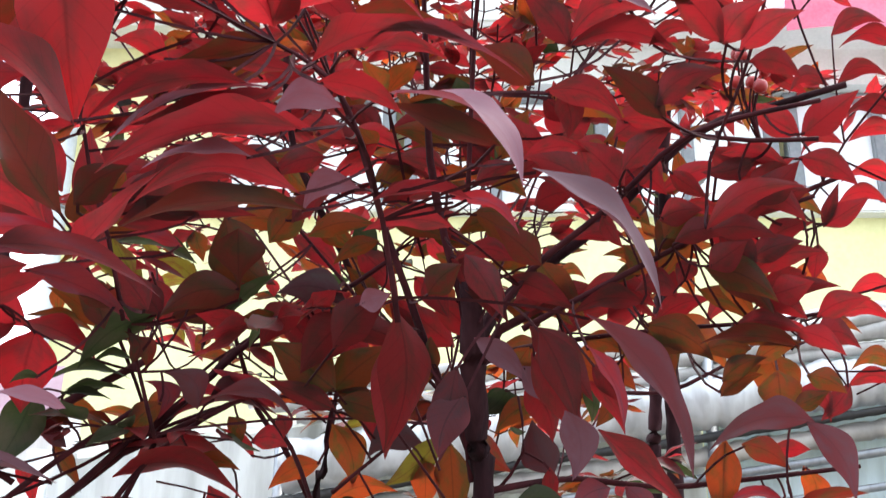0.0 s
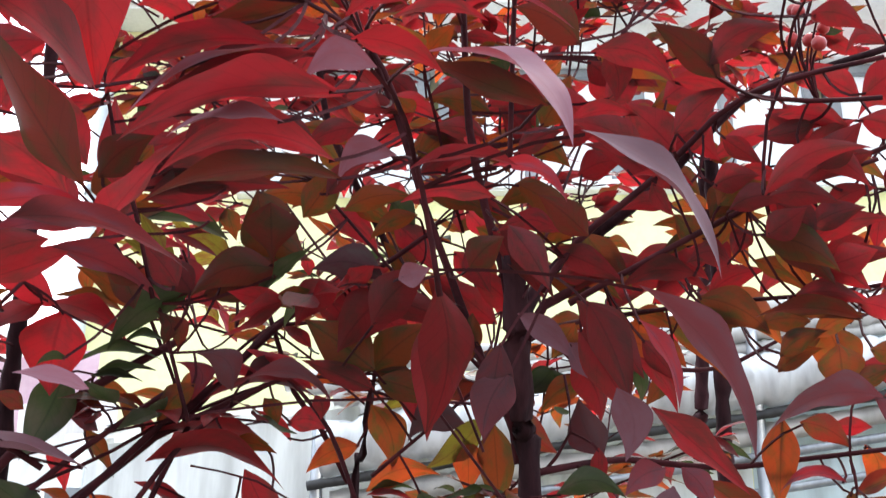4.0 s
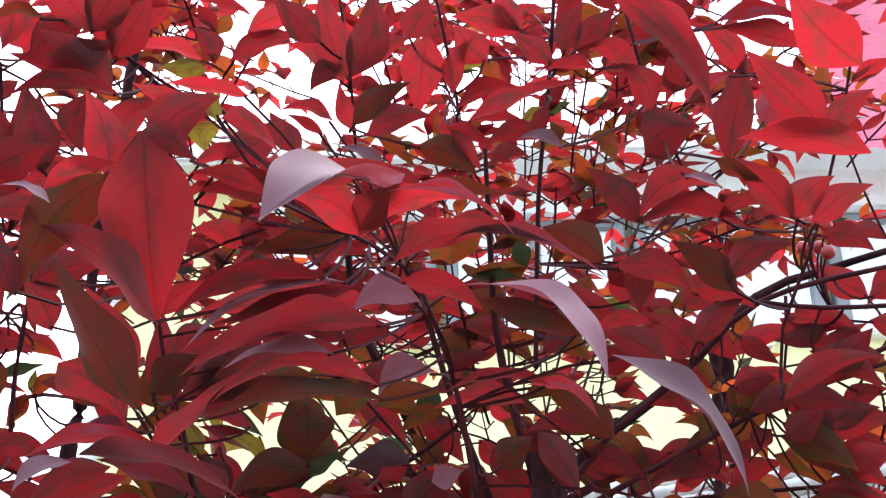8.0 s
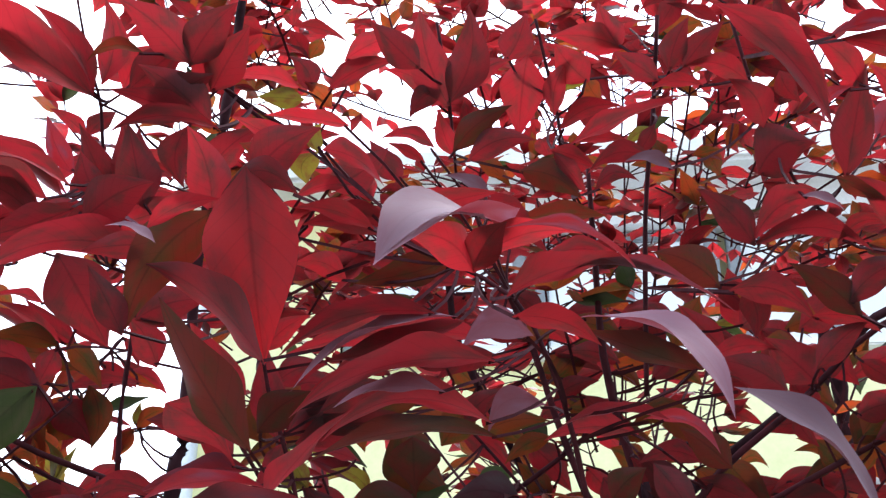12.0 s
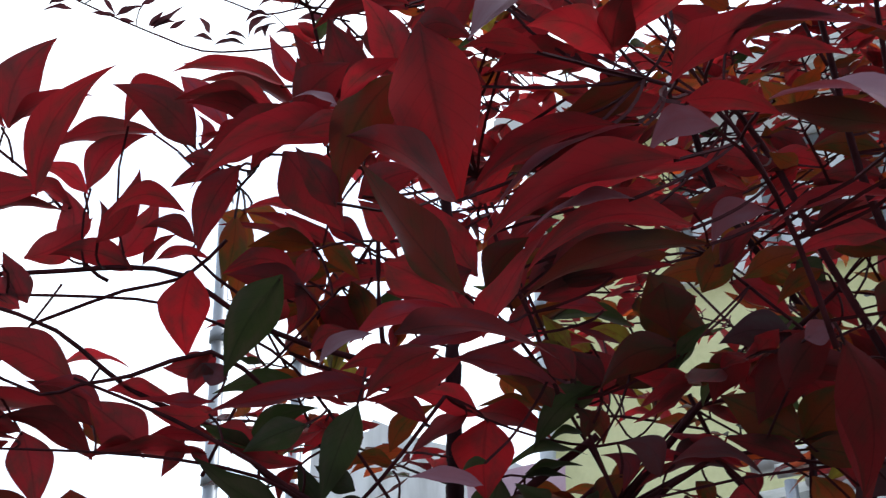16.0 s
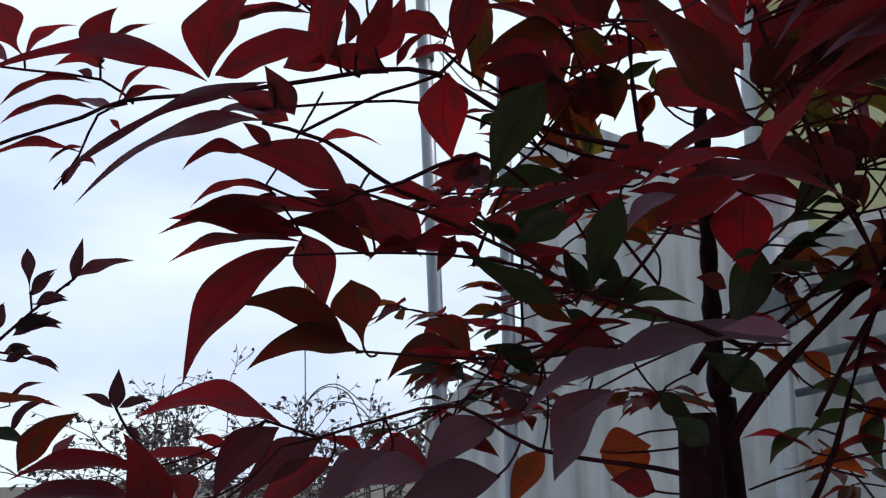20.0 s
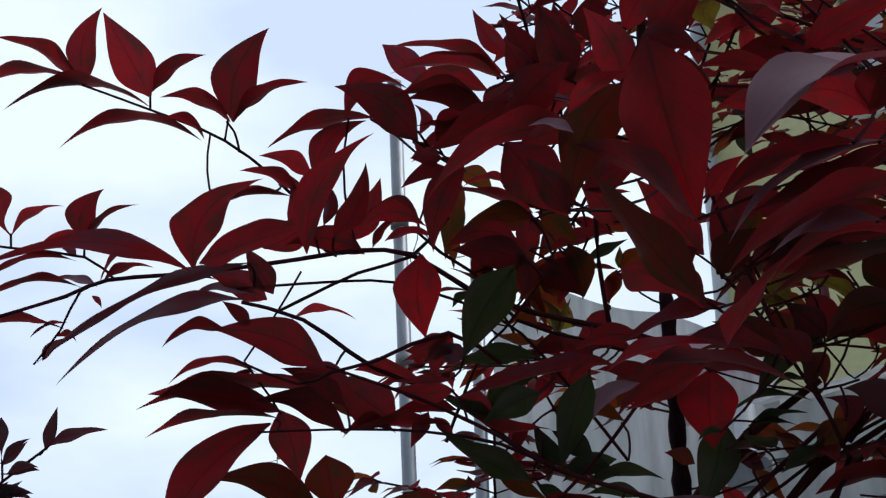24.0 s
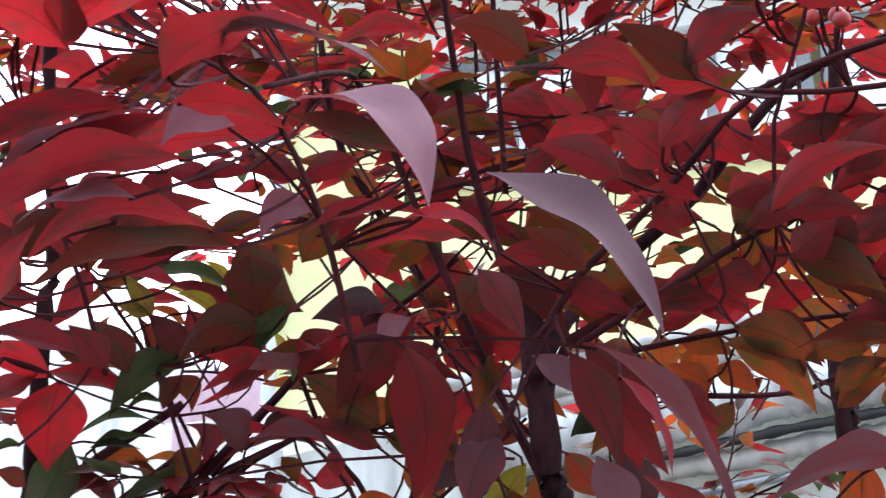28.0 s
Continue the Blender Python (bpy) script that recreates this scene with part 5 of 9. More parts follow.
leaf(E, 'b', -0.034, 1.033, 1.881, 0.002, 1.045, 1.861, 0.021, -63, 0.00, 0.00)
leaf(E, 'm', -0.070, 1.032, 1.871, -0.033, 1.029, 1.890, 0.021, -63, 0.12, 0.00)
leaf(E, 'm', -0.018, 0.955, 1.901, -0.062, 0.958, 1.883, 0.020, 61, -0.12, 0.00)
leaf(E, 'm', 0.023, 0.980, 1.913, 0.066, 0.990, 1.896, 0.019, -61, 0.12, 0.00)
leaf(E, 'r', -0.003, 0.968, 1.931, 0.041, 0.979, 1.916, 0.019, -60, 0.12, 0.00)
leaf(E, 'm', 0.075, 0.974, 1.927, 0.111, 0.961, 1.949, 0.020, -56, 0.00, 0.00)
leaf(E, 'm', 0.109, 0.997, 1.908, 0.084, 0.983, 1.937, 0.020, 49, 0.00, 0.00)
leaf(E, 'r', 0.129, 0.964, 1.888, 0.163, 0.954, 1.901, 0.020, -61, 0.12, 0.00)
leaf(E, 'm', 0.157, 0.904, 1.892, 0.181, 0.892, 1.907, 0.022, -56, 0.00, 0.00)
leaf(E, 'm', 0.161, 0.888, 1.918, 0.192, 0.895, 1.898, 0.022, -54, 0.00, 0.00)
leaf(E, 'm', 0.192, 0.879, 1.877, 0.229, 0.866, 1.887, 0.025, -60, 0.12, 0.00)
leaf(E, 'm', 0.167, 0.901, 1.868, 0.205, 0.904, 1.850, 0.022, -61, 0.12, 0.00)
leaf(E, 'r', 0.210, 0.905, 1.873, 0.233, 0.913, 1.850, 0.019, -52, 0.00, 0.00)
leaf(E, 'r', 0.206, 0.952, 1.835, 0.170, 0.958, 1.833, 0.015, 67, -0.12, 0.00)
leaf(E, 'r', 0.189, 0.968, 1.802, 0.229, 0.969, 1.784, 0.023, -67, 0.12, 0.00)
leaf(E, 'r', 0.125, 0.980, 1.791, 0.154, 0.975, 1.798, 0.019, -69, 0.00, 0.00)
leaf(E, 'b', 0.147, 1.007, 1.782, 0.113, 1.003, 1.800, 0.018, 67, -0.12, 0.00)
leaf(E, 'b', 0.138, 1.013, 1.767, 0.121, 1.022, 1.743, 0.020, 62, 0.00, 0.00)
leaf(E, 'r', 0.274, 0.871, 1.857, 0.302, 0.866, 1.851, 0.018, -63, 0.18, 0.00)
leaf(E, 'r', 0.257, 0.872, 1.863, 0.292, 0.875, 1.838, 0.018, -57, 0.00, 0.00)
leaf(E, 'b', 0.241, 0.911, 1.820, 0.273, 0.899, 1.828, 0.020, -65, 0.12, 0.00)
leaf(E, 'r', 0.259, 0.909, 1.816, 0.290, 0.907, 1.800, 0.018, -64, 0.12, 0.00)
leaf(E, 'r', 0.297, 0.902, 1.806, 0.327, 0.888, 1.816, 0.018, -66, 0.12, 0.00)
leaf(E, 'r', 0.284, 0.891, 1.839, 0.325, 0.880, 1.834, 0.017, -65, 0.18, 0.00)
leaf(E, 'r', -0.097, 0.861, 1.841, -0.139, 0.857, 1.828, 0.018, 63, -0.12, 0.00)
leaf(E, 'm', -0.064, 0.884, 1.865, -0.105, 0.878, 1.858, 0.011, 63, -0.12, 0.00)
leaf(E, 'b', -0.031, 0.993, 1.906, -0.074, 0.982, 1.916, 0.016, 62, -0.12, 0.00)
leaf(E, 'b', 0.018, 1.061, 1.823, -0.008, 1.050, 1.848, 0.019, 61, 0.00, 0.00)
leaf(E, 'r', 0.054, 1.051, 1.781, 0.028, 1.038, 1.814, 0.020, 59, 0.00, 0.00)
leaf(E, 'b', 0.062, 1.083, 1.763, 0.098, 1.088, 1.746, 0.018, -72, 0.12, 0.00)
leaf(E, 'y', 0.026, 1.087, 1.747, -0.010, 1.091, 1.721, 0.019, 72, 0.00, 0.00)
leaf(E, 'b', 0.151, 1.085, 1.744, 0.115, 1.094, 1.720, 0.021, 72, -0.12, 0.00)
leaf(E, 'b', -0.170, 0.887, 1.810, -0.178, 0.871, 1.841, 0.030, 41, 0.00, 0.00)
leaf(E, 'm', -0.089, 0.856, 1.806, -0.146, 0.841, 1.808, 0.016, 68, -0.12, 0.00)
leaf(E, 'b', -0.075, 0.943, 1.858, -0.124, 0.941, 1.840, 0.017, 66, -0.12, 0.00)
leaf(E, 'm', -0.042, 0.954, 1.845, -0.009, 0.947, 1.869, 0.018, -62, 0.12, 0.00)
leaf(E, 'r', 0.024, 0.975, 1.871, 0.058, 0.971, 1.883, 0.016, -65, 0.12, 0.00)
leaf(E, 'b', 0.032, 0.982, 1.856, 0.074, 0.987, 1.844, 0.019, -68, 0.12, 0.00)
leaf(E, 'm', 0.075, 0.966, 1.895, 0.033, 0.962, 1.903, 0.019, 65, -0.12, 0.00)
leaf(E, 'm', 0.096, 0.948, 1.873, 0.129, 0.939, 1.887, 0.018, -64, 0.12, 0.00)
leaf(E, 'm', 0.119, 0.954, 1.917, 0.080, 0.949, 1.930, 0.019, 62, -0.12, 0.00)
leaf(E, 'r', 0.147, 0.914, 1.879, 0.116, 0.902, 1.910, 0.019, 54, 0.00, 0.00)
leaf(E, 'b', 0.193, 0.886, 1.866, 0.163, 0.892, 1.865, 0.022, 65, -0.12, 0.00)
leaf(E, 'r', 0.199, 0.904, 1.824, 0.185, 0.895, 1.849, 0.022, 44, 0.00, 0.00)
leaf(E, 'r', 0.220, 0.877, 1.813, 0.248, 0.869, 1.817, 0.020, -68, 0.12, 0.00)
leaf(E, 'r', 0.230, 0.881, 1.799, 0.267, 0.872, 1.799, 0.018, -70, 0.18, -0.06)
leaf(E, 'b', 0.224, 0.935, 1.799, 0.203, 0.932, 1.818, 0.023, 63, 0.00, 0.00)
leaf(E, 'r', 0.252, 0.882, 1.780, 0.276, 0.871, 1.795, 0.022, -68, 0.00, 0.00)
leaf(E, 'm', -0.050, 0.936, 1.882, -0.092, 0.927, 1.888, 0.018, 65, -0.12, 0.00)
leaf(E, 'm', -0.025, 0.928, 1.906, 0.013, 0.935, 1.900, 0.018, -64, 0.12, 0.00)
leaf(E, 'm', -0.154, 0.833, 1.830, -0.122, 0.844, 1.848, 0.020, -67, 0.12, 0.00)
leaf(E, 'm', -0.124, 0.897, 1.855, -0.165, 0.880, 1.843, 0.018, 69, -0.12, 0.00)
leaf(E, 'b', -0.108, 0.934, 1.849, -0.151, 0.918, 1.838, 0.022, 70, -0.12, 0.00)
leaf(E, 'm', -0.086, 0.885, 1.857, -0.118, 0.868, 1.863, 0.016, 68, -0.12, 0.00)
leaf(E, 'r', 0.001, 0.903, 1.889, -0.033, 0.889, 1.897, 0.016, 65, -0.12, 0.00)
leaf(E, 'm', 0.069, 0.976, 1.942, 0.030, 0.972, 1.934, 0.019, 64, -0.12, 0.00)
leaf(E, 'r', 0.094, 0.976, 1.950, 0.112, 0.993, 1.920, 0.022, -48, 0.00, 0.00)
leaf(E, 'b', 0.103, 0.996, 1.910, 0.138, 1.008, 1.892, 0.022, -65, 0.12, 0.00)
leaf(E, 'r', 0.129, 0.974, 1.909, 0.163, 0.974, 1.915, 0.029, -65, 0.12, 0.00)
leaf(E, 'r', 0.143, 0.989, 1.876, 0.177, 0.987, 1.886, 0.024, -67, 0.12, 0.00)
leaf(E, 'r', 0.201, 0.957, 1.897, 0.168, 0.949, 1.911, 0.025, 63, -0.12, 0.00)
leaf(E, 'b', 0.226, 0.988, 1.943, 0.191, 0.982, 1.955, 0.019, 62, -0.12, 0.00)
leaf(E, 'r', 0.240, 0.963, 1.881, 0.212, 0.956, 1.898, 0.023, 62, -0.12, 0.00)
leaf(E, 'b', 0.212, 1.012, 1.890, 0.238, 1.019, 1.872, 0.019, -64, 0.12, 0.00)
leaf(E, 'b', 0.057, 1.033, 1.933, 0.093, 1.050, 1.907, 0.020, -63, 0.12, 0.00)
leaf(E, 'b', 0.013, 1.031, 1.917, 0.048, 1.033, 1.930, 0.018, -65, 0.12, 0.00)
leaf(E, 'b', 0.053, 1.077, 1.891, 0.027, 1.063, 1.913, 0.019, 64, -0.12, 0.00)
leaf(E, 'b', -0.046, 1.050, 1.897, -0.082, 1.046, 1.877, 0.020, 67, -0.12, 0.00)
leaf(E, 'b', 0.032, 1.085, 1.856, -0.009, 1.072, 1.866, 0.019, 71, -0.12, 0.00)
leaf(E, 'g', -0.048, 1.110, 1.845, -0.011, 1.114, 1.861, 0.021, -72, 0.12, 0.00)
leaf(E, 'b', 0.056, 1.078, 1.807, 0.017, 1.066, 1.821, 0.024, 73, -0.12, 0.00)
leaf(E, 'r', 0.079, 1.084, 1.797, 0.045, 1.081, 1.787, 0.016, 75, -0.12, 0.00)
leaf(E, 'b', 0.103, 1.105, 1.830, 0.090, 1.095, 1.856, 0.020, 57, 0.00, 0.00)
leaf(E, 'r', 0.173, 1.016, 1.801, 0.199, 1.014, 1.812, 0.022, -72, 0.12, 0.00)
leaf(E, 'r', 0.200, 1.019, 1.794, 0.229, 1.017, 1.802, 0.022, -74, 0.12, 0.00)
leaf(E, 'b', 0.183, 1.046, 1.784, 0.218, 1.049, 1.773, 0.019, -75, 0.12, 0.00)
leaf(E, 'o', 0.202, 1.053, 1.756, 0.174, 1.049, 1.770, 0.019, 75, 0.00, 0.00)
leaf(E, 'b', 0.215, 1.056, 1.744, 0.193, 1.061, 1.717, 0.017, 73, 0.00, 0.00)
leaf(E, 'g', 0.134, 1.101, 1.753, 0.100, 1.101, 1.735, 0.022, 78, -0.12, 0.00)
leaf(E, 'r', -0.279, 0.866, 1.753, -0.294, 0.848, 1.773, 0.022, 72, 0.00, 0.00)
leaf(E, 'r', 0.004, 0.995, 1.784, -0.043, 0.994, 1.731, 0.030, 70, -0.06, 0.00)
leaf(E, 'r', 0.081, 1.063, 1.783, 0.033, 1.044, 1.819, 0.027, 72, 0.00, 0.00)
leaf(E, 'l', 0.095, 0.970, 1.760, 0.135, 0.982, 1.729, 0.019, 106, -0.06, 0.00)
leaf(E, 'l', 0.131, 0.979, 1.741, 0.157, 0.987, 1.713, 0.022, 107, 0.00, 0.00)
leaf(E, 'o', 0.190, 1.097, 1.785, 0.179, 1.106, 1.744, 0.025, 48, 0.00, 0.00)
leaf(E, 'b', 0.153, 1.118, 1.798, 0.157, 1.126, 1.763, 0.019, -31, 0.00, 0.00)
leaf(E, 'o', 0.203, 1.098, 1.779, 0.232, 1.103, 1.759, 0.020, -75, 0.12, 0.00)
leaf(E, 'r', 0.167, 1.091, 1.805, 0.210, 1.088, 1.821, 0.018, -73, 0.12, 0.00)
leaf(E, 'r', 0.207, 1.091, 1.809, 0.240, 1.087, 1.821, 0.018, -73, 0.12, 0.00)
leaf(E, 'r', 0.022, 1.064, 1.833, -0.009, 1.063, 1.810, 0.020, 70, 0.00, 0.00)
leaf(B, 'n', -0.308, 0.493, 1.737, -0.345, 0.402, 1.723, 0.012, 43, -0.14, 0.03)
leaf(B, 'm', -0.659, 0.717, 1.879, -0.691, 0.694, 1.882, 0.015, 26, -0.12, 0.17)
leaf(B, 'l', -0.668, 0.712, 1.871, -0.677, 0.704, 1.878, 0.008, -101, 0.20, 0.01)
leaf(B, 'm', -0.668, 0.713, 1.868, -0.730, 0.673, 1.851, 0.030, -11, 0.00, 0.16)
leaf(B, 'm', -0.666, 0.720, 1.846, -0.732, 0.676, 1.837, 0.032, -7, -0.01, 0.15)
leaf(B, 'l', -0.656, 0.726, 1.847, -0.688, 0.703, 1.853, 0.016, -39, 0.05, 0.09)
leaf(B, 'm', -0.652, 0.728, 1.851, -0.618, 0.750, 1.862, 0.016, -6, 0.05, 0.16)
leaf(B, 'm', -0.654, 0.727, 1.851, -0.620, 0.743, 1.885, 0.020, 20, -0.01, 0.15)
leaf(B, 'm', -0.661, 0.725, 1.840, -0.655, 0.731, 1.830, 0.005, -63, 0.12, 0.02)
leaf(B, 'm', -0.681, 0.717, 1.813, -0.742, 0.674, 1.811, 0.030, -3, -0.02, 0.12)
leaf(B, 'm', -0.678, 0.718, 1.818, -0.704, 0.702, 1.806, 0.013, -7, -0.01, 0.15)
leaf(B, 'l', -0.698, 0.711, 1.788, -0.683, 0.717, 1.805, 0.009, 96, -0.11, 0.02)
leaf(B, 'm', -0.687, 0.714, 1.807, -0.674, 0.724, 1.802, 0.007, -48, 0.27, 0.16)
leaf(B, 'u', -0.482, 0.735, 1.806, -0.495, 0.571, 1.720, 0.006, -57, 0.09, 0.07)
leaf(B, 'u', -0.465, 0.704, 1.826, -0.511, 0.568, 1.736, 0.006, 58, -0.06, 0.04)
leaf(B, 'm', -0.343, 0.532, 1.758, -0.318, 0.592, 1.792, 0.029, -33, -0.01, 0.05)
leaf(B, 'm', -0.524, 0.723, 1.889, -0.472, 0.759, 1.893, 0.025, 8, 0.01, 0.11)
leaf(B, 'r', -0.484, 0.736, 1.849, -0.445, 0.755, 1.881, 0.025, -65, -0.10, -0.02)
leaf(B, 'm', -0.472, 0.729, 1.805, -0.504, 0.702, 1.823, 0.022, 75, -0.08, 0.00)
leaf(B, 'm', -0.468, 0.731, 1.809, -0.481, 0.714, 1.843, 0.019, 72, -0.01, -0.00)
leaf(B, 'l', -0.478, 0.724, 1.808, -0.518, 0.696, 1.806, 0.019, -45, 0.09, 0.13)
leaf(B, 'm', -0.501, 0.705, 1.820, -0.542, 0.677, 1.815, 0.020, -4, -0.01, 0.10)
leaf(B, 'm', -0.484, 0.725, 1.787, -0.499, 0.711, 1.804, 0.011, 66, -0.04, 0.01)
leaf(B, 'm', -0.503, 0.725, 1.784, -0.544, 0.698, 1.774, 0.020, 14, -0.09, 0.19)
leaf(B, 'm', -0.443, 0.761, 1.757, -0.505, 0.711, 1.783, 0.033, 63, -0.10, 0.03)
leaf(B, 'm', -0.614, 0.917, 1.851, -0.564, 0.952, 1.852, 0.024, 0, 0.03, 0.18)
leaf(B, 'm', -0.475, 0.763, 1.864, -0.475, 0.752, 1.911, 0.025, 37, -0.17, -0.01)
leaf(B, 'm', -0.475, 0.796, 1.882, -0.473, 0.789, 1.919, 0.015, -9, -0.15, 0.09)
leaf(B, 'r', -0.431, 0.772, 1.853, -0.406, 0.778, 1.900, 0.023, -60, -0.07, -0.01)
leaf(B, 'm', -0.416, 0.773, 1.841, -0.462, 0.739, 1.848, 0.023, 50, -0.13, 0.07)
leaf(B, 'm', -0.379, 0.793, 1.863, -0.410, 0.770, 1.871, 0.015, 69, -0.28, 0.05)
leaf(B, 'm', -0.411, 0.776, 1.845, -0.390, 0.784, 1.869, 0.013, -9, 0.05, 0.10)
leaf(B, 'm', -0.403, 0.780, 1.850, -0.371, 0.802, 1.852, 0.015, -10, 0.06, 0.16)
leaf(B, 'b', -0.372, 0.827, 1.902, -0.383, 0.832, 1.847, 0.022, 18, 0.05, -0.01)
leaf(B, 'd', -0.345, 0.911, 1.893, -0.386, 0.884, 1.885, 0.020, 52, -0.05, 0.03)
leaf(B, 'm', -0.345, 0.910, 1.894, -0.410, 0.859, 1.916, 0.034, -10, -0.00, 0.11)
leaf(B, 'm', -0.316, 0.845, 1.834, -0.362, 0.811, 1.843, 0.026, 70, -0.07, 0.01)
leaf(B, 'r', -0.323, 0.838, 1.843, -0.327, 0.844, 1.806, 0.016, 8, 0.25, 0.02)
leaf(B, 's', -0.365, 0.774, 1.831, -0.369, 0.784, 1.773, 0.035, -12, -0.08, -0.00)
leaf(B, 'g', -0.275, 0.751, 1.800, -0.331, 0.776, 1.751, 0.033, 38, -0.05, -0.01)
leaf(B, 'o', -0.340, 0.851, 1.790, -0.323, 0.865, 1.782, 0.011, -72, 0.57, 0.06)
leaf(B, 'y', -0.322, 0.889, 1.786, -0.327, 0.879, 1.815, 0.012, 10, -0.14, 0.15)
leaf(B, 'y', -0.320, 0.890, 1.786, -0.308, 0.893, 1.815, 0.012, -15, 0.00, 0.00)
leaf(B, 'b', -0.360, 0.862, 1.789, -0.322, 0.890, 1.782, 0.019, -6, -0.02, -0.06)
leaf(B, 'r', -0.351, 0.785, 1.771, -0.377, 0.770, 1.761, 0.018, 75, 0.13, -0.01)
leaf(B, 'm', -0.348, 0.787, 1.772, -0.363, 0.784, 1.741, 0.017, 64, -0.11, 0.00)
leaf(B, 'l', -0.343, 0.795, 1.755, -0.357, 0.782, 1.765, 0.016, -107, -0.06, 0.00)
leaf(B, 'g', -0.310, 0.842, 1.759, -0.361, 0.807, 1.752, 0.024, 27, -0.06, 0.07)
leaf(B, 'r', -0.327, 0.929, 1.868, -0.351, 0.916, 1.848, 0.013, 43, 0.04, -0.03)
leaf(B, 'm', -0.326, 0.930, 1.863, -0.337, 0.931, 1.830, 0.014, 21, -0.06, 0.03)
leaf(B, 'd', -0.342, 0.914, 1.888, -0.351, 0.917, 1.848, 0.016, 14, -0.17, 0.07)
leaf(B, 'd', -0.322, 0.927, 1.892, -0.347, 0.917, 1.861, 0.016, 60, -0.08, 0.02)
leaf(B, 'm', -0.313, 0.933, 1.892, -0.295, 0.948, 1.880, 0.010, -16, -0.02, -0.04)
leaf(B, 'm', -0.304, 0.936, 1.907, -0.279, 0.952, 1.915, 0.012, -17, 0.04, 0.08)
leaf(B, 'm', -0.306, 0.936, 1.900, -0.283, 0.953, 1.900, 0.011, -23, -0.10, -0.15)
leaf(B, 'm', -0.322, 0.923, 1.909, -0.345, 0.909, 1.899, 0.011, 25, 0.06, -0.09)
leaf(B, 'm', -0.323, 0.935, 1.852, -0.296, 0.955, 1.852, 0.013, -10, 0.02, 0.06)
leaf(B, 'm', -0.296, 0.955, 1.852, -0.305, 0.955, 1.824, 0.012, 34, -0.07, 0.02)
leaf(B, 'g', -0.317, 0.938, 1.859, -0.286, 0.956, 1.876, 0.015, -24, -0.00, -0.00)
leaf(B, 'm', -0.169, 0.806, 1.805, -0.214, 0.779, 1.788, 0.031, 75, 0.07, -0.00)
leaf(B, 'm', -0.166, 0.809, 1.801, -0.195, 0.777, 1.850, 0.026, 44, -0.01, 0.01)
leaf(B, 'm', -0.148, 0.836, 1.793, -0.156, 0.817, 1.850, 0.025, 40, 0.05, -0.01)
leaf(B, 'm', -0.144, 0.838, 1.797, -0.092, 0.866, 1.836, 0.028, -80, 0.09, -0.00)
leaf(B, 'm', -0.139, 0.842, 1.793, -0.082, 0.877, 1.817, 0.028, -50, 0.07, 0.04)
leaf(B, 'm', -0.147, 0.848, 1.797, -0.166, 0.844, 1.760, 0.017, 58, 0.07, -0.01)
leaf(B, 'm', -0.173, 0.822, 1.777, -0.194, 0.804, 1.791, 0.021, 66, -0.07, 0.02)
leaf(B, 'n', -0.162, 0.831, 1.772, -0.221, 0.796, 1.747, 0.029, 15, -0.04, 0.08)
leaf(B, 'm', -0.218, 0.820, 1.756, -0.256, 0.795, 1.747, 0.018, 43, -0.11, 0.08)
leaf(B, 'n', -0.184, 0.808, 1.748, -0.128, 0.852, 1.731, 0.029, -12, 0.04, 0.09)
leaf(B, 'm', -0.157, 0.998, 1.818, -0.130, 1.025, 1.785, 0.025, -58, -0.09, -0.03)
leaf(B, 'm', -0.179, 1.109, 1.813, -0.207, 1.085, 1.830, 0.027, 66, -0.09, 0.02)
leaf(B, 'y', -0.216, 1.192, 1.880, -0.239, 1.167, 1.915, 0.019, 20, -0.03, 0.05)
leaf(B, 'y', -0.220, 1.188, 1.883, -0.264, 1.154, 1.894, 0.023, 9, -0.03, 0.09)
leaf(B, 'y', -0.207, 1.196, 1.888, -0.167, 1.221, 1.903, 0.020, -39, 0.05, 0.04)
leaf(B, 'n', -0.200, 1.209, 1.857, -0.219, 1.181, 1.915, 0.026, -16, -0.01, 0.10)
leaf(B, 's', -0.223, 0.953, 1.759, -0.225, 0.953, 1.699, 0.046, 59, -0.05, -0.01)
leaf(B, 'r', -0.232, 0.946, 1.763, -0.196, 1.010, 1.756, 0.029, -21, 0.04, 0.09)
leaf(B, 'r', -0.228, 0.949, 1.760, -0.261, 0.900, 1.766, 0.024, 59, -0.11, 0.02)
leaf(B, 'r', -0.234, 0.944, 1.763, -0.262, 0.908, 1.726, 0.023, -39, 0.02, 0.01)
leaf(B, 'g', -0.224, 0.974, 1.722, -0.240, 0.953, 1.655, 0.033, -64, -0.04, -0.00)
leaf(B, 'g', -0.272, 0.847, 1.744, -0.301, 0.854, 1.682, 0.027, 48, -0.03, -0.00)
leaf(B, 'n', -0.253, 0.823, 1.745, -0.325, 0.754, 1.717, 0.041, 9, -0.03, 0.03)
leaf(B, 'm', -0.230, 0.868, 1.731, -0.263, 0.841, 1.743, 0.017, 46, -0.12, 0.08)
leaf(B, 'm', -0.497, 0.748, 1.757, -0.550, 0.712, 1.749, 0.026, 1, -0.04, 0.20)
leaf(B, 'm', -0.499, 0.746, 1.759, -0.514, 0.736, 1.753, 0.008, 28, 0.00, -0.00)
leaf(B, 'm', -0.442, 0.779, 1.737, -0.591, 0.723, 1.737, 0.063, 1, -0.01, 0.09)
leaf(B, 'm', -0.479, 0.755, 1.727, -0.577, 0.719, 1.746, 0.042, 30, -0.02, 0.05)
leaf(B, 'm', -0.487, 0.763, 1.724, -0.592, 0.733, 1.717, 0.043, -5, -0.02, 0.09)
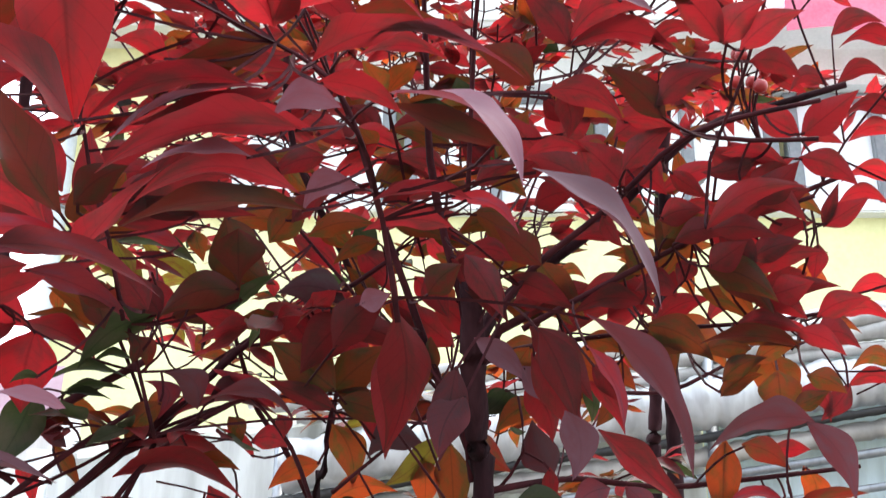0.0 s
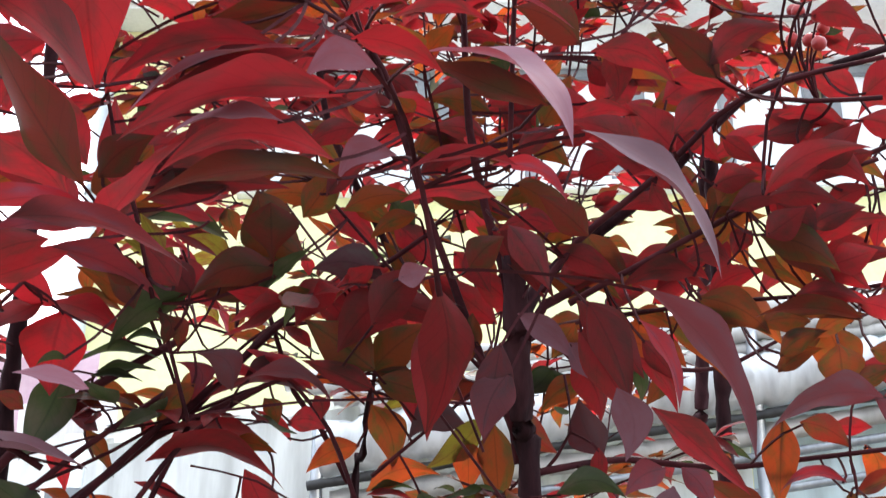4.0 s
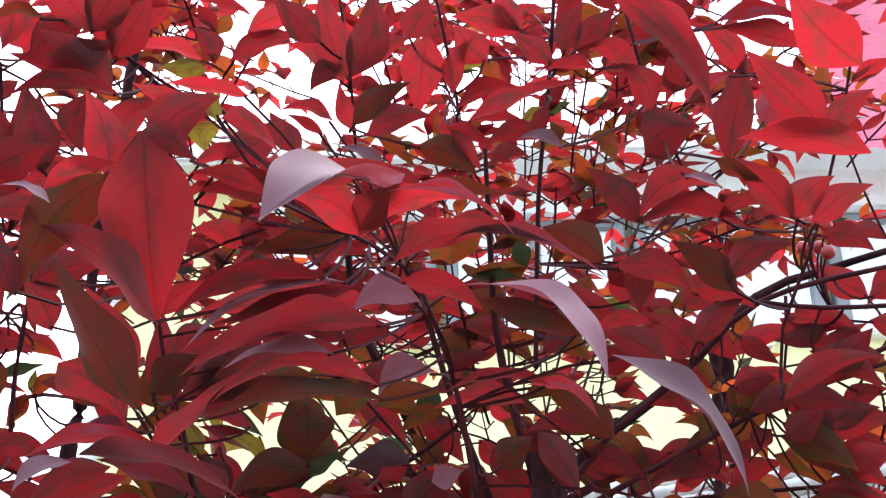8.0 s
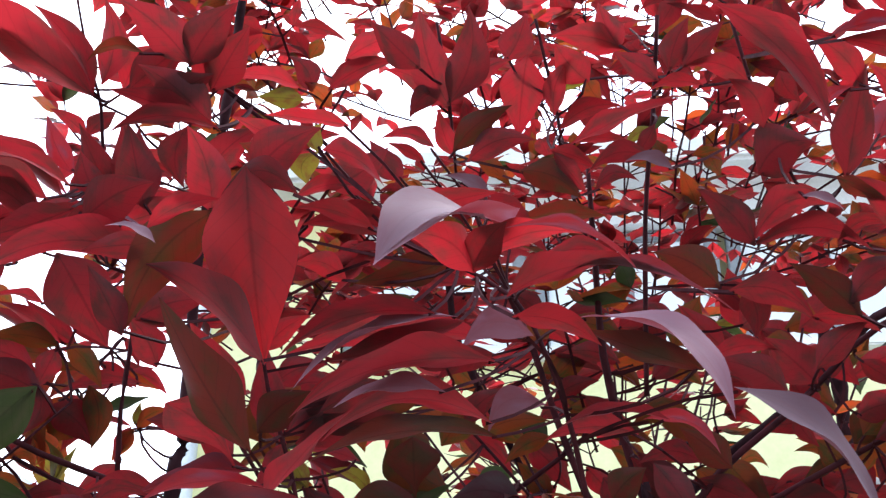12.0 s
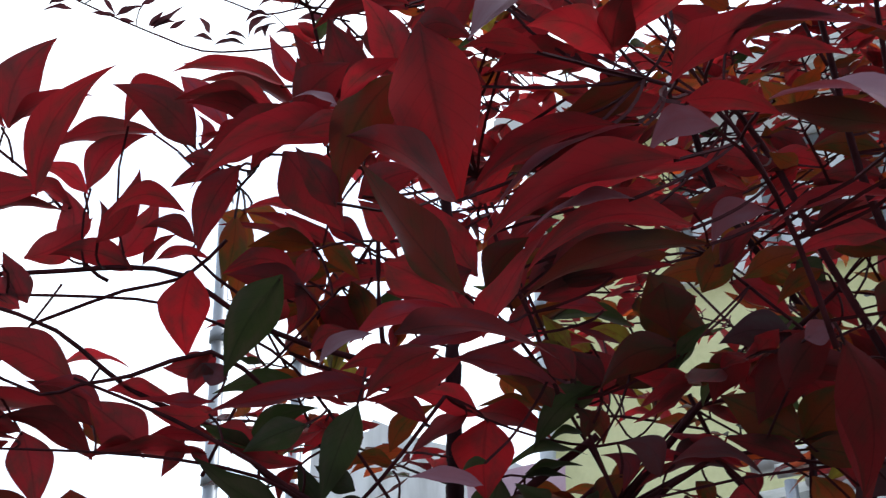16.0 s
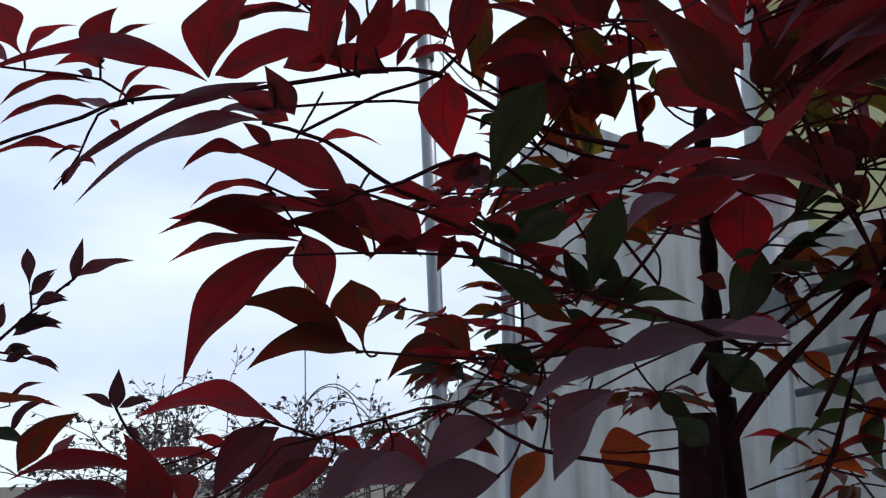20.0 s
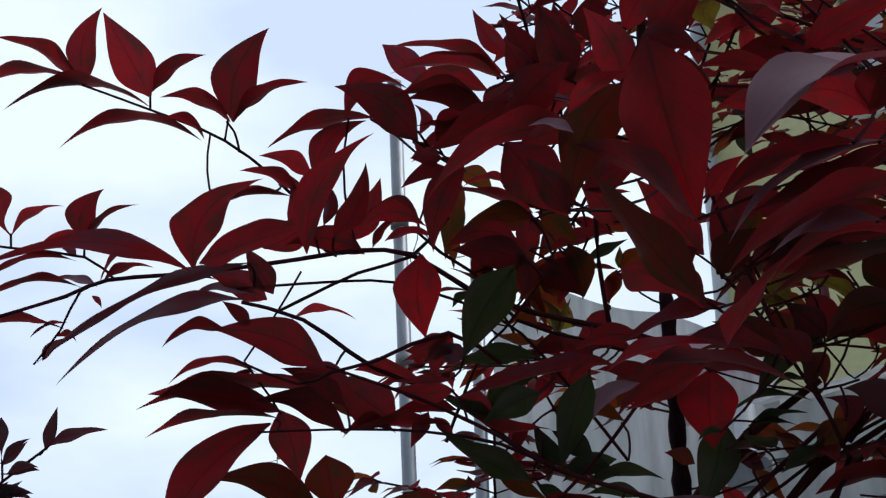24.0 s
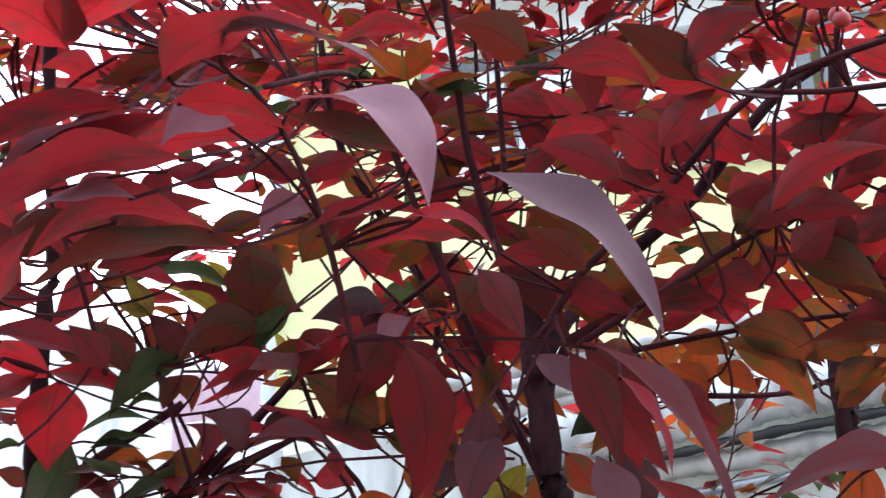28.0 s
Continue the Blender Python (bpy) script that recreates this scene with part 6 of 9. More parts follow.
leaf(B, 'm', -0.441, 0.785, 1.710, -0.492, 0.744, 1.734, 0.028, 43, -0.14, 0.10)
leaf(B, 'm', -0.479, 0.745, 1.717, -0.538, 0.700, 1.623, 0.047, 31, -0.08, 0.10)
leaf(B, 'm', -0.486, 0.762, 1.730, -0.479, 0.778, 1.680, 0.031, -62, 0.04, -0.00)
leaf(B, 'd', -0.482, 0.807, 1.655, -0.547, 0.755, 1.682, 0.034, 46, -0.13, 0.08)
leaf(B, 'd', -0.485, 0.831, 1.651, -0.487, 0.818, 1.702, 0.040, 45, 0.00, 0.00, 1)
leaf(B, 'd', -0.475, 0.814, 1.647, -0.543, 0.768, 1.635, 0.033, 37, -0.14, 0.12)
leaf(B, 'd', -0.438, 0.902, 1.648, -0.490, 0.869, 1.630, 0.025, 84, -0.25, -0.02)
leaf(B, 'd', -0.436, 0.904, 1.647, -0.469, 0.875, 1.672, 0.021, 81, -0.24, -0.02)
leaf(B, 'm', -0.375, 0.920, 1.653, -0.418, 0.887, 1.665, 0.022, 9, -0.04, 0.11)
leaf(B, 'g', -0.383, 0.920, 1.632, -0.415, 0.892, 1.653, 0.019, 81, -0.11, -0.01)
leaf(B, 'n', -0.416, 0.761, 1.734, -0.449, 0.734, 1.747, 0.018, 33, -0.14, 0.15)
leaf(B, 'm', -0.428, 0.766, 1.727, -0.462, 0.736, 1.753, 0.021, 42, -0.07, 0.05)
leaf(B, 'm', -0.405, 0.797, 1.717, -0.436, 0.768, 1.746, 0.035, 77, 0.00, 0.00)
leaf(B, 'm', -0.426, 0.774, 1.754, -0.386, 0.804, 1.743, 0.020, -26, 0.07, 0.09)
leaf(B, 'r', -0.357, 0.802, 1.735, -0.392, 0.776, 1.737, 0.017, 70, 0.07, -0.01)
leaf(B, 'n', -0.350, 0.793, 1.740, -0.389, 0.765, 1.740, 0.019, 8, 0.01, -0.02)
leaf(B, 'm', -0.368, 0.821, 1.725, -0.406, 0.795, 1.723, 0.018, 30, -0.06, 0.06)
leaf(B, 'm', -0.373, 0.820, 1.715, -0.437, 0.776, 1.710, 0.031, 7, -0.01, 0.05)
leaf(B, 'm', -0.406, 0.798, 1.709, -0.437, 0.777, 1.706, 0.014, 38, -0.23, 0.20)
leaf(B, 'm', -0.385, 0.810, 1.724, -0.398, 0.806, 1.699, 0.013, 68, -0.02, 0.00)
leaf(B, 'm', -0.382, 0.812, 1.720, -0.372, 0.823, 1.703, 0.009, -72, 0.06, 0.00)
leaf(B, 'g', -0.346, 0.838, 1.719, -0.375, 0.814, 1.734, 0.016, 34, 0.00, -0.00)
leaf(B, 'g', -0.312, 0.846, 1.735, -0.347, 0.826, 1.715, 0.023, 79, -0.04, -0.00)
leaf(B, 'r', -0.368, 0.819, 1.733, -0.346, 0.838, 1.717, 0.017, -75, 0.16, 0.01)
leaf(B, 'm', -0.320, 0.858, 1.712, -0.360, 0.827, 1.722, 0.020, 19, 0.05, -0.08)
leaf(B, 'g', -0.324, 0.852, 1.673, -0.373, 0.809, 1.709, 0.029, 30, 0.03, -0.03)
leaf(B, 'r', -0.345, 0.888, 1.721, -0.356, 0.887, 1.695, 0.011, 43, -0.17, 0.05)
leaf(B, 'g', -0.315, 0.880, 1.686, -0.328, 0.864, 1.716, 0.015, 66, 0.06, -0.01)
leaf(B, 'g', -0.314, 0.882, 1.685, -0.283, 0.905, 1.678, 0.017, -80, 0.15, -0.00)
leaf(B, 'g', -0.306, 0.891, 1.668, -0.256, 0.924, 1.675, 0.024, -22, 0.09, 0.14)
leaf(B, 'm', -0.326, 0.916, 1.658, -0.366, 0.891, 1.646, 0.019, 63, -0.06, 0.02)
leaf(B, 'b', -0.369, 0.880, 1.682, -0.342, 0.903, 1.666, 0.015, -51, 0.01, 0.00)
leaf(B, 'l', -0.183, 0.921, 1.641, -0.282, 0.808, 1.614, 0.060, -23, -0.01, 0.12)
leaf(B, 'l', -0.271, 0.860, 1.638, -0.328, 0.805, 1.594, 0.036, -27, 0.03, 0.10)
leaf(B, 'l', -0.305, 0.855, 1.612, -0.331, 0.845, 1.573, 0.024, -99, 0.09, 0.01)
leaf(B, 'g', -0.230, 0.994, 1.615, -0.266, 0.962, 1.644, 0.026, 75, -0.02, 0.00)
leaf(B, 'g', -0.297, 0.947, 1.615, -0.282, 0.963, 1.594, 0.013, -72, 0.09, 0.00)
leaf(B, 'o', -0.367, 1.029, 1.587, -0.370, 1.037, 1.541, 0.041, -4, -0.01, -0.00)
leaf(B, 'l', -0.366, 0.828, 1.592, -0.399, 0.790, 1.551, 0.028, -82, 0.17, 0.04)
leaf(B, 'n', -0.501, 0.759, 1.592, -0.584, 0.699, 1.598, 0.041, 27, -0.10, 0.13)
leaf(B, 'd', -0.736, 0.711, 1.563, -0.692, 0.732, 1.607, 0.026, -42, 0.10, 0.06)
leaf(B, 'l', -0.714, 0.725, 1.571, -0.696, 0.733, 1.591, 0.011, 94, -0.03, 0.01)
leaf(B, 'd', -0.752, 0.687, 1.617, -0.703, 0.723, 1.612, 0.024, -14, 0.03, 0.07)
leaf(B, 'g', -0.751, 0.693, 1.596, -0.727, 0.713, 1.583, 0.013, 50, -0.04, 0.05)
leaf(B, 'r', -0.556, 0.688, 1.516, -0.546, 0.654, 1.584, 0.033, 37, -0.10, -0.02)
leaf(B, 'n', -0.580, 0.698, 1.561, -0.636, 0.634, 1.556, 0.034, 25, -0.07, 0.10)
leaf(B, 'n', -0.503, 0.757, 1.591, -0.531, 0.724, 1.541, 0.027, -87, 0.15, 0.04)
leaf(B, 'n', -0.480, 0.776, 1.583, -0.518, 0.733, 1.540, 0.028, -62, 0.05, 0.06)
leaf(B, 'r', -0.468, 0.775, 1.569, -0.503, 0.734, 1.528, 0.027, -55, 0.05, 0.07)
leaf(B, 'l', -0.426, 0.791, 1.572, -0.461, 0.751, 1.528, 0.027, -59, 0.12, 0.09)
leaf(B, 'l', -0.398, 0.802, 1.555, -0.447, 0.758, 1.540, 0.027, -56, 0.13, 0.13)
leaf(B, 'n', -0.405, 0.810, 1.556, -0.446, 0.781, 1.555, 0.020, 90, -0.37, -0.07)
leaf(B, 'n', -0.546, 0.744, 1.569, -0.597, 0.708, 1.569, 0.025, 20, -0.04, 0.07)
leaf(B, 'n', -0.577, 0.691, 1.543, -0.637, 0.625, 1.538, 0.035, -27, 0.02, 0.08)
leaf(B, 'm', -0.548, 0.753, 1.578, -0.569, 0.737, 1.585, 0.011, 57, -0.06, 0.03)
leaf(B, 'm', -0.469, 0.810, 1.573, -0.491, 0.792, 1.583, 0.012, 47, -0.10, 0.06)
leaf(B, 'r', -0.423, 0.866, 1.582, -0.400, 0.885, 1.569, 0.013, -62, 0.11, 0.03)
leaf(B, 'o', -0.397, 0.948, 1.576, -0.423, 0.939, 1.532, 0.024, 78, -0.06, -0.01)
leaf(B, 'l', -0.378, 0.893, 1.603, -0.395, 0.877, 1.618, 0.015, -99, 0.05, 0.00)
leaf(B, 'n', -0.380, 0.891, 1.603, -0.407, 0.873, 1.600, 0.013, 28, 0.05, -0.06)
leaf(B, 'l', -0.357, 0.819, 1.555, -0.407, 0.764, 1.530, 0.031, -74, 0.08, 0.06)
leaf(B, 'm', -0.539, 0.707, 1.538, -0.550, 0.695, 1.557, 0.019, 89, -0.28, -0.08)
leaf(B, 'm', -0.589, 0.644, 1.979, -0.570, 0.638, 2.035, 0.024, -19, 0.15, 0.04)
leaf(B, 'm', -0.550, 0.675, 1.969, -0.569, 0.640, 2.031, 0.034, 65, -0.01, -0.00)
leaf(B, 'm', -0.591, 0.643, 1.978, -0.638, 0.597, 2.013, 0.030, 6, -0.05, 0.11)
leaf(B, 'm', -0.589, 0.644, 1.978, -0.666, 0.593, 1.967, 0.036, -15, -0.00, 0.19)
leaf(B, 'm', -0.551, 0.677, 1.961, -0.640, 0.614, 1.960, 0.043, -14, -0.00, 0.19)
leaf(B, 'm', -0.548, 0.675, 1.973, -0.511, 0.692, 2.000, 0.019, -10, 0.08, 0.14)
leaf(B, 'm', -0.523, 0.705, 1.936, -0.611, 0.645, 1.931, 0.042, -12, -0.01, 0.20)
leaf(B, 'm', -0.521, 0.706, 1.937, -0.547, 0.683, 1.951, 0.014, 21, -0.16, 0.20)
leaf(B, 'm', -0.501, 0.716, 1.950, -0.468, 0.716, 2.019, 0.036, -43, 0.15, 0.03)
leaf(B, 'm', -0.503, 0.715, 1.950, -0.543, 0.680, 1.968, 0.022, 15, -0.09, 0.15)
leaf(B, 'm', -0.500, 0.716, 1.953, -0.450, 0.742, 1.979, 0.025, 2, 0.04, 0.14)
leaf(B, 'm', -0.740, 0.622, 1.880, -0.708, 0.638, 1.900, 0.019, -59, 0.12, 0.03)
leaf(B, 'm', -0.686, 0.660, 1.880, -0.694, 0.641, 1.919, 0.033, 69, 0.09, 0.02, 1)
leaf(B, 'm', -0.685, 0.661, 1.880, -0.648, 0.679, 1.901, 0.018, 5, 0.04, 0.17)
leaf(B, 'm', -0.639, 0.696, 1.874, -0.620, 0.695, 1.914, 0.025, -36, 0.24, 0.06)
leaf(B, 'm', -0.638, 0.696, 1.875, -0.599, 0.714, 1.902, 0.020, 13, 0.02, 0.16)
leaf(B, 'l', -0.697, 0.654, 1.876, -0.715, 0.637, 1.886, 0.011, -83, 0.18, 0.08)
leaf(B, 'm', -0.468, 0.759, 1.896, -0.502, 0.728, 1.913, 0.020, 12, -0.07, 0.12)
leaf(B, 'm', -0.458, 0.762, 1.907, -0.488, 0.734, 1.924, 0.018, 31, -0.12, 0.10)
leaf(B, 'm', -0.395, 0.756, 1.940, -0.462, 0.716, 1.919, 0.032, -1, -0.03, 0.10)
leaf(B, 'm', -0.482, 0.747, 1.898, -0.534, 0.717, 1.881, 0.025, -11, -0.01, 0.14)
leaf(B, 'm', -0.334, 0.726, 1.895, -0.374, 0.685, 1.931, 0.030, 64, -0.14, 0.02)
leaf(B, 'm', -0.439, 0.741, 1.895, -0.401, 0.753, 1.937, 0.023, -37, 0.18, 0.10)
leaf(B, 'r', -0.405, 0.721, 1.837, -0.378, 0.723, 1.887, 0.023, -20, -0.10, -0.07)
leaf(B, 'r', -0.286, 0.664, 1.805, -0.321, 0.641, 1.797, 0.017, 35, -0.24, 0.19)
leaf(B, 'm', -0.295, 0.724, 1.871, -0.321, 0.725, 1.813, 0.025, 28, -0.10, 0.04)
leaf(B, 'm', -0.307, 0.715, 1.872, -0.324, 0.703, 1.872, 0.013, 68, -0.06, 0.01)
leaf(B, 'm', -0.305, 0.718, 1.866, -0.332, 0.704, 1.853, 0.013, 38, -0.08, 0.05)
leaf(B, 'm', -0.289, 0.742, 1.905, -0.330, 0.708, 1.918, 0.022, 33, -0.14, 0.12)
leaf(B, 'm', -0.314, 0.760, 1.912, -0.344, 0.738, 1.913, 0.015, -6, -0.01, 0.07)
leaf(B, 'r', -0.306, 0.763, 1.920, -0.334, 0.748, 1.904, 0.014, 27, -0.05, 0.06)
leaf(B, 'n', -0.435, 0.821, 2.042, -0.406, 0.855, 2.000, 0.024, -60, 0.05, 0.01)
leaf(B, 'm', -0.309, 0.809, 1.966, -0.368, 0.762, 1.979, 0.030, -9, -0.02, 0.15)
leaf(B, 'm', -0.307, 0.809, 1.968, -0.375, 0.753, 1.991, 0.036, -12, -0.01, 0.13)
leaf(B, 'm', -0.306, 0.810, 1.968, -0.289, 0.810, 2.001, 0.022, -54, -0.11, 0.00)
leaf(B, 'm', -0.317, 0.791, 1.927, -0.286, 0.802, 1.956, 0.024, -66, 0.17, 0.01)
leaf(B, 'm', -0.263, 0.823, 1.944, -0.293, 0.801, 1.947, 0.032, 64, -0.29, 0.05)
leaf(B, 'm', -0.270, 0.840, 1.954, -0.234, 0.857, 1.979, 0.019, -35, 0.06, 0.04)
leaf(B, 'm', -0.267, 0.836, 1.973, -0.276, 0.822, 1.993, 0.010, 26, 0.03, -0.03)
leaf(B, 'm', -0.266, 0.836, 1.975, -0.239, 0.850, 1.988, 0.013, -17, 0.06, 0.09)
leaf(B, 'm', -0.211, 0.731, 1.874, -0.286, 0.670, 1.824, 0.043, 11, -0.08, 0.15)
leaf(B, 'm', -0.271, 0.737, 1.882, -0.245, 0.772, 1.835, 0.042, -57, 0.01, 0.00)
leaf(B, 'b', -0.309, 0.842, 1.868, -0.349, 0.815, 1.864, 0.019, 38, -0.09, 0.06)
leaf(B, 'm', -0.309, 0.841, 1.870, -0.348, 0.807, 1.888, 0.022, -2, -0.02, 0.08)
leaf(B, 'm', -0.318, 0.827, 1.893, -0.348, 0.807, 1.890, 0.014, 4, -0.05, 0.15)
leaf(B, 'b', -0.306, 0.843, 1.871, -0.286, 0.866, 1.847, 0.018, -62, 0.08, 0.01)
leaf(B, 'm', -0.311, 0.841, 1.867, -0.322, 0.843, 1.838, 0.018, 46, 0.01, 0.00)
leaf(B, 'm', -0.307, 0.902, 1.883, -0.283, 0.923, 1.870, 0.014, -23, 0.02, 0.02)
leaf(B, 'm', -0.292, 0.905, 1.904, -0.282, 0.919, 1.885, 0.010, -16, 0.04, 0.05)
leaf(B, 'm', -0.177, 0.746, 1.901, -0.219, 0.732, 1.857, 0.033, 70, -0.09, -0.00)
leaf(B, 'm', -0.216, 0.741, 1.836, -0.180, 0.759, 1.856, 0.026, -73, 0.10, -0.00)
leaf(B, 'm', -0.308, 0.494, 1.739, -0.246, 0.473, 1.764, 0.027, 9, 0.14, 0.10)
leaf(B, 'm', -0.280, 0.546, 1.755, -0.223, 0.526, 1.799, 0.020, 3, 0.13, 0.08)
leaf(B, 'm', -0.264, 0.724, 1.922, -0.326, 0.686, 1.928, 0.029, -9, -0.03, 0.13)
leaf(B, 'm', -0.287, 0.740, 1.913, -0.338, 0.706, 1.922, 0.024, 17, -0.10, 0.12)
leaf(B, 'm', -0.254, 0.715, 1.900, -0.305, 0.699, 1.872, 0.024, 36, 0.02, -0.01)
leaf(B, 'm', -0.254, 0.783, 1.940, -0.277, 0.748, 1.985, 0.025, 17, 0.03, -0.02)
leaf(B, 'm', -0.254, 0.783, 1.940, -0.244, 0.765, 1.990, 0.031, 1, -0.07, 0.00)
leaf(B, 'm', -0.239, 0.746, 1.906, -0.192, 0.758, 1.935, 0.022, -18, -0.02, -0.02)
leaf(B, 'b', -0.405, 0.884, 1.941, -0.425, 0.873, 1.939, 0.014, 62, 0.24, -0.02)
leaf(B, 'b', -0.405, 0.884, 1.941, -0.425, 0.909, 1.867, 0.032, -39, -0.00, 0.01)
leaf(B, 'b', -0.405, 0.884, 1.941, -0.383, 0.906, 1.921, 0.019, -62, 0.17, 0.00)
leaf(B, 'm', -0.325, 0.848, 1.850, -0.373, 0.821, 1.850, 0.026, 66, -0.22, 0.00)
leaf(B, 'm', -0.321, 0.893, 1.893, -0.352, 0.863, 1.917, 0.019, 29, 0.04, -0.03)
leaf(B, 'm', -0.326, 0.880, 1.913, -0.303, 0.903, 1.893, 0.019, -60, 0.08, 0.00)
leaf(B, 'm', -0.329, 0.888, 1.893, -0.375, 0.867, 1.883, 0.021, 0, -0.05, 0.12)
leaf(B, 'b', -0.351, 0.888, 1.866, -0.321, 0.901, 1.875, 0.016, -65, 0.24, 0.01)
leaf(B, 'm', -0.270, 0.899, 1.863, -0.324, 0.876, 1.846, 0.024, 11, -0.05, 0.08)
leaf(B, 'm', -0.345, 0.862, 1.850, -0.352, 0.874, 1.818, 0.018, 1, 0.22, -0.01)
leaf(B, 'o', -0.335, 0.880, 1.824, -0.336, 0.891, 1.801, 0.016, -23, 0.31, -0.01)
leaf(B, 'm', -0.327, 0.877, 1.840, -0.302, 0.902, 1.818, 0.027, -63, 0.13, -0.00)
leaf(B, 'b', -0.291, 0.892, 1.851, -0.308, 0.884, 1.849, 0.009, 67, 0.28, -0.00)
leaf(B, 'm', -0.304, 0.748, 1.882, -0.220, 0.749, 1.900, 0.034, -4, 0.12, 0.16)
leaf(B, 'l', -0.250, 0.737, 1.906, -0.220, 0.748, 1.898, 0.013, 51, -0.05, 0.14)
leaf(B, 'm', -0.244, 0.769, 1.944, -0.247, 0.745, 1.983, 0.029, 24, -0.08, -0.01)
leaf(B, 'n', -0.300, 0.796, 1.979, -0.315, 0.773, 2.013, 0.017, 32, 0.07, -0.01)
leaf(B, 'm', -0.265, 0.767, 1.941, -0.274, 0.750, 1.965, 0.019, 44, 0.07, 0.01)
leaf(A, 'm', -0.259, 0.785, 2.045, -0.281, 0.764, 2.079, 0.029, 53, 0.06, 0.01)
leaf(A, 'r', -0.191, 0.751, 2.008, -0.164, 0.732, 2.045, 0.029, -26, 0.02, 0.01)
leaf(A, 'r', -0.192, 0.751, 2.009, -0.200, 0.731, 2.044, 0.017, 33, 0.01, 0.00)
leaf(A, 'm', -0.247, 0.747, 2.011, -0.205, 0.734, 2.038, 0.027, -37, 0.02, 0.01)
leaf(A, 'm', -0.227, 0.738, 1.988, -0.184, 0.730, 2.006, 0.026, -43, 0.03, 0.01)
leaf(A, 'm', -0.173, 0.723, 1.958, -0.241, 0.720, 1.958, 0.027, -3, -0.06, 0.13)
leaf(A, 'm', -0.222, 0.744, 1.915, -0.230, 0.718, 1.961, 0.029, 34, 0.00, 0.00)
leaf(A, 'm', -0.202, 0.745, 1.977, -0.206, 0.764, 1.943, 0.023, -9, -0.18, 0.05)
leaf(A, 'm', -0.242, 0.704, 1.883, -0.199, 0.695, 1.902, 0.030, -45, 0.09, 0.02)
leaf(A, 'm', -0.186, 0.666, 1.854, -0.143, 0.661, 1.866, 0.018, -7, 0.08, 0.10)
leaf(A, 'm', -0.197, 0.778, 1.960, -0.160, 0.765, 1.986, 0.023, -40, 0.09, 0.02)
leaf(A, 'o', -0.186, 0.765, 1.985, -0.206, 0.760, 1.992, 0.009, 40, -0.02, 0.01)
leaf(A, 'm', -0.141, 0.794, 2.038, -0.193, 0.787, 2.046, 0.021, 1, -0.07, 0.11)
leaf(A, 'y', -0.140, 0.798, 2.032, -0.173, 0.795, 2.035, 0.016, 53, -0.01, 0.00)
leaf(A, 'o', -0.121, 0.802, 2.027, -0.139, 0.792, 2.043, 0.015, 52, -0.08, -0.00)
leaf(A, 'm', -0.134, 0.796, 2.037, -0.149, 0.783, 2.059, 0.019, 48, -0.17, -0.01)
leaf(A, 'm', -0.113, 0.756, 2.007, -0.066, 0.750, 2.023, 0.020, -11, 0.07, 0.08)
leaf(A, 'm', -0.101, 0.747, 2.024, -0.061, 0.741, 2.038, 0.018, -46, 0.07, 0.02)
leaf(A, 'r', -0.085, 0.703, 1.940, -0.135, 0.697, 1.947, 0.020, -3, -0.02, 0.03)
leaf(A, 'y', -0.101, 0.693, 1.916, -0.106, 0.702, 1.899, 0.018, 13, -0.37, 0.07)
leaf(A, 'y', -0.101, 0.693, 1.916, -0.097, 0.685, 1.930, 0.015, -6, 0.34, 0.07)
leaf(A, 'm', -0.104, 0.692, 1.916, -0.149, 0.680, 1.935, 0.020, 17, 0.01, -0.01)
leaf(A, 'd', -0.130, 0.726, 1.936, -0.157, 0.720, 1.944, 0.015, 58, 0.04, -0.00)
leaf(A, 'm', -0.096, 0.684, 1.911, -0.058, 0.671, 1.877, 0.021, -29, 0.10, 0.06)
leaf(A, 'm', -0.102, 0.662, 1.868, -0.143, 0.660, 1.869, 0.017, 57, -0.32, 0.02)
leaf(A, 's', -0.130, 0.653, 1.882, -0.117, 0.677, 1.779, 0.050, -43, -0.01, -0.01)
leaf(A, 'm', -0.115, 0.705, 1.893, -0.076, 0.704, 1.897, 0.016, -4, 0.07, 0.10)
leaf(A, 'd', -0.150, 0.672, 1.867, -0.201, 0.696, 1.809, 0.034, 36, -0.13, 0.03)
leaf(A, 'm', -0.188, 0.679, 1.851, -0.226, 0.678, 1.849, 0.016, 58, -0.03, 0.00)
leaf(A, 'l', -0.164, 0.627, 1.822, -0.189, 0.622, 1.830, 0.011, -47, 0.04, 0.15)
leaf(A, 'm', -0.114, 0.669, 1.772, -0.188, 0.680, 1.838, 0.040, 31, -0.07, 0.06)
leaf(A, 'd', -0.129, 0.709, 1.740, -0.178, 0.681, 1.817, 0.038, 25, 0.02, -0.01)
leaf(A, 'm', -0.202, 0.693, 1.803, -0.219, 0.674, 1.836, 0.019, 55, -0.02, -0.01)
leaf(A, 'm', -0.219, 0.793, 1.828, -0.236, 0.776, 1.856, 0.022, 58, -0.09, -0.03)
leaf(A, 'm', -0.028, 0.671, 1.798, -0.106, 0.668, 1.775, 0.032, -1, -0.07, 0.12)
leaf(A, 'l', -0.016, 0.672, 1.796, -0.098, 0.672, 1.759, 0.036, -36, 0.02, 0.14)
leaf(A, 'm', -0.013, 0.673, 1.794, -0.085, 0.670, 1.773, 0.030, 3, -0.00, -0.03)
leaf(A, 'm', 0.003, 0.666, 1.768, -0.093, 0.655, 1.738, 0.040, 1, -0.07, 0.11)
leaf(A, 'r', -0.138, 0.747, 1.815, -0.110, 0.739, 1.833, 0.014, -50, 0.09, 0.01)
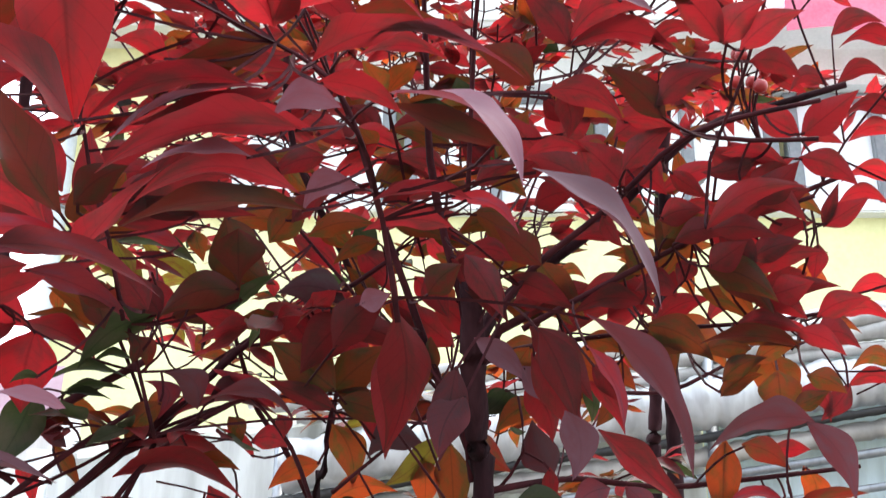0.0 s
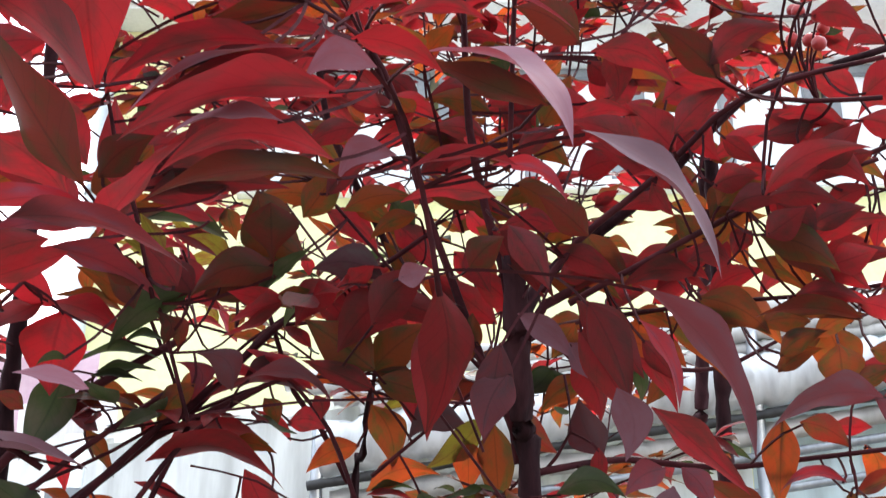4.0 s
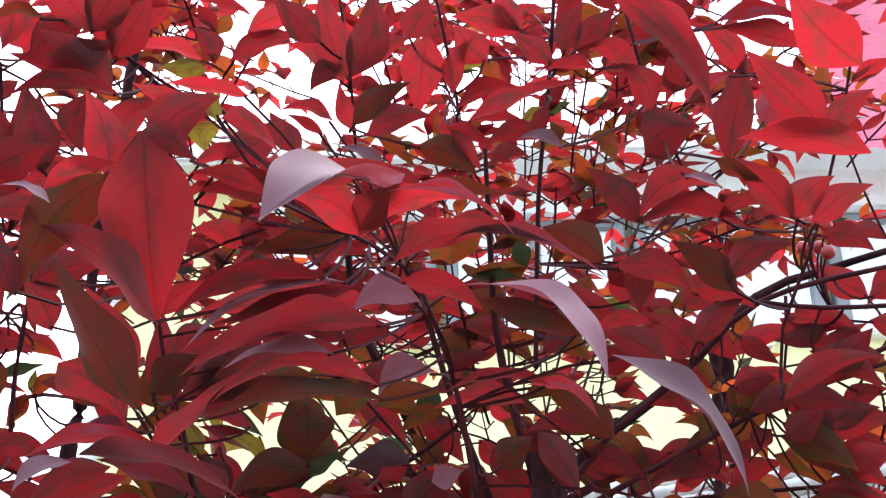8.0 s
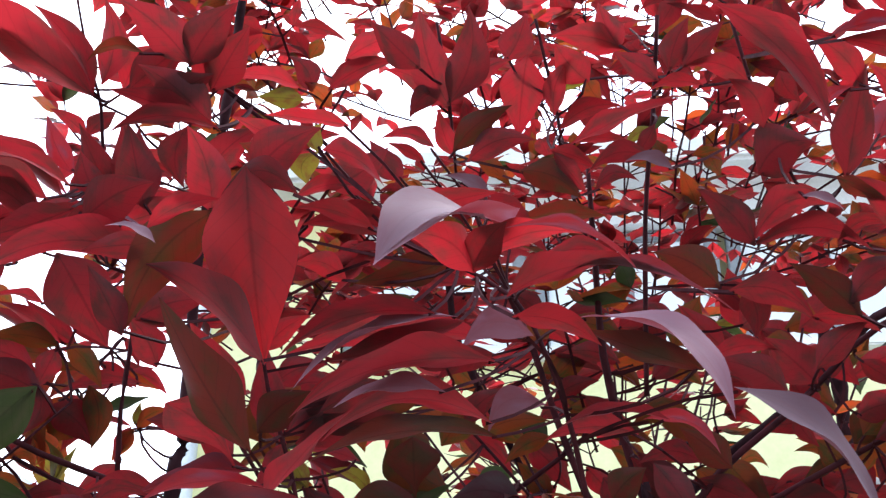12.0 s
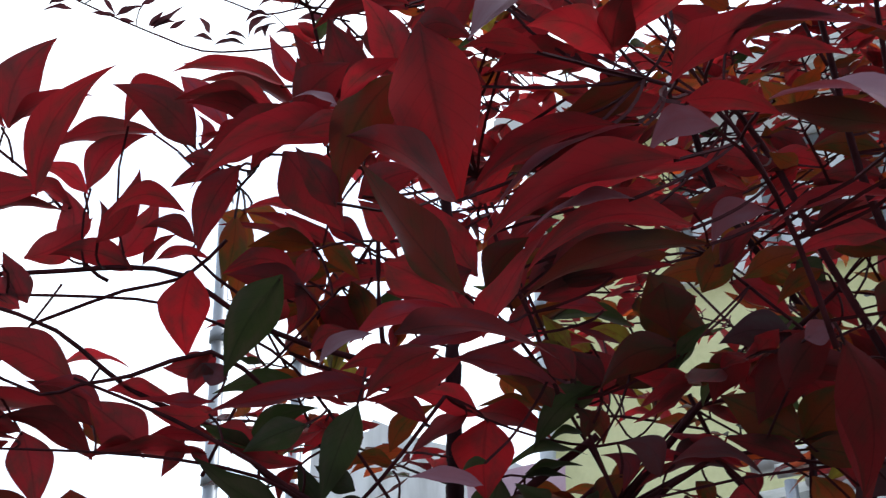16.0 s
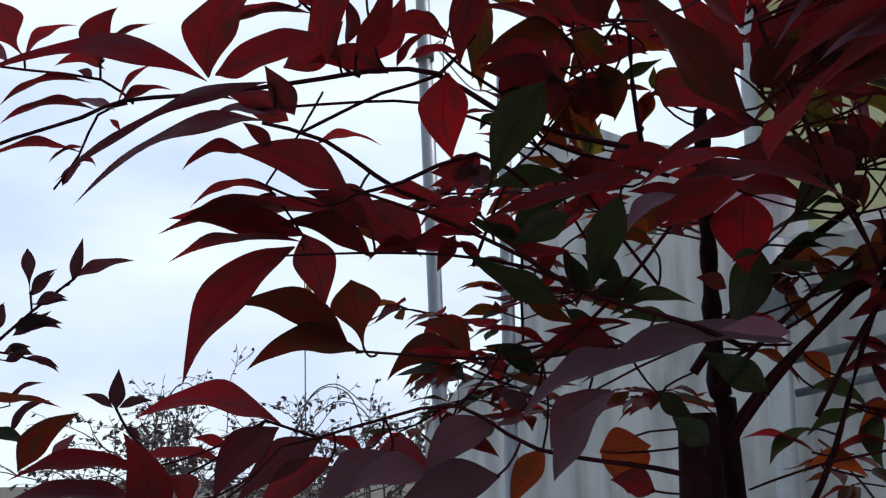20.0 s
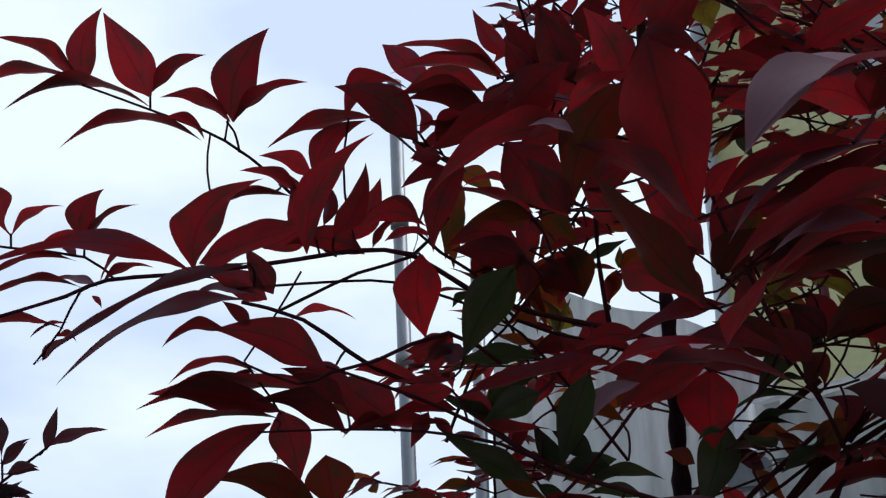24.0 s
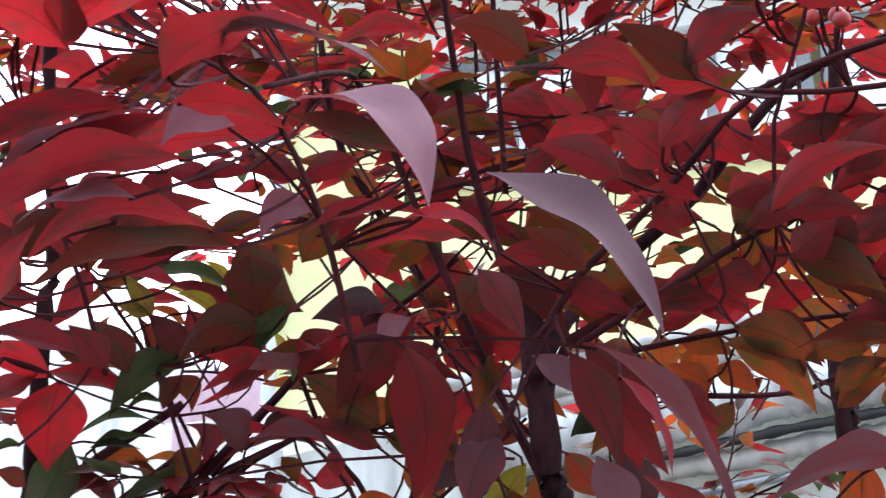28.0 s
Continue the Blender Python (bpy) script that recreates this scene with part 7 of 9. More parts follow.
leaf(A, 'r', -0.091, 0.748, 1.859, -0.123, 0.741, 1.868, 0.016, 62, -0.20, -0.01)
leaf(A, 'r', -0.057, 0.648, 1.836, -0.097, 0.640, 1.846, 0.017, 16, -0.07, 0.07)
leaf(A, 'd', -0.025, 0.728, 1.860, -0.082, 0.731, 1.849, 0.023, 30, 0.02, -0.01)
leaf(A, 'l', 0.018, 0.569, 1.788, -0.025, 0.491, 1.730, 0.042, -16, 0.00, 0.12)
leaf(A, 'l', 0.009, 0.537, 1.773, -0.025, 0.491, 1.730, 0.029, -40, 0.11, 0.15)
leaf(A, 'r', 0.001, 0.574, 1.769, -0.026, 0.547, 1.773, 0.019, 50, -0.18, -0.00)
leaf(A, 'r', 0.001, 0.574, 1.769, 0.017, 0.547, 1.777, 0.017, -28, 0.08, 0.04)
leaf(A, 'r', 0.001, 0.572, 1.772, 0.047, 0.560, 1.777, 0.019, -8, 0.07, 0.13)
leaf(A, 'n', 0.018, 0.522, 1.760, 0.067, 0.537, 1.747, 0.021, 22, 0.03, 0.16)
leaf(A, 'r', 0.012, 0.624, 1.782, 0.086, 0.593, 1.773, 0.032, 7, 0.10, 0.11)
leaf(A, 'n', 0.045, 0.601, 1.786, 0.110, 0.597, 1.757, 0.028, 18, 0.01, 0.10)
leaf(A, 'r', 0.014, 0.629, 1.774, 0.054, 0.647, 1.766, 0.018, -21, 0.08, 0.09)
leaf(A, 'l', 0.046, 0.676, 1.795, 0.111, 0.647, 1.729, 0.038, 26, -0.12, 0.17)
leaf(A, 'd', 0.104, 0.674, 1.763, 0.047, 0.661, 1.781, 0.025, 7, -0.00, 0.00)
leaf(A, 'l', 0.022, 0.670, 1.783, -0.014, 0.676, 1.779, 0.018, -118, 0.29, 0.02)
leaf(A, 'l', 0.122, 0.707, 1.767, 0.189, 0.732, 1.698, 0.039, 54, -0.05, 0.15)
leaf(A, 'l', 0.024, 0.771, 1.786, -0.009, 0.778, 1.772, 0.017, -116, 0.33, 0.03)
leaf(A, 'n', 0.090, 0.732, 1.760, 0.032, 0.732, 1.756, 0.023, -4, -0.06, 0.13)
leaf(A, 'n', 0.077, 0.741, 1.764, 0.116, 0.752, 1.748, 0.017, -2, 0.11, 0.18)
leaf(A, 'm', -0.002, 0.709, 1.752, -0.087, 0.699, 1.741, 0.034, 4, -0.12, 0.18)
leaf(A, 'l', -0.022, 0.672, 1.755, -0.077, 0.673, 1.749, 0.022, -46, 0.04, 0.13)
leaf(A, 'd', -0.001, 0.732, 1.753, -0.100, 0.723, 1.738, 0.040, -3, -0.05, 0.10)
leaf(A, 'd', -0.073, 0.930, 1.780, -0.073, 0.909, 1.819, 0.039, 9, 0.00, -0.00, 1)
leaf(A, 'd', -0.068, 0.931, 1.779, -0.129, 0.938, 1.763, 0.028, 68, -0.18, -0.03)
leaf(A, 'g', -0.072, 0.924, 1.771, -0.046, 0.916, 1.788, 0.013, -17, 0.03, 0.03)
leaf(A, 'm', -0.158, 0.780, 1.756, -0.177, 0.708, 1.768, 0.037, 31, -0.07, 0.04, 1)
leaf(A, 'd', -0.144, 0.770, 1.774, -0.112, 0.760, 1.794, 0.024, -53, 0.10, 0.00)
leaf(A, 'm', -0.120, 0.712, 1.715, -0.070, 0.674, 1.747, 0.028, 26, 0.05, 0.03)
leaf(A, 'n', -0.136, 0.643, 1.694, -0.055, 0.639, 1.667, 0.034, -4, 0.06, 0.10)
leaf(A, 'l', -0.122, 0.597, 1.675, -0.139, 0.583, 1.658, 0.011, -54, 0.19, 0.06)
leaf(A, 'n', -0.101, 0.642, 1.699, -0.159, 0.642, 1.693, 0.023, 3, -0.07, 0.10)
leaf(A, 'm', -0.182, 0.642, 1.692, -0.155, 0.642, 1.695, 0.011, -42, 0.23, 0.08)
leaf(A, 'r', -0.137, 0.694, 1.705, -0.173, 0.683, 1.680, 0.018, 59, -0.11, 0.02)
leaf(A, 'r', -0.135, 0.716, 1.707, -0.178, 0.703, 1.685, 0.020, 32, -0.02, -0.03)
leaf(A, 'm', -0.102, 0.802, 1.720, -0.120, 0.790, 1.741, 0.019, 62, -0.04, -0.01)
leaf(A, 'd', -0.139, 0.848, 1.738, -0.165, 0.837, 1.755, 0.018, 71, -0.06, -0.02)
leaf(A, 'y', -0.152, 0.940, 1.796, -0.167, 0.926, 1.820, 0.015, 56, 0.01, 0.00)
leaf(A, 'y', -0.107, 0.946, 1.790, -0.135, 0.936, 1.807, 0.014, 36, -0.17, 0.06)
leaf(A, 'n', -0.103, 0.876, 1.792, -0.139, 0.871, 1.799, 0.014, 23, -0.06, 0.05)
leaf(A, 'y', -0.153, 0.940, 1.796, -0.180, 0.934, 1.805, 0.012, 38, 0.04, -0.01)
leaf(A, 'o', -0.292, 0.950, 1.848, -0.310, 0.961, 1.827, 0.013, 34, -0.02, 0.00)
leaf(A, 'o', -0.290, 0.950, 1.848, -0.262, 0.945, 1.860, 0.013, -56, 0.16, 0.00)
leaf(A, 'y', -0.292, 0.949, 1.851, -0.286, 0.941, 1.866, 0.007, -17, -0.02, -0.01)
leaf(A, 'o', -0.318, 0.931, 1.881, -0.271, 0.937, 1.873, 0.019, -17, 0.07, 0.07)
leaf(A, 'm', -0.045, 0.713, 1.987, -0.074, 0.697, 2.013, 0.022, 48, 0.01, -0.00)
leaf(A, 'm', -0.033, 0.766, 1.996, -0.049, 0.734, 2.051, 0.027, 28, 0.07, 0.00)
leaf(A, 'm', -0.033, 0.765, 1.998, -0.018, 0.736, 2.052, 0.029, -15, -0.13, -0.01)
leaf(A, 'm', -0.039, 0.783, 2.007, -0.077, 0.768, 2.030, 0.019, 36, -0.14, 0.05)
leaf(A, 'm', -0.037, 0.761, 2.006, -0.059, 0.768, 1.990, 0.016, 44, -0.17, 0.03)
leaf(A, 'm', -0.025, 0.778, 2.017, 0.008, 0.770, 2.034, 0.016, -48, 0.12, 0.02)
leaf(A, 'm', 0.003, 0.794, 2.052, 0.018, 0.779, 2.080, 0.025, -30, -0.06, -0.01)
leaf(A, 'r', 0.018, 0.793, 2.055, 0.010, 0.820, 2.006, 0.033, 11, -0.02, 0.00)
leaf(A, 'r', 0.060, 0.805, 2.038, 0.038, 0.790, 2.061, 0.025, 41, 0.06, -0.01)
leaf(A, 'r', 0.035, 0.815, 2.018, 0.050, 0.796, 2.053, 0.017, -22, 0.14, 0.02)
leaf(A, 'y', 0.060, 0.811, 2.046, 0.040, 0.815, 2.038, 0.009, 51, -0.09, 0.01)
leaf(A, 'r', 0.085, 0.795, 2.057, 0.036, 0.788, 2.066, 0.023, 49, -0.08, 0.02)
leaf(A, 'm', 0.083, 0.795, 2.057, 0.069, 0.779, 2.085, 0.021, 30, 0.06, -0.01)
leaf(A, 'o', 0.060, 0.884, 2.101, 0.071, 0.894, 2.085, 0.016, -36, -0.09, -0.01)
leaf(A, 'r', 0.038, 0.811, 2.003, 0.082, 0.807, 2.016, 0.018, -19, 0.13, 0.11)
leaf(A, 'm', 0.045, 0.784, 1.972, 0.116, 0.774, 1.996, 0.030, 11, 0.02, 0.05)
leaf(A, 'r', 0.044, 0.800, 1.983, 0.087, 0.803, 1.981, 0.017, -1, 0.07, 0.12)
leaf(A, 'r', 0.100, 0.780, 1.982, 0.086, 0.791, 1.963, 0.012, 45, 0.03, 0.00)
leaf(A, 'y', 0.100, 0.798, 1.992, 0.081, 0.803, 1.981, 0.009, 53, -0.10, 0.00)
leaf(A, 'd', -0.032, 0.781, 1.970, 0.007, 0.769, 1.995, 0.019, -48, 0.09, 0.01)
leaf(A, 'm', -0.023, 0.785, 1.964, 0.022, 0.781, 1.975, 0.019, -54, 0.16, 0.02)
leaf(A, 'r', -0.033, 0.799, 1.978, -0.042, 0.783, 2.006, 0.014, 28, 0.06, 0.00)
leaf(A, 'm', -0.038, 0.738, 1.944, -0.071, 0.733, 1.950, 0.013, 12, -0.13, 0.14)
leaf(A, 'r', -0.046, 0.750, 1.942, -0.069, 0.742, 1.953, 0.010, 20, -0.04, 0.03)
leaf(A, 'm', -0.059, 0.746, 1.927, -0.078, 0.733, 1.949, 0.017, 50, 0.04, 0.00)
leaf(A, 'l', -0.002, 0.712, 1.891, -0.028, 0.704, 1.902, 0.011, -87, 0.10, 0.07)
leaf(A, 'o', -0.006, 0.918, 2.034, -0.032, 0.906, 2.053, 0.014, 52, -0.01, 0.00)
leaf(A, 'd', 0.011, 0.790, 1.958, 0.050, 0.801, 1.941, 0.023, -54, 0.14, 0.01)
leaf(A, 'r', 0.034, 0.785, 1.968, 0.054, 0.799, 1.944, 0.014, -43, -0.00, -0.00)
leaf(A, 'r', 0.031, 0.784, 1.969, 0.061, 0.792, 1.957, 0.013, -29, 0.08, 0.04)
leaf(A, 'm', 0.098, 0.775, 1.951, 0.056, 0.776, 1.944, 0.017, 32, -0.20, 0.11)
leaf(A, 'm', 0.059, 0.782, 1.935, 0.087, 0.781, 1.939, 0.012, -57, 0.32, 0.02)
leaf(A, 'l', 0.107, 0.753, 1.929, 0.078, 0.749, 1.934, 0.011, -89, 0.17, 0.10)
leaf(A, 'm', 0.104, 0.767, 2.007, 0.076, 0.756, 2.024, 0.018, 45, -0.03, 0.01)
leaf(A, 'r', 0.111, 0.764, 2.012, 0.125, 0.748, 2.042, 0.019, -35, 0.07, -0.00)
leaf(A, 'r', 0.120, 0.764, 2.014, 0.147, 0.751, 2.039, 0.019, -49, 0.04, 0.00)
leaf(A, 'r', 0.162, 0.772, 2.004, 0.123, 0.763, 2.015, 0.017, 31, -0.15, 0.08)
leaf(A, 'r', 0.133, 0.770, 2.003, 0.097, 0.770, 2.001, 0.014, 6, -0.09, 0.12)
leaf(A, 'm', 0.130, 0.666, 1.984, 0.191, 0.704, 1.922, 0.038, 19, 0.04, 0.10)
leaf(A, 'm', 0.154, 0.684, 1.995, 0.195, 0.713, 1.948, 0.027, 23, 0.02, 0.05)
leaf(A, 'r', 0.170, 0.786, 1.979, 0.149, 0.769, 2.006, 0.023, 33, -0.18, 0.04)
leaf(A, 'm', 0.165, 0.800, 1.952, 0.202, 0.793, 1.969, 0.037, -59, 0.24, -0.00)
leaf(A, 'r', 0.185, 0.785, 2.023, 0.198, 0.796, 2.005, 0.015, -31, -0.10, -0.03)
leaf(A, 'm', 0.210, 0.762, 1.923, 0.224, 0.730, 1.981, 0.027, -18, 0.01, 0.00)
leaf(A, 'r', 0.222, 0.736, 1.970, 0.192, 0.719, 1.998, 0.018, 34, -0.11, 0.03)
leaf(A, 'n', 0.214, 0.727, 1.965, 0.198, 0.738, 1.945, 0.011, 12, -0.27, 0.19)
leaf(A, 'n', 0.193, 0.680, 1.966, 0.247, 0.682, 1.967, 0.021, 8, 0.05, 0.13)
leaf(A, 'r', 0.199, 0.681, 1.965, 0.257, 0.691, 1.951, 0.024, 3, 0.02, 0.03)
leaf(A, 'r', 0.250, 0.614, 1.884, 0.214, 0.594, 1.916, 0.032, 31, 0.05, -0.02)
leaf(A, 'r', 0.238, 0.647, 1.865, 0.196, 0.624, 1.902, 0.026, 35, -0.01, 0.00)
leaf(A, 'r', 0.260, 0.653, 1.856, 0.191, 0.646, 1.862, 0.027, 14, -0.05, 0.05)
leaf(A, 'r', 0.237, 0.646, 1.865, 0.262, 0.637, 1.885, 0.015, -62, 0.08, -0.01)
leaf(A, 'o', 0.320, 0.871, 2.045, 0.321, 0.854, 2.076, 0.014, 7, 0.19, 0.02)
leaf(A, 'n', 0.267, 0.878, 2.027, 0.285, 0.863, 2.057, 0.022, -51, 0.04, -0.01)
leaf(A, 'd', 0.193, 0.718, 1.897, 0.221, 0.726, 1.885, 0.012, -16, -0.04, -0.03)
leaf(A, 'r', 0.239, 0.738, 1.865, 0.202, 0.719, 1.897, 0.022, 38, -0.06, 0.01)
leaf(A, 'r', 0.239, 0.739, 1.865, 0.263, 0.727, 1.887, 0.022, -63, 0.15, -0.03)
leaf(A, 'r', 0.249, 0.740, 1.862, 0.286, 0.731, 1.883, 0.020, -65, 0.11, -0.02)
leaf(A, 'r', 0.255, 0.744, 1.857, 0.286, 0.750, 1.849, 0.017, -54, 0.15, 0.02)
leaf(A, 'm', 0.152, 0.770, 1.883, 0.120, 0.752, 1.913, 0.021, 44, -0.08, 0.01)
leaf(A, 'm', 0.151, 0.769, 1.885, 0.205, 0.762, 1.901, 0.023, -32, 0.25, 0.13)
leaf(A, 'l', 0.179, 0.748, 1.903, 0.204, 0.755, 1.894, 0.011, 67, -0.09, 0.13)
leaf(A, 'm', 0.151, 0.770, 1.883, 0.220, 0.776, 1.879, 0.028, -5, 0.11, 0.16)
leaf(A, 'd', 0.130, 0.781, 1.862, 0.092, 0.768, 1.880, 0.025, 54, -0.12, 0.01)
leaf(A, 'm', 0.138, 0.800, 1.869, 0.189, 0.813, 1.851, 0.022, -50, 0.19, 0.03)
leaf(A, 'r', 0.149, 0.809, 1.874, 0.154, 0.824, 1.848, 0.019, -7, 0.14, 0.02)
leaf(A, 'd', 0.213, 0.794, 1.845, 0.173, 0.777, 1.873, 0.021, 47, -0.06, 0.01)
leaf(A, 'm', 0.205, 0.790, 1.851, 0.250, 0.781, 1.871, 0.021, -66, 0.18, -0.03)
leaf(A, 'r', 0.201, 0.771, 1.884, 0.234, 0.769, 1.892, 0.013, -28, 0.20, 0.12)
leaf(A, 'm', 0.193, 0.850, 1.826, 0.162, 0.834, 1.851, 0.028, 48, -0.02, 0.00)
leaf(A, 'm', 0.189, 0.827, 1.826, 0.221, 0.814, 1.851, 0.019, -65, 0.07, -0.01)
leaf(A, 'r', 0.187, 0.811, 1.854, 0.228, 0.818, 1.845, 0.017, -32, 0.12, 0.06)
leaf(A, 'm', 0.125, 0.839, 1.839, 0.169, 0.838, 1.844, 0.017, -28, 0.13, 0.08)
leaf(A, 'm', 0.262, 0.860, 1.855, 0.311, 0.868, 1.845, 0.020, -15, 0.09, 0.09)
leaf(A, 'm', 0.286, 0.863, 1.852, 0.249, 0.865, 1.844, 0.016, 68, 0.08, 0.01)
leaf(A, 'r', 0.281, 0.875, 1.829, 0.312, 0.863, 1.853, 0.016, -54, 0.10, -0.00)
leaf(A, 'm', 0.170, 0.824, 1.809, 0.126, 0.811, 1.827, 0.022, 59, -0.11, -0.00)
leaf(A, 'b', 0.224, 0.886, 1.804, 0.249, 0.878, 1.822, 0.022, -69, 0.12, -0.03)
leaf(A, 'r', 0.271, 0.884, 1.813, 0.221, 0.879, 1.817, 0.020, 2, -0.10, 0.16)
leaf(A, 'r', 0.208, 0.879, 1.815, 0.168, 0.875, 1.820, 0.016, 7, -0.08, 0.10)
leaf(A, 'r', 0.181, 0.877, 1.817, 0.196, 0.888, 1.798, 0.012, -40, -0.08, -0.01)
leaf(A, 'b', 0.217, 0.941, 1.809, 0.193, 0.948, 1.793, 0.012, 70, -0.00, -0.00)
leaf(A, 'b', 0.217, 0.941, 1.809, 0.189, 0.938, 1.812, 0.011, 37, -0.14, 0.06)
leaf(A, 'm', 0.251, 0.914, 1.798, 0.239, 0.922, 1.783, 0.016, 65, -0.14, -0.04)
leaf(A, 'm', 0.262, 0.887, 1.806, 0.286, 0.903, 1.779, 0.023, -39, 0.15, 0.02)
leaf(A, 'd', 0.258, 0.898, 1.786, 0.301, 0.915, 1.760, 0.023, -54, 0.09, 0.00)
leaf(A, 'm', 0.284, 0.896, 1.792, 0.320, 0.892, 1.804, 0.019, -74, 0.09, -0.02)
leaf(A, 'd', 0.140, 0.892, 1.786, 0.108, 0.878, 1.809, 0.023, 55, -0.04, -0.00)
leaf(A, 'm', 0.123, 0.909, 1.796, 0.081, 0.907, 1.795, 0.017, 54, -0.21, 0.02)
leaf(A, 'm', 0.117, 0.914, 1.786, 0.165, 0.927, 1.766, 0.021, -44, 0.05, 0.01)
leaf(A, 'd', 0.062, 0.918, 1.774, 0.085, 0.909, 1.793, 0.024, -62, 0.09, -0.02)
leaf(A, 'm', 0.080, 0.859, 1.799, 0.021, 0.858, 1.796, 0.023, 20, -0.10, 0.08)
leaf(A, 'm', 0.238, 0.925, 1.778, 0.208, 0.923, 1.778, 0.020, 71, -0.29, -0.05)
leaf(A, 'm', 0.215, 0.927, 1.771, 0.164, 0.929, 1.763, 0.021, 34, -0.15, 0.07)
leaf(A, 'g', -0.136, 0.960, 1.775, -0.193, 0.970, 1.736, 0.028, 37, -0.11, 0.07)
leaf(A, 'd', -0.155, 0.970, 1.739, -0.161, 0.963, 1.761, 0.016, 56, -0.35, -0.08)
leaf(A, 'g', -0.158, 0.983, 1.731, -0.222, 0.983, 1.728, 0.025, -2, -0.04, 0.15)
leaf(A, 'g', -0.154, 0.980, 1.742, -0.188, 0.980, 1.740, 0.013, 11, -0.13, 0.23)
leaf(A, 'd', -0.173, 0.953, 1.760, -0.198, 0.942, 1.795, 0.022, 73, -0.12, -0.02)
leaf(A, 'm', -0.132, 0.951, 1.770, -0.157, 0.942, 1.797, 0.022, 72, -0.03, -0.00)
leaf(A, 'n', -0.119, 0.999, 1.817, -0.170, 0.992, 1.836, 0.021, 29, -0.03, 0.03)
leaf(A, 'l', -0.091, 0.643, 1.616, -0.115, 0.622, 1.617, 0.013, -53, -0.01, 0.09)
leaf(A, 'g', -0.177, 0.848, 1.692, -0.196, 0.849, 1.688, 0.007, 39, -0.15, 0.10)
leaf(A, 'o', -0.172, 1.014, 1.697, -0.241, 1.012, 1.698, 0.028, 2, -0.07, 0.20)
leaf(A, 'd', -0.170, 1.014, 1.699, -0.213, 1.010, 1.708, 0.017, 6, -0.07, 0.16)
leaf(A, 'd', -0.205, 1.012, 1.703, -0.237, 1.009, 1.709, 0.013, 34, -0.09, 0.07)
leaf(A, 'b', -0.137, 0.998, 1.718, -0.164, 1.006, 1.690, 0.019, 57, -0.11, 0.02)
leaf(A, 'n', -0.142, 1.011, 1.709, -0.155, 1.003, 1.735, 0.019, 67, -0.50, -0.11)
leaf(A, 'n', -0.091, 1.027, 1.730, -0.131, 1.028, 1.725, 0.016, 16, -0.11, 0.16)
leaf(A, 'r', -0.187, 1.299, 1.857, -0.234, 1.299, 1.856, 0.019, 8, -0.10, 0.22)
leaf(A, 'y', -0.195, 1.297, 1.865, -0.211, 1.288, 1.893, 0.014, 28, 0.01, -0.00)
leaf(A, 'n', -0.176, 1.303, 1.846, -0.197, 1.290, 1.886, 0.019, 15, -0.00, 0.00)
leaf(A, 'b', -0.148, 1.300, 1.857, -0.172, 1.294, 1.877, 0.015, 73, -0.12, -0.01)
leaf(A, 'n', -0.057, 1.030, 1.722, -0.106, 1.020, 1.750, 0.023, 30, -0.04, 0.03)
leaf(A, 'm', -0.053, 1.032, 1.716, -0.137, 1.031, 1.713, 0.033, -2, -0.04, 0.17)
leaf(A, 'b', -0.093, 1.031, 1.716, -0.083, 1.037, 1.697, 0.015, -63, 0.14, -0.02)
leaf(A, 'b', -0.006, 0.979, 1.722, -0.054, 0.968, 1.755, 0.037, 72, -0.02, -0.00)
leaf(A, 'm', -0.006, 0.983, 1.709, -0.056, 0.976, 1.728, 0.021, 45, -0.01, 0.01)
leaf(A, 'r', -0.052, 1.012, 1.713, -0.048, 1.017, 1.696, 0.013, -44, 0.18, -0.02)
leaf(A, 'r', -0.003, 0.922, 1.736, 0.036, 0.912, 1.772, 0.031, -62, 0.10, 0.01)
leaf(A, 'b', -0.011, 1.008, 1.729, 0.032, 0.999, 1.762, 0.032, -66, 0.06, 0.00)
leaf(A, 'b', -0.009, 1.008, 1.729, 0.037, 1.015, 1.709, 0.020, -61, 0.05, 0.01)
leaf(A, 'r', 0.043, 0.859, 1.740, 0.034, 0.914, 1.663, 0.038, -17, 0.10, -0.04)
leaf(A, 'n', 0.088, 0.895, 1.696, 0.071, 0.897, 1.654, 0.028, 78, -0.11, -0.00)
leaf(A, 'y', 0.069, 1.087, 1.715, 0.025, 1.098, 1.678, 0.023, 65, 0.08, -0.00)
leaf(A, 'o', 0.055, 1.092, 1.700, 0.056, 1.105, 1.658, 0.025, -6, 0.05, -0.00)
leaf(A, 'b', 0.077, 1.089, 1.711, 0.081, 1.110, 1.643, 0.030, -11, 0.01, 0.00)
leaf(A, 'b', -0.018, 1.083, 1.724, -0.002, 1.098, 1.677, 0.030, -50, 0.14, -0.01)
leaf(A, 'o', -0.027, 1.092, 1.694, -0.068, 1.097, 1.674, 0.020, 72, -0.13, -0.00)
leaf(A, 'o', -0.022, 1.103, 1.660, 0.034, 1.100, 1.672, 0.023, -77, 0.19, -0.02)
leaf(A, 'g', -0.020, 1.103, 1.660, 0.016, 1.103, 1.661, 0.014, -17, 0.07, 0.10)
leaf(A, 'r', -0.022, 1.103, 1.657, 0.016, 1.106, 1.652, 0.015, -12, 0.06, 0.11)
leaf(A, 'o', -0.018, 1.103, 1.657, 0.002, 1.113, 1.627, 0.015, -44, 0.17, 0.05)
leaf(A, 'g', 0.022, 1.054, 1.652, 0.032, 1.069, 1.603, 0.025, -35, 0.12, -0.01)
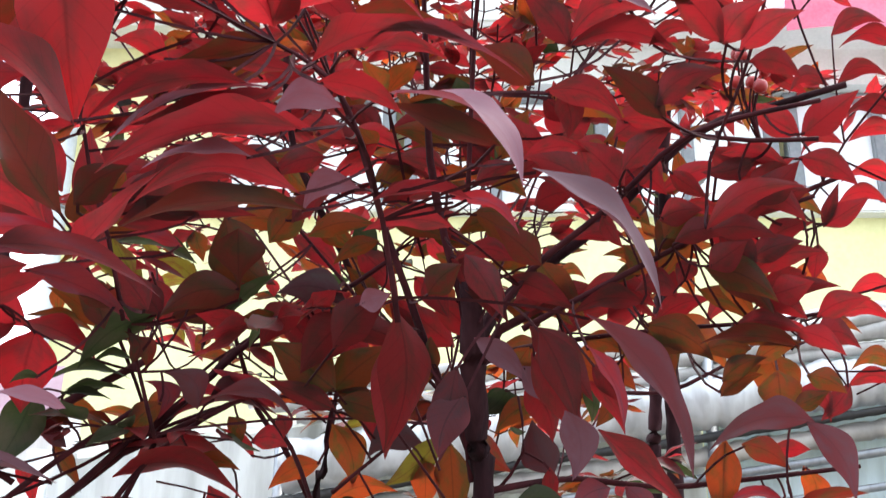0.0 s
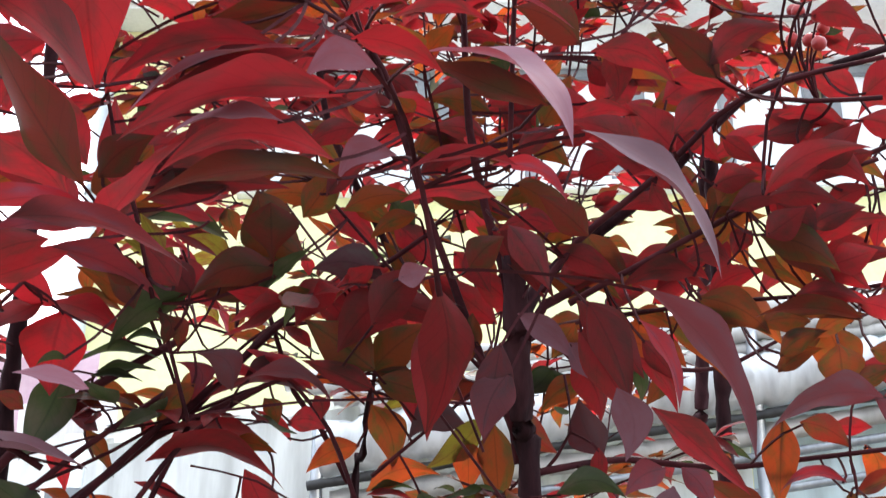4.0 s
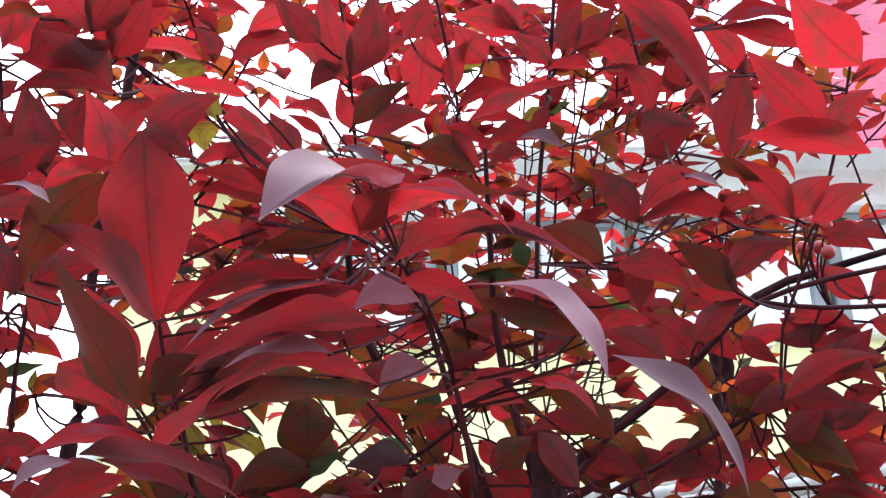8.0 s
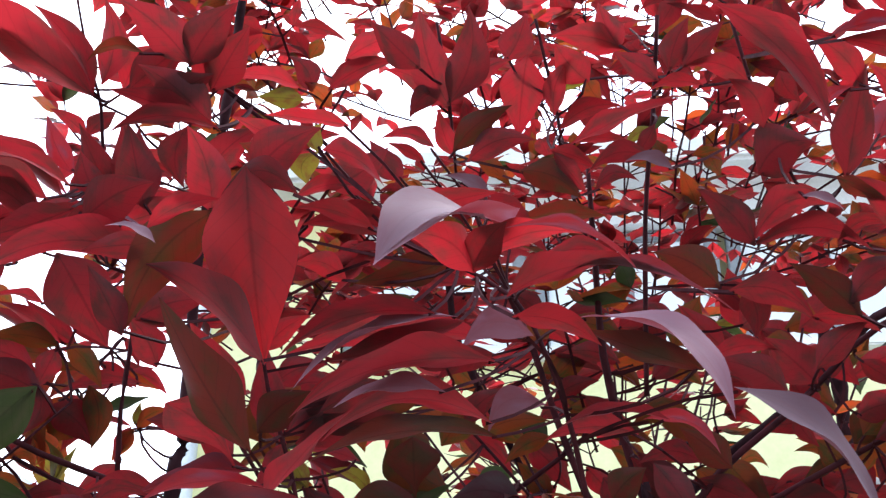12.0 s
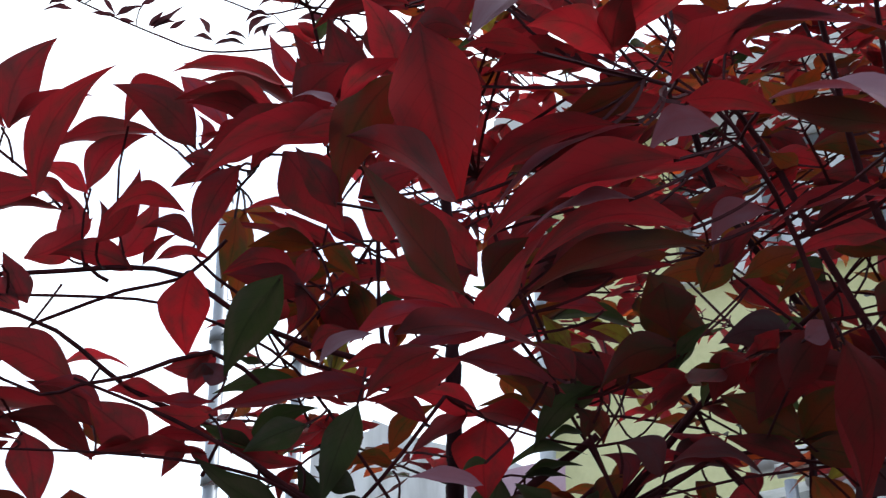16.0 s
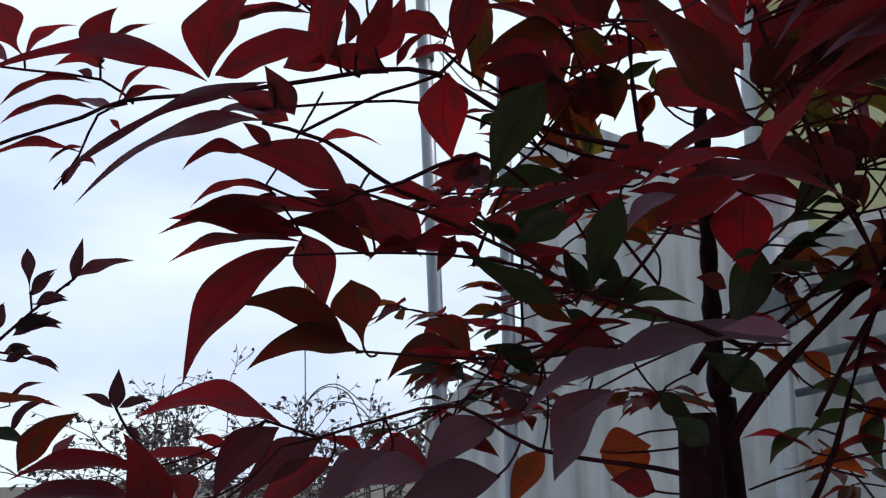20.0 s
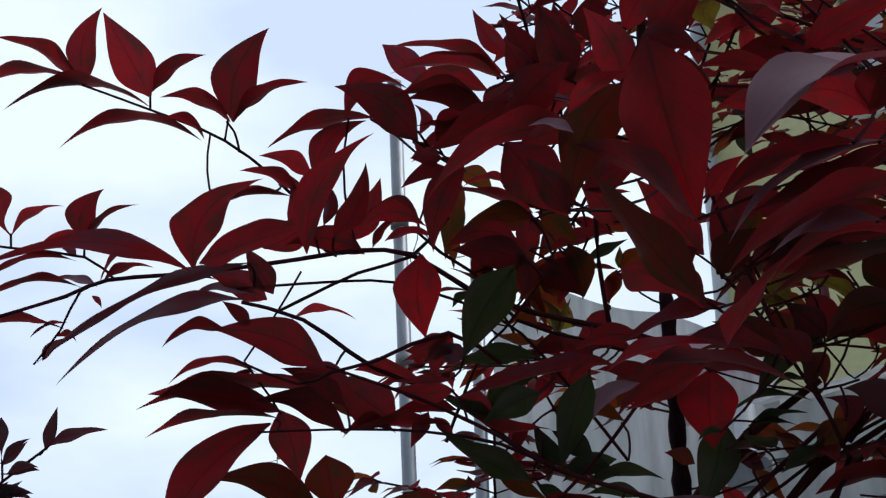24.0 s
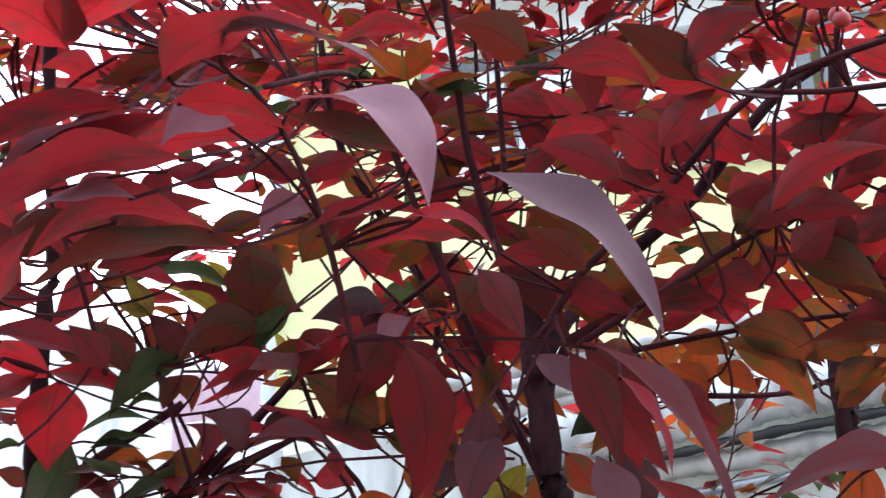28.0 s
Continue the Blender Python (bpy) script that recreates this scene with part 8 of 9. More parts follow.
leaf(A, 'y', 0.074, 1.077, 1.648, 0.038, 1.079, 1.638, 0.020, 79, 0.03, 0.00)
leaf(A, 'g', 0.091, 1.076, 1.652, 0.035, 1.077, 1.646, 0.022, 3, -0.03, 0.09)
leaf(A, 'g', 0.042, 1.082, 1.629, 0.063, 1.093, 1.596, 0.016, 1, 0.08, 0.14)
leaf(A, 'g', 0.114, 1.007, 1.639, 0.140, 1.022, 1.592, 0.027, -56, 0.08, 0.00)
leaf(A, 'b', 0.121, 1.021, 1.630, 0.148, 1.034, 1.588, 0.025, -60, -0.02, 0.00)
leaf(A, 'g', 0.120, 0.997, 1.638, 0.167, 0.999, 1.635, 0.020, -78, 0.24, -0.02)
leaf(A, 'g', 0.169, 1.011, 1.632, 0.146, 1.025, 1.584, 0.023, 63, 0.03, 0.01)
leaf(A, 'r', 0.153, 1.028, 1.677, 0.155, 1.037, 1.647, 0.013, 7, -0.03, -0.01)
leaf(A, 'r', 0.134, 0.855, 1.728, 0.157, 0.863, 1.667, 0.026, -45, 0.05, 0.03)
leaf(A, 'm', 0.087, 0.849, 1.776, 0.111, 0.852, 1.735, 0.021, -71, 0.05, 0.00)
leaf(A, 'n', 0.161, 0.830, 1.708, 0.183, 0.845, 1.660, 0.022, 17, 0.04, 0.12)
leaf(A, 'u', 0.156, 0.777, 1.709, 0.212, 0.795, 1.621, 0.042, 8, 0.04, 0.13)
leaf(A, 'l', 0.148, 0.841, 1.670, 0.152, 0.854, 1.631, 0.024, 167, -0.18, -0.02)
leaf(A, 'm', 0.169, 0.855, 1.662, 0.222, 0.861, 1.613, 0.029, -20, 0.01, 0.02)
leaf(A, 'd', 0.198, 0.877, 1.625, 0.247, 0.893, 1.579, 0.027, -17, 0.05, 0.06)
leaf(A, 'n', 0.174, 0.846, 1.624, 0.150, 0.840, 1.608, 0.017, -89, 0.14, 0.03)
leaf(A, 'l', 0.178, 0.849, 1.615, 0.164, 0.848, 1.583, 0.018, -84, -0.05, 0.02)
leaf(A, 'n', 0.184, 0.856, 1.627, 0.199, 0.853, 1.602, 0.015, -84, 0.12, 0.01)
leaf(A, 'm', 0.178, 0.883, 1.605, 0.210, 0.897, 1.562, 0.022, -40, 0.00, 0.00)
leaf(A, 'g', 0.163, 0.962, 1.620, 0.191, 0.968, 1.604, 0.016, -72, 0.33, -0.01)
leaf(A, 'n', 0.234, 0.917, 1.603, 0.212, 0.924, 1.576, 0.018, 78, -0.10, -0.03)
leaf(A, 'g', 0.178, 0.971, 1.593, 0.198, 0.973, 1.586, 0.010, -77, 0.32, -0.03)
leaf(A, 'b', 0.214, 1.023, 1.595, 0.209, 1.037, 1.551, 0.029, 27, -0.02, -0.00)
leaf(A, 'd', 0.223, 0.971, 1.765, 0.269, 0.978, 1.746, 0.029, -65, 0.18, 0.02)
leaf(A, 'd', 0.321, 0.928, 1.740, 0.252, 0.927, 1.741, 0.027, 12, -0.05, 0.10)
leaf(A, 'b', 0.310, 0.977, 1.752, 0.323, 0.991, 1.708, 0.035, -26, 0.07, 0.02)
leaf(A, 'b', 0.308, 0.979, 1.746, 0.275, 0.985, 1.723, 0.016, 53, -0.05, 0.02)
leaf(A, 'm', 0.328, 0.986, 1.723, 0.356, 0.993, 1.703, 0.019, -58, 0.37, 0.07)
leaf(A, 'm', 0.372, 0.985, 1.730, 0.350, 0.992, 1.705, 0.017, 80, 0.05, 0.01)
leaf(A, 'm', 0.342, 0.976, 1.759, 0.380, 0.978, 1.755, 0.025, -69, 0.28, 0.02)
leaf(A, 'm', 0.290, 0.941, 1.764, 0.338, 0.946, 1.752, 0.020, -8, 0.03, 0.07)
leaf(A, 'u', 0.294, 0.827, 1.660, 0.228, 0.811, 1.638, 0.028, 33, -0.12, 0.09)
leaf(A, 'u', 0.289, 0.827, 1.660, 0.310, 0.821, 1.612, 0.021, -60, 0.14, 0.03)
leaf(A, 'o', 0.290, 1.044, 1.703, 0.287, 1.063, 1.640, 0.027, 21, -0.01, -0.00)
leaf(A, 'r', 0.356, 1.048, 1.696, 0.316, 1.047, 1.694, 0.016, 45, -0.03, 0.01)
leaf(A, 'o', 0.350, 1.051, 1.684, 0.346, 1.060, 1.654, 0.022, 39, 0.35, 0.12)
leaf(A, 'd', 0.298, 1.026, 1.695, 0.334, 1.032, 1.677, 0.021, -66, 0.11, 0.01)
leaf(A, 'n', 0.330, 1.039, 1.654, 0.282, 1.041, 1.645, 0.019, 20, -0.14, 0.19)
leaf(A, 'd', 0.334, 1.042, 1.644, 0.391, 1.038, 1.660, 0.024, -32, 0.07, 0.06)
leaf(A, 'b', 0.324, 1.011, 1.642, 0.320, 1.033, 1.570, 0.037, 26, 0.05, 0.02)
leaf(A, 'b', 0.335, 1.013, 1.638, 0.366, 1.024, 1.604, 0.019, -55, 0.20, 0.04)
leaf(A, 'm', 0.280, 1.024, 1.596, 0.301, 1.023, 1.601, 0.015, -84, 0.43, -0.09)
leaf(A, 'm', 0.281, 1.025, 1.596, 0.270, 1.032, 1.571, 0.014, 67, -0.16, -0.05)
leaf(A, 'm', 0.280, 1.024, 1.596, 0.326, 1.037, 1.559, 0.024, -35, 0.10, 0.07)
leaf(A, 'g', 0.297, 1.024, 1.597, 0.377, 1.033, 1.576, 0.033, -6, 0.03, 0.07)
leaf(A, 'r', -0.175, 1.023, 1.667, -0.077, 1.031, 1.648, 0.040, -18, 0.13, 0.18)
leaf(A, 'b', -0.118, 1.040, 1.686, -0.084, 1.043, 1.677, 0.014, -54, 0.08, 0.03)
leaf(A, 'r', -0.107, 1.046, 1.666, -0.076, 1.065, 1.608, 0.027, -62, 0.00, -0.00)
leaf(A, 'b', -0.079, 1.064, 1.610, -0.063, 1.057, 1.634, 0.018, -58, -0.02, -0.00)
leaf(A, 'r', -0.084, 1.064, 1.609, 0.024, 1.072, 1.591, 0.043, -20, 0.11, 0.15)
leaf(D, 'g', -0.145, 1.052, 1.643, -0.127, 1.064, 1.607, 0.023, -69, 0.16, -0.04)
leaf(D, 'g', -0.124, 1.061, 1.616, -0.145, 1.068, 1.592, 0.024, 60, 0.04, -0.00)
leaf(D, 'g', -0.138, 1.068, 1.593, -0.107, 1.077, 1.567, 0.024, -83, 0.16, -0.04)
leaf(D, 'g', -0.170, 1.065, 1.601, -0.173, 1.078, 1.558, 0.019, -4, -0.15, 0.04)
leaf(D, 'g', -0.219, 1.058, 1.621, -0.178, 1.065, 1.601, 0.018, -48, 0.18, 0.08)
leaf(D, 'g', -0.181, 1.065, 1.601, -0.227, 1.069, 1.584, 0.019, 26, -0.07, 0.08)
leaf(D, 'g', -0.225, 1.067, 1.590, -0.261, 1.075, 1.562, 0.018, 22, -0.09, 0.09)
leaf(D, 'g', -0.065, 1.071, 1.590, -0.102, 1.078, 1.563, 0.024, 72, -0.11, -0.01)
leaf(D, 'g', -0.019, 1.069, 1.598, -0.062, 1.069, 1.595, 0.017, 56, -0.19, 0.06)
leaf(D, 'g', -0.062, 1.070, 1.592, -0.018, 1.083, 1.554, 0.030, -80, 0.04, -0.01)
leaf(D, 'g', -0.065, 1.064, 1.612, -0.092, 1.066, 1.603, 0.011, 21, 0.01, -0.01)
leaf(D, 'g', -0.008, 1.073, 1.586, 0.039, 1.077, 1.578, 0.019, -50, 0.14, 0.06)
leaf(D, 'y', 0.030, 1.073, 1.588, 0.066, 1.075, 1.587, 0.020, -83, 0.24, -0.04)
leaf(D, 'y', 0.069, 1.073, 1.591, 0.104, 1.082, 1.566, 0.026, -76, 0.11, -0.01)
leaf(D, 'g', 0.030, 1.080, 1.566, 0.104, 1.083, 1.563, 0.029, -32, 0.12, 0.11)
leaf(D, 'r', 0.014, 1.076, 1.579, 0.015, 1.085, 1.548, 0.026, -5, -0.00, -0.00)
leaf(D, 'm', -0.198, 1.056, 1.628, -0.095, 1.062, 1.616, 0.041, -6, 0.06, 0.15)
leaf(D, 'r', -0.170, 1.054, 1.637, -0.161, 1.064, 1.605, 0.014, -26, 0.11, 0.03)
leaf(D, 'o', -0.223, 1.049, 1.648, -0.205, 1.058, 1.621, 0.015, -77, 0.21, -0.07)
leaf(D, 'r', -0.255, 1.038, 1.682, -0.241, 1.048, 1.650, 0.015, -70, 0.12, -0.04)
leaf(D, 'o', -0.261, 1.047, 1.652, -0.227, 1.056, 1.624, 0.018, -22, 0.11, 0.11)
leaf(D, 'm', -0.189, 1.047, 1.657, -0.141, 1.055, 1.636, 0.021, -20, 0.02, 0.03)
leaf(D, 'b', -0.228, 1.035, 1.695, -0.205, 1.046, 1.661, 0.017, -32, 0.04, 0.02)
leaf(D, 'o', -0.136, 1.067, 1.596, -0.189, 1.071, 1.579, 0.022, 34, -0.21, 0.16)
leaf(D, 'o', -0.107, 1.074, 1.577, -0.120, 1.083, 1.547, 0.030, 44, -0.09, 0.01)
leaf(D, 'o', -0.186, 1.080, 1.551, -0.235, 1.078, 1.554, 0.019, 63, -0.29, 0.05)
leaf(D, 'r', -0.223, 1.073, 1.570, -0.282, 1.068, 1.582, 0.024, 14, -0.08, 0.13)
leaf(D, 'r', -0.218, 1.076, 1.562, -0.149, 1.076, 1.567, 0.028, -7, 0.09, 0.20)
leaf(D, 'n', -0.164, 1.067, 1.596, -0.183, 1.064, 1.604, 0.013, 85, -0.30, -0.08)
leaf(D, 'n', -0.138, 1.068, 1.593, -0.133, 1.077, 1.565, 0.012, 0, 0.11, 0.07)
leaf(A, 'm', -0.264, 0.733, 1.997, -0.352, 0.663, 2.046, 0.049, 8, -0.01, 0.00)
leaf(A, 'm', -0.287, 0.717, 2.015, -0.354, 0.705, 2.015, 0.027, -12, -0.06, 0.16)
leaf(A, 'd', -0.227, 0.716, 2.016, -0.262, 0.713, 2.010, 0.014, 2, -0.13, 0.19)
leaf(A, 'm', -0.264, 0.732, 1.999, -0.298, 0.697, 2.045, 0.027, 8, -0.08, 0.06)
leaf(A, 'm', -0.266, 0.745, 2.015, -0.261, 0.716, 2.064, 0.023, -10, -0.13, 0.03)
leaf(A, 'r', -0.259, 0.765, 2.023, -0.228, 0.754, 2.051, 0.024, -35, 0.16, 0.04)
leaf(A, 'm', -0.201, 0.732, 2.018, -0.245, 0.703, 2.052, 0.028, 50, -0.07, 0.00)
leaf(A, 'm', -0.202, 0.733, 2.017, -0.169, 0.717, 2.053, 0.030, -32, 0.07, 0.01)
leaf(A, 'm', -0.187, 0.748, 1.976, -0.230, 0.720, 2.009, 0.030, 52, -0.08, 0.00)
leaf(A, 'm', -0.192, 0.745, 1.980, -0.249, 0.725, 1.995, 0.024, 16, -0.02, 0.02)
leaf(A, 'm', -0.297, 0.763, 1.937, -0.358, 0.746, 1.947, 0.025, 25, -0.15, 0.10)
leaf(B, 'm', -0.398, 0.725, 1.928, -0.344, 0.730, 1.937, 0.022, -23, 0.31, 0.22)
leaf(B, 'l', -0.369, 0.721, 1.934, -0.343, 0.729, 1.930, 0.011, 59, -0.11, 0.21)
leaf(B, 'n', -0.347, 0.746, 1.910, -0.344, 0.735, 1.929, 0.009, 13, -0.35, -0.12)
leaf(B, 'n', -0.352, 0.746, 1.909, -0.359, 0.753, 1.895, 0.009, 8, 0.40, -0.13)
leaf(B, 'm', -0.336, 0.749, 1.909, -0.291, 0.750, 1.921, 0.019, -3, 0.06, 0.09)
leaf(B, 'm', -0.316, 0.774, 1.912, -0.369, 0.769, 1.905, 0.021, 3, -0.06, 0.09)
leaf(B, 'm', -0.270, 0.784, 1.911, -0.235, 0.786, 1.919, 0.015, -16, 0.16, 0.15)
leaf(A, 'm', -0.305, 0.737, 2.016, -0.281, 0.742, 2.016, 0.010, -21, 0.27, 0.21)
leaf(C, 'p', -0.648, 1.270, 2.494, -0.687, 1.258, 2.502, 0.016, -12, -0.11, 0.32)
leaf(C, 'p', -0.656, 1.261, 2.507, -0.690, 1.251, 2.512, 0.014, -19, -0.03, 0.15)
leaf(C, 'p', -0.663, 1.259, 2.508, -0.664, 1.251, 2.522, 0.006, -8, 0.15, -0.06)
leaf(C, 'p', -0.657, 1.262, 2.506, -0.632, 1.261, 2.515, 0.011, 18, 0.05, 0.20)
leaf(C, 'p', -0.656, 1.262, 2.506, -0.636, 1.271, 2.496, 0.010, -4, 0.21, 0.26)
leaf(C, 'p', -0.632, 1.272, 2.497, -0.614, 1.267, 2.511, 0.009, 24, 0.07, 0.24)
leaf(C, 'p', -0.623, 1.265, 2.512, -0.596, 1.276, 2.502, 0.012, 10, 0.09, 0.21)
leaf(C, 'p', -0.615, 1.273, 2.500, -0.597, 1.272, 2.507, 0.008, 12, 0.02, 0.06)
leaf(C, 'p', -0.672, 1.269, 2.489, -0.710, 1.263, 2.486, 0.015, -8, -0.11, 0.25)
leaf(C, 'p', -0.672, 1.269, 2.489, -0.710, 1.274, 2.469, 0.017, -18, -0.08, 0.23)
leaf(C, 'p', -0.713, 1.275, 2.466, -0.744, 1.263, 2.476, 0.014, -4, -0.10, 0.18)
leaf(C, 'p', -0.716, 1.278, 2.461, -0.762, 1.265, 2.467, 0.019, -15, -0.04, 0.14)
leaf(C, 'p', -0.687, 1.280, 2.466, -0.669, 1.274, 2.481, 0.010, 19, 0.11, 0.31)
leaf(C, 'p', -0.704, 1.274, 2.471, -0.665, 1.276, 2.480, 0.016, 27, 0.01, 0.12)
leaf(C, 'p', -0.635, 1.304, 2.462, -0.679, 1.288, 2.475, 0.019, -6, -0.09, 0.18)
leaf(C, 'p', -0.632, 1.307, 2.459, -0.642, 1.290, 2.484, 0.012, -12, -0.14, 0.15)
leaf(C, 'p', -0.629, 1.307, 2.459, -0.599, 1.302, 2.476, 0.014, 25, -0.02, -0.12)
leaf(C, 'p', -0.605, 1.304, 2.472, -0.642, 1.288, 2.487, 0.017, 18, -0.18, 0.15)
leaf(C, 'p', -0.609, 1.305, 2.469, -0.596, 1.295, 2.489, 0.010, 38, 0.04, 0.16)
leaf(C, 'p', -0.596, 1.304, 2.475, -0.574, 1.299, 2.489, 0.011, 8, 0.11, 0.19)
leaf(C, 'p', -0.749, 1.249, 2.459, -0.777, 1.238, 2.468, 0.012, 4, -0.09, 0.12)
leaf(C, 'p', -0.752, 1.242, 2.468, -0.763, 1.228, 2.490, 0.011, 21, -0.10, 0.03)
leaf(C, 'p', -0.703, 1.228, 2.508, -0.740, 1.208, 2.530, 0.019, -5, -0.13, 0.22)
leaf(C, 'p', -0.706, 1.227, 2.509, -0.700, 1.202, 2.551, 0.020, -47, -0.03, 0.03)
leaf(C, 'p', -0.753, 1.201, 2.536, -0.710, 1.195, 2.560, 0.020, 8, 0.08, 0.15)
leaf(C, 'p', -0.748, 1.200, 2.540, -0.726, 1.203, 2.541, 0.009, -14, 0.07, 0.07)
leaf(C, 'p', -0.750, 1.206, 2.530, -0.752, 1.192, 2.552, 0.010, -12, 0.13, -0.07)
leaf(E, 'r', 0.397, 0.998, 1.991, 0.440, 0.996, 1.996, 0.017, -50, 0.28, 0.08)
leaf(E, 'm', 0.391, 0.998, 1.990, 0.358, 1.001, 1.983, 0.016, 63, -0.42, 0.03)
leaf(E, 'm', 0.457, 1.027, 1.975, 0.407, 1.027, 1.973, 0.020, 27, -0.22, 0.18)
leaf(E, 'r', 0.413, 1.034, 1.957, 0.461, 1.034, 1.957, 0.019, -35, 0.23, 0.15)
leaf(E, 'r', 0.410, 1.035, 1.955, 0.374, 1.039, 1.945, 0.016, 67, -0.40, -0.00)
leaf(E, 'r', 0.449, 0.987, 2.017, 0.400, 0.986, 2.019, 0.019, 27, -0.22, 0.18)
leaf(E, 'm', 0.392, 0.982, 2.028, 0.435, 0.978, 2.038, 0.018, -61, 0.25, 0.02)
leaf(E, 'r', 0.457, 1.049, 1.922, 0.407, 1.048, 1.924, 0.020, 29, -0.22, 0.18)
leaf(E, 'r', 0.404, 1.054, 1.908, 0.448, 1.056, 1.907, 0.017, -43, 0.25, 0.11)
leaf(E, 'o', 0.386, 1.044, 1.829, 0.349, 1.044, 1.830, 0.017, 69, -0.34, -0.01)
leaf(E, 'r', 0.442, 1.047, 1.824, 0.399, 1.048, 1.819, 0.017, 56, -0.28, 0.06)
leaf(E, 'r', 0.391, 1.054, 1.807, 0.436, 1.056, 1.803, 0.018, -39, 0.20, 0.11)
leaf(E, 'o', 0.373, 1.061, 1.790, 0.411, 1.059, 1.794, 0.017, -73, 0.34, -0.04)
leaf(E, 'b', 0.442, 1.070, 1.769, 0.404, 1.071, 1.767, 0.017, 74, -0.31, -0.04)
leaf(E, 'r', 0.400, 1.076, 1.755, 0.442, 1.077, 1.753, 0.017, -51, 0.24, 0.07)
leaf(A, 'r', -0.107, 0.694, 1.868, -0.042, 0.717, 1.861, 0.028, -11, 0.08, 0.11)
leaf(A, 'm', -0.017, 0.737, 1.913, 0.027, 0.773, 1.887, 0.025, -9, 0.02, 0.03)
leaf(A, 'm', -0.078, 0.734, 1.866, -0.010, 0.768, 1.864, 0.030, 2, -0.02, -0.04)
leaf(A, 'm', -0.132, 0.673, 1.884, -0.095, 0.672, 1.917, 0.028, -46, 0.13, 0.02)
leaf(A, 'm', -0.153, 0.673, 1.866, -0.163, 0.646, 1.905, 0.025, 39, -0.09, 0.00)
leaf(A, 'm', -0.112, 0.705, 1.866, -0.155, 0.685, 1.865, 0.019, 56, -0.26, 0.03)
leaf(A, 'm', 0.018, 0.792, 1.890, 0.075, 0.814, 1.900, 0.025, -1, 0.07, 0.13)
leaf(A, 'd', 0.009, 0.803, 1.929, 0.066, 0.824, 1.940, 0.025, -11, 0.03, 0.03)
leaf(A, 'r', -0.058, 0.695, 1.864, 0.002, 0.690, 1.880, 0.025, -19, 0.05, 0.03)
leaf(A, 'm', -0.097, 0.706, 1.899, -0.063, 0.708, 1.926, 0.023, -50, -0.07, -0.01)
leaf(A, 'r', -0.261, 0.898, 1.768, -0.292, 0.885, 1.765, 0.016, 70, -0.35, -0.04)
leaf(A, 'b', -0.286, 0.919, 1.732, -0.249, 0.920, 1.762, 0.019, -43, 0.15, 0.03)
leaf(A, 'b', -0.288, 0.935, 1.723, -0.323, 0.918, 1.723, 0.015, 38, -0.23, 0.11)
leaf(A, 'o', -0.343, 0.867, 1.843, -0.332, 0.897, 1.798, 0.022, -2, 0.01, 0.01)
leaf(A, 'b', -0.301, 0.880, 1.855, -0.302, 0.901, 1.816, 0.021, -26, 0.14, -0.01)
leaf(B, 'g', -0.365, 0.857, 1.729, -0.316, 0.867, 1.753, 0.022, -30, 0.13, 0.08)
leaf(B, 'd', -0.457, 0.787, 1.753, -0.434, 0.816, 1.721, 0.033, -71, 0.05, -0.02)
leaf(A, 'g', -0.120, 0.994, 1.828, -0.191, 0.974, 1.834, 0.029, 6, -0.07, 0.14)
leaf(A, 'b', -0.156, 0.968, 1.844, -0.218, 0.965, 1.813, 0.027, 8, -0.05, 0.08)
leaf(A, 'r', -0.150, 0.990, 1.819, -0.203, 0.981, 1.810, 0.022, 8, -0.08, 0.14)
leaf(A, 'b', -0.182, 0.993, 1.820, -0.158, 1.005, 1.804, 0.012, -22, 0.09, 0.09)
leaf(A, 'd', -0.153, 1.003, 1.784, -0.185, 0.986, 1.809, 0.025, 76, 0.15, 0.03)
leaf(A, 'b', -0.190, 0.997, 1.775, -0.227, 0.978, 1.801, 0.019, 48, -0.10, 0.03)
leaf(A, 'b', -0.225, 1.005, 1.789, -0.216, 0.997, 1.817, 0.013, -14, 0.19, 0.05)
leaf(A, 'b', -0.198, 1.006, 1.776, -0.247, 0.991, 1.783, 0.020, 15, -0.07, 0.09)
leaf(A, 'd', -0.171, 1.004, 1.771, -0.158, 1.017, 1.747, 0.018, -68, 0.32, -0.08)
leaf(A, 'y', -0.184, 1.124, 1.878, -0.202, 1.112, 1.899, 0.012, 49, -0.13, 0.03)
leaf(A, 'd', -0.127, 0.960, 1.771, -0.063, 0.964, 1.800, 0.034, -67, 0.04, 0.00)
leaf(A, 'b', -0.086, 0.923, 1.836, -0.051, 0.948, 1.794, 0.042, -67, -0.17, 0.02)
leaf(A, 'g', -0.064, 0.964, 1.801, -0.091, 0.970, 1.767, 0.018, 12, -0.08, 0.07)
leaf(A, 'p', -0.001, 0.983, 1.791, -0.051, 0.970, 1.794, 0.031, 73, -0.18, -0.01)
leaf(A, 'r', -0.033, 0.977, 1.786, -0.063, 0.982, 1.756, 0.027, 59, -0.16, 0.00)
leaf(A, 'r', 0.007, 0.959, 1.774, -0.030, 0.966, 1.732, 0.035, 59, -0.07, -0.00)
leaf(A, 'o', -0.018, 1.047, 1.757, -0.061, 1.046, 1.732, 0.024, 71, 0.03, 0.00)
leaf(A, 'u', -0.112, 1.007, 1.715, -0.136, 0.992, 1.738, 0.025, 76, -0.32, -0.08)
leaf(A, 'u', -0.099, 0.987, 1.718, -0.040, 1.007, 1.706, 0.025, -14, 0.13, 0.19)
leaf(A, 'u', -0.107, 1.025, 1.730, -0.073, 1.027, 1.746, 0.015, -46, 0.09, 0.03)
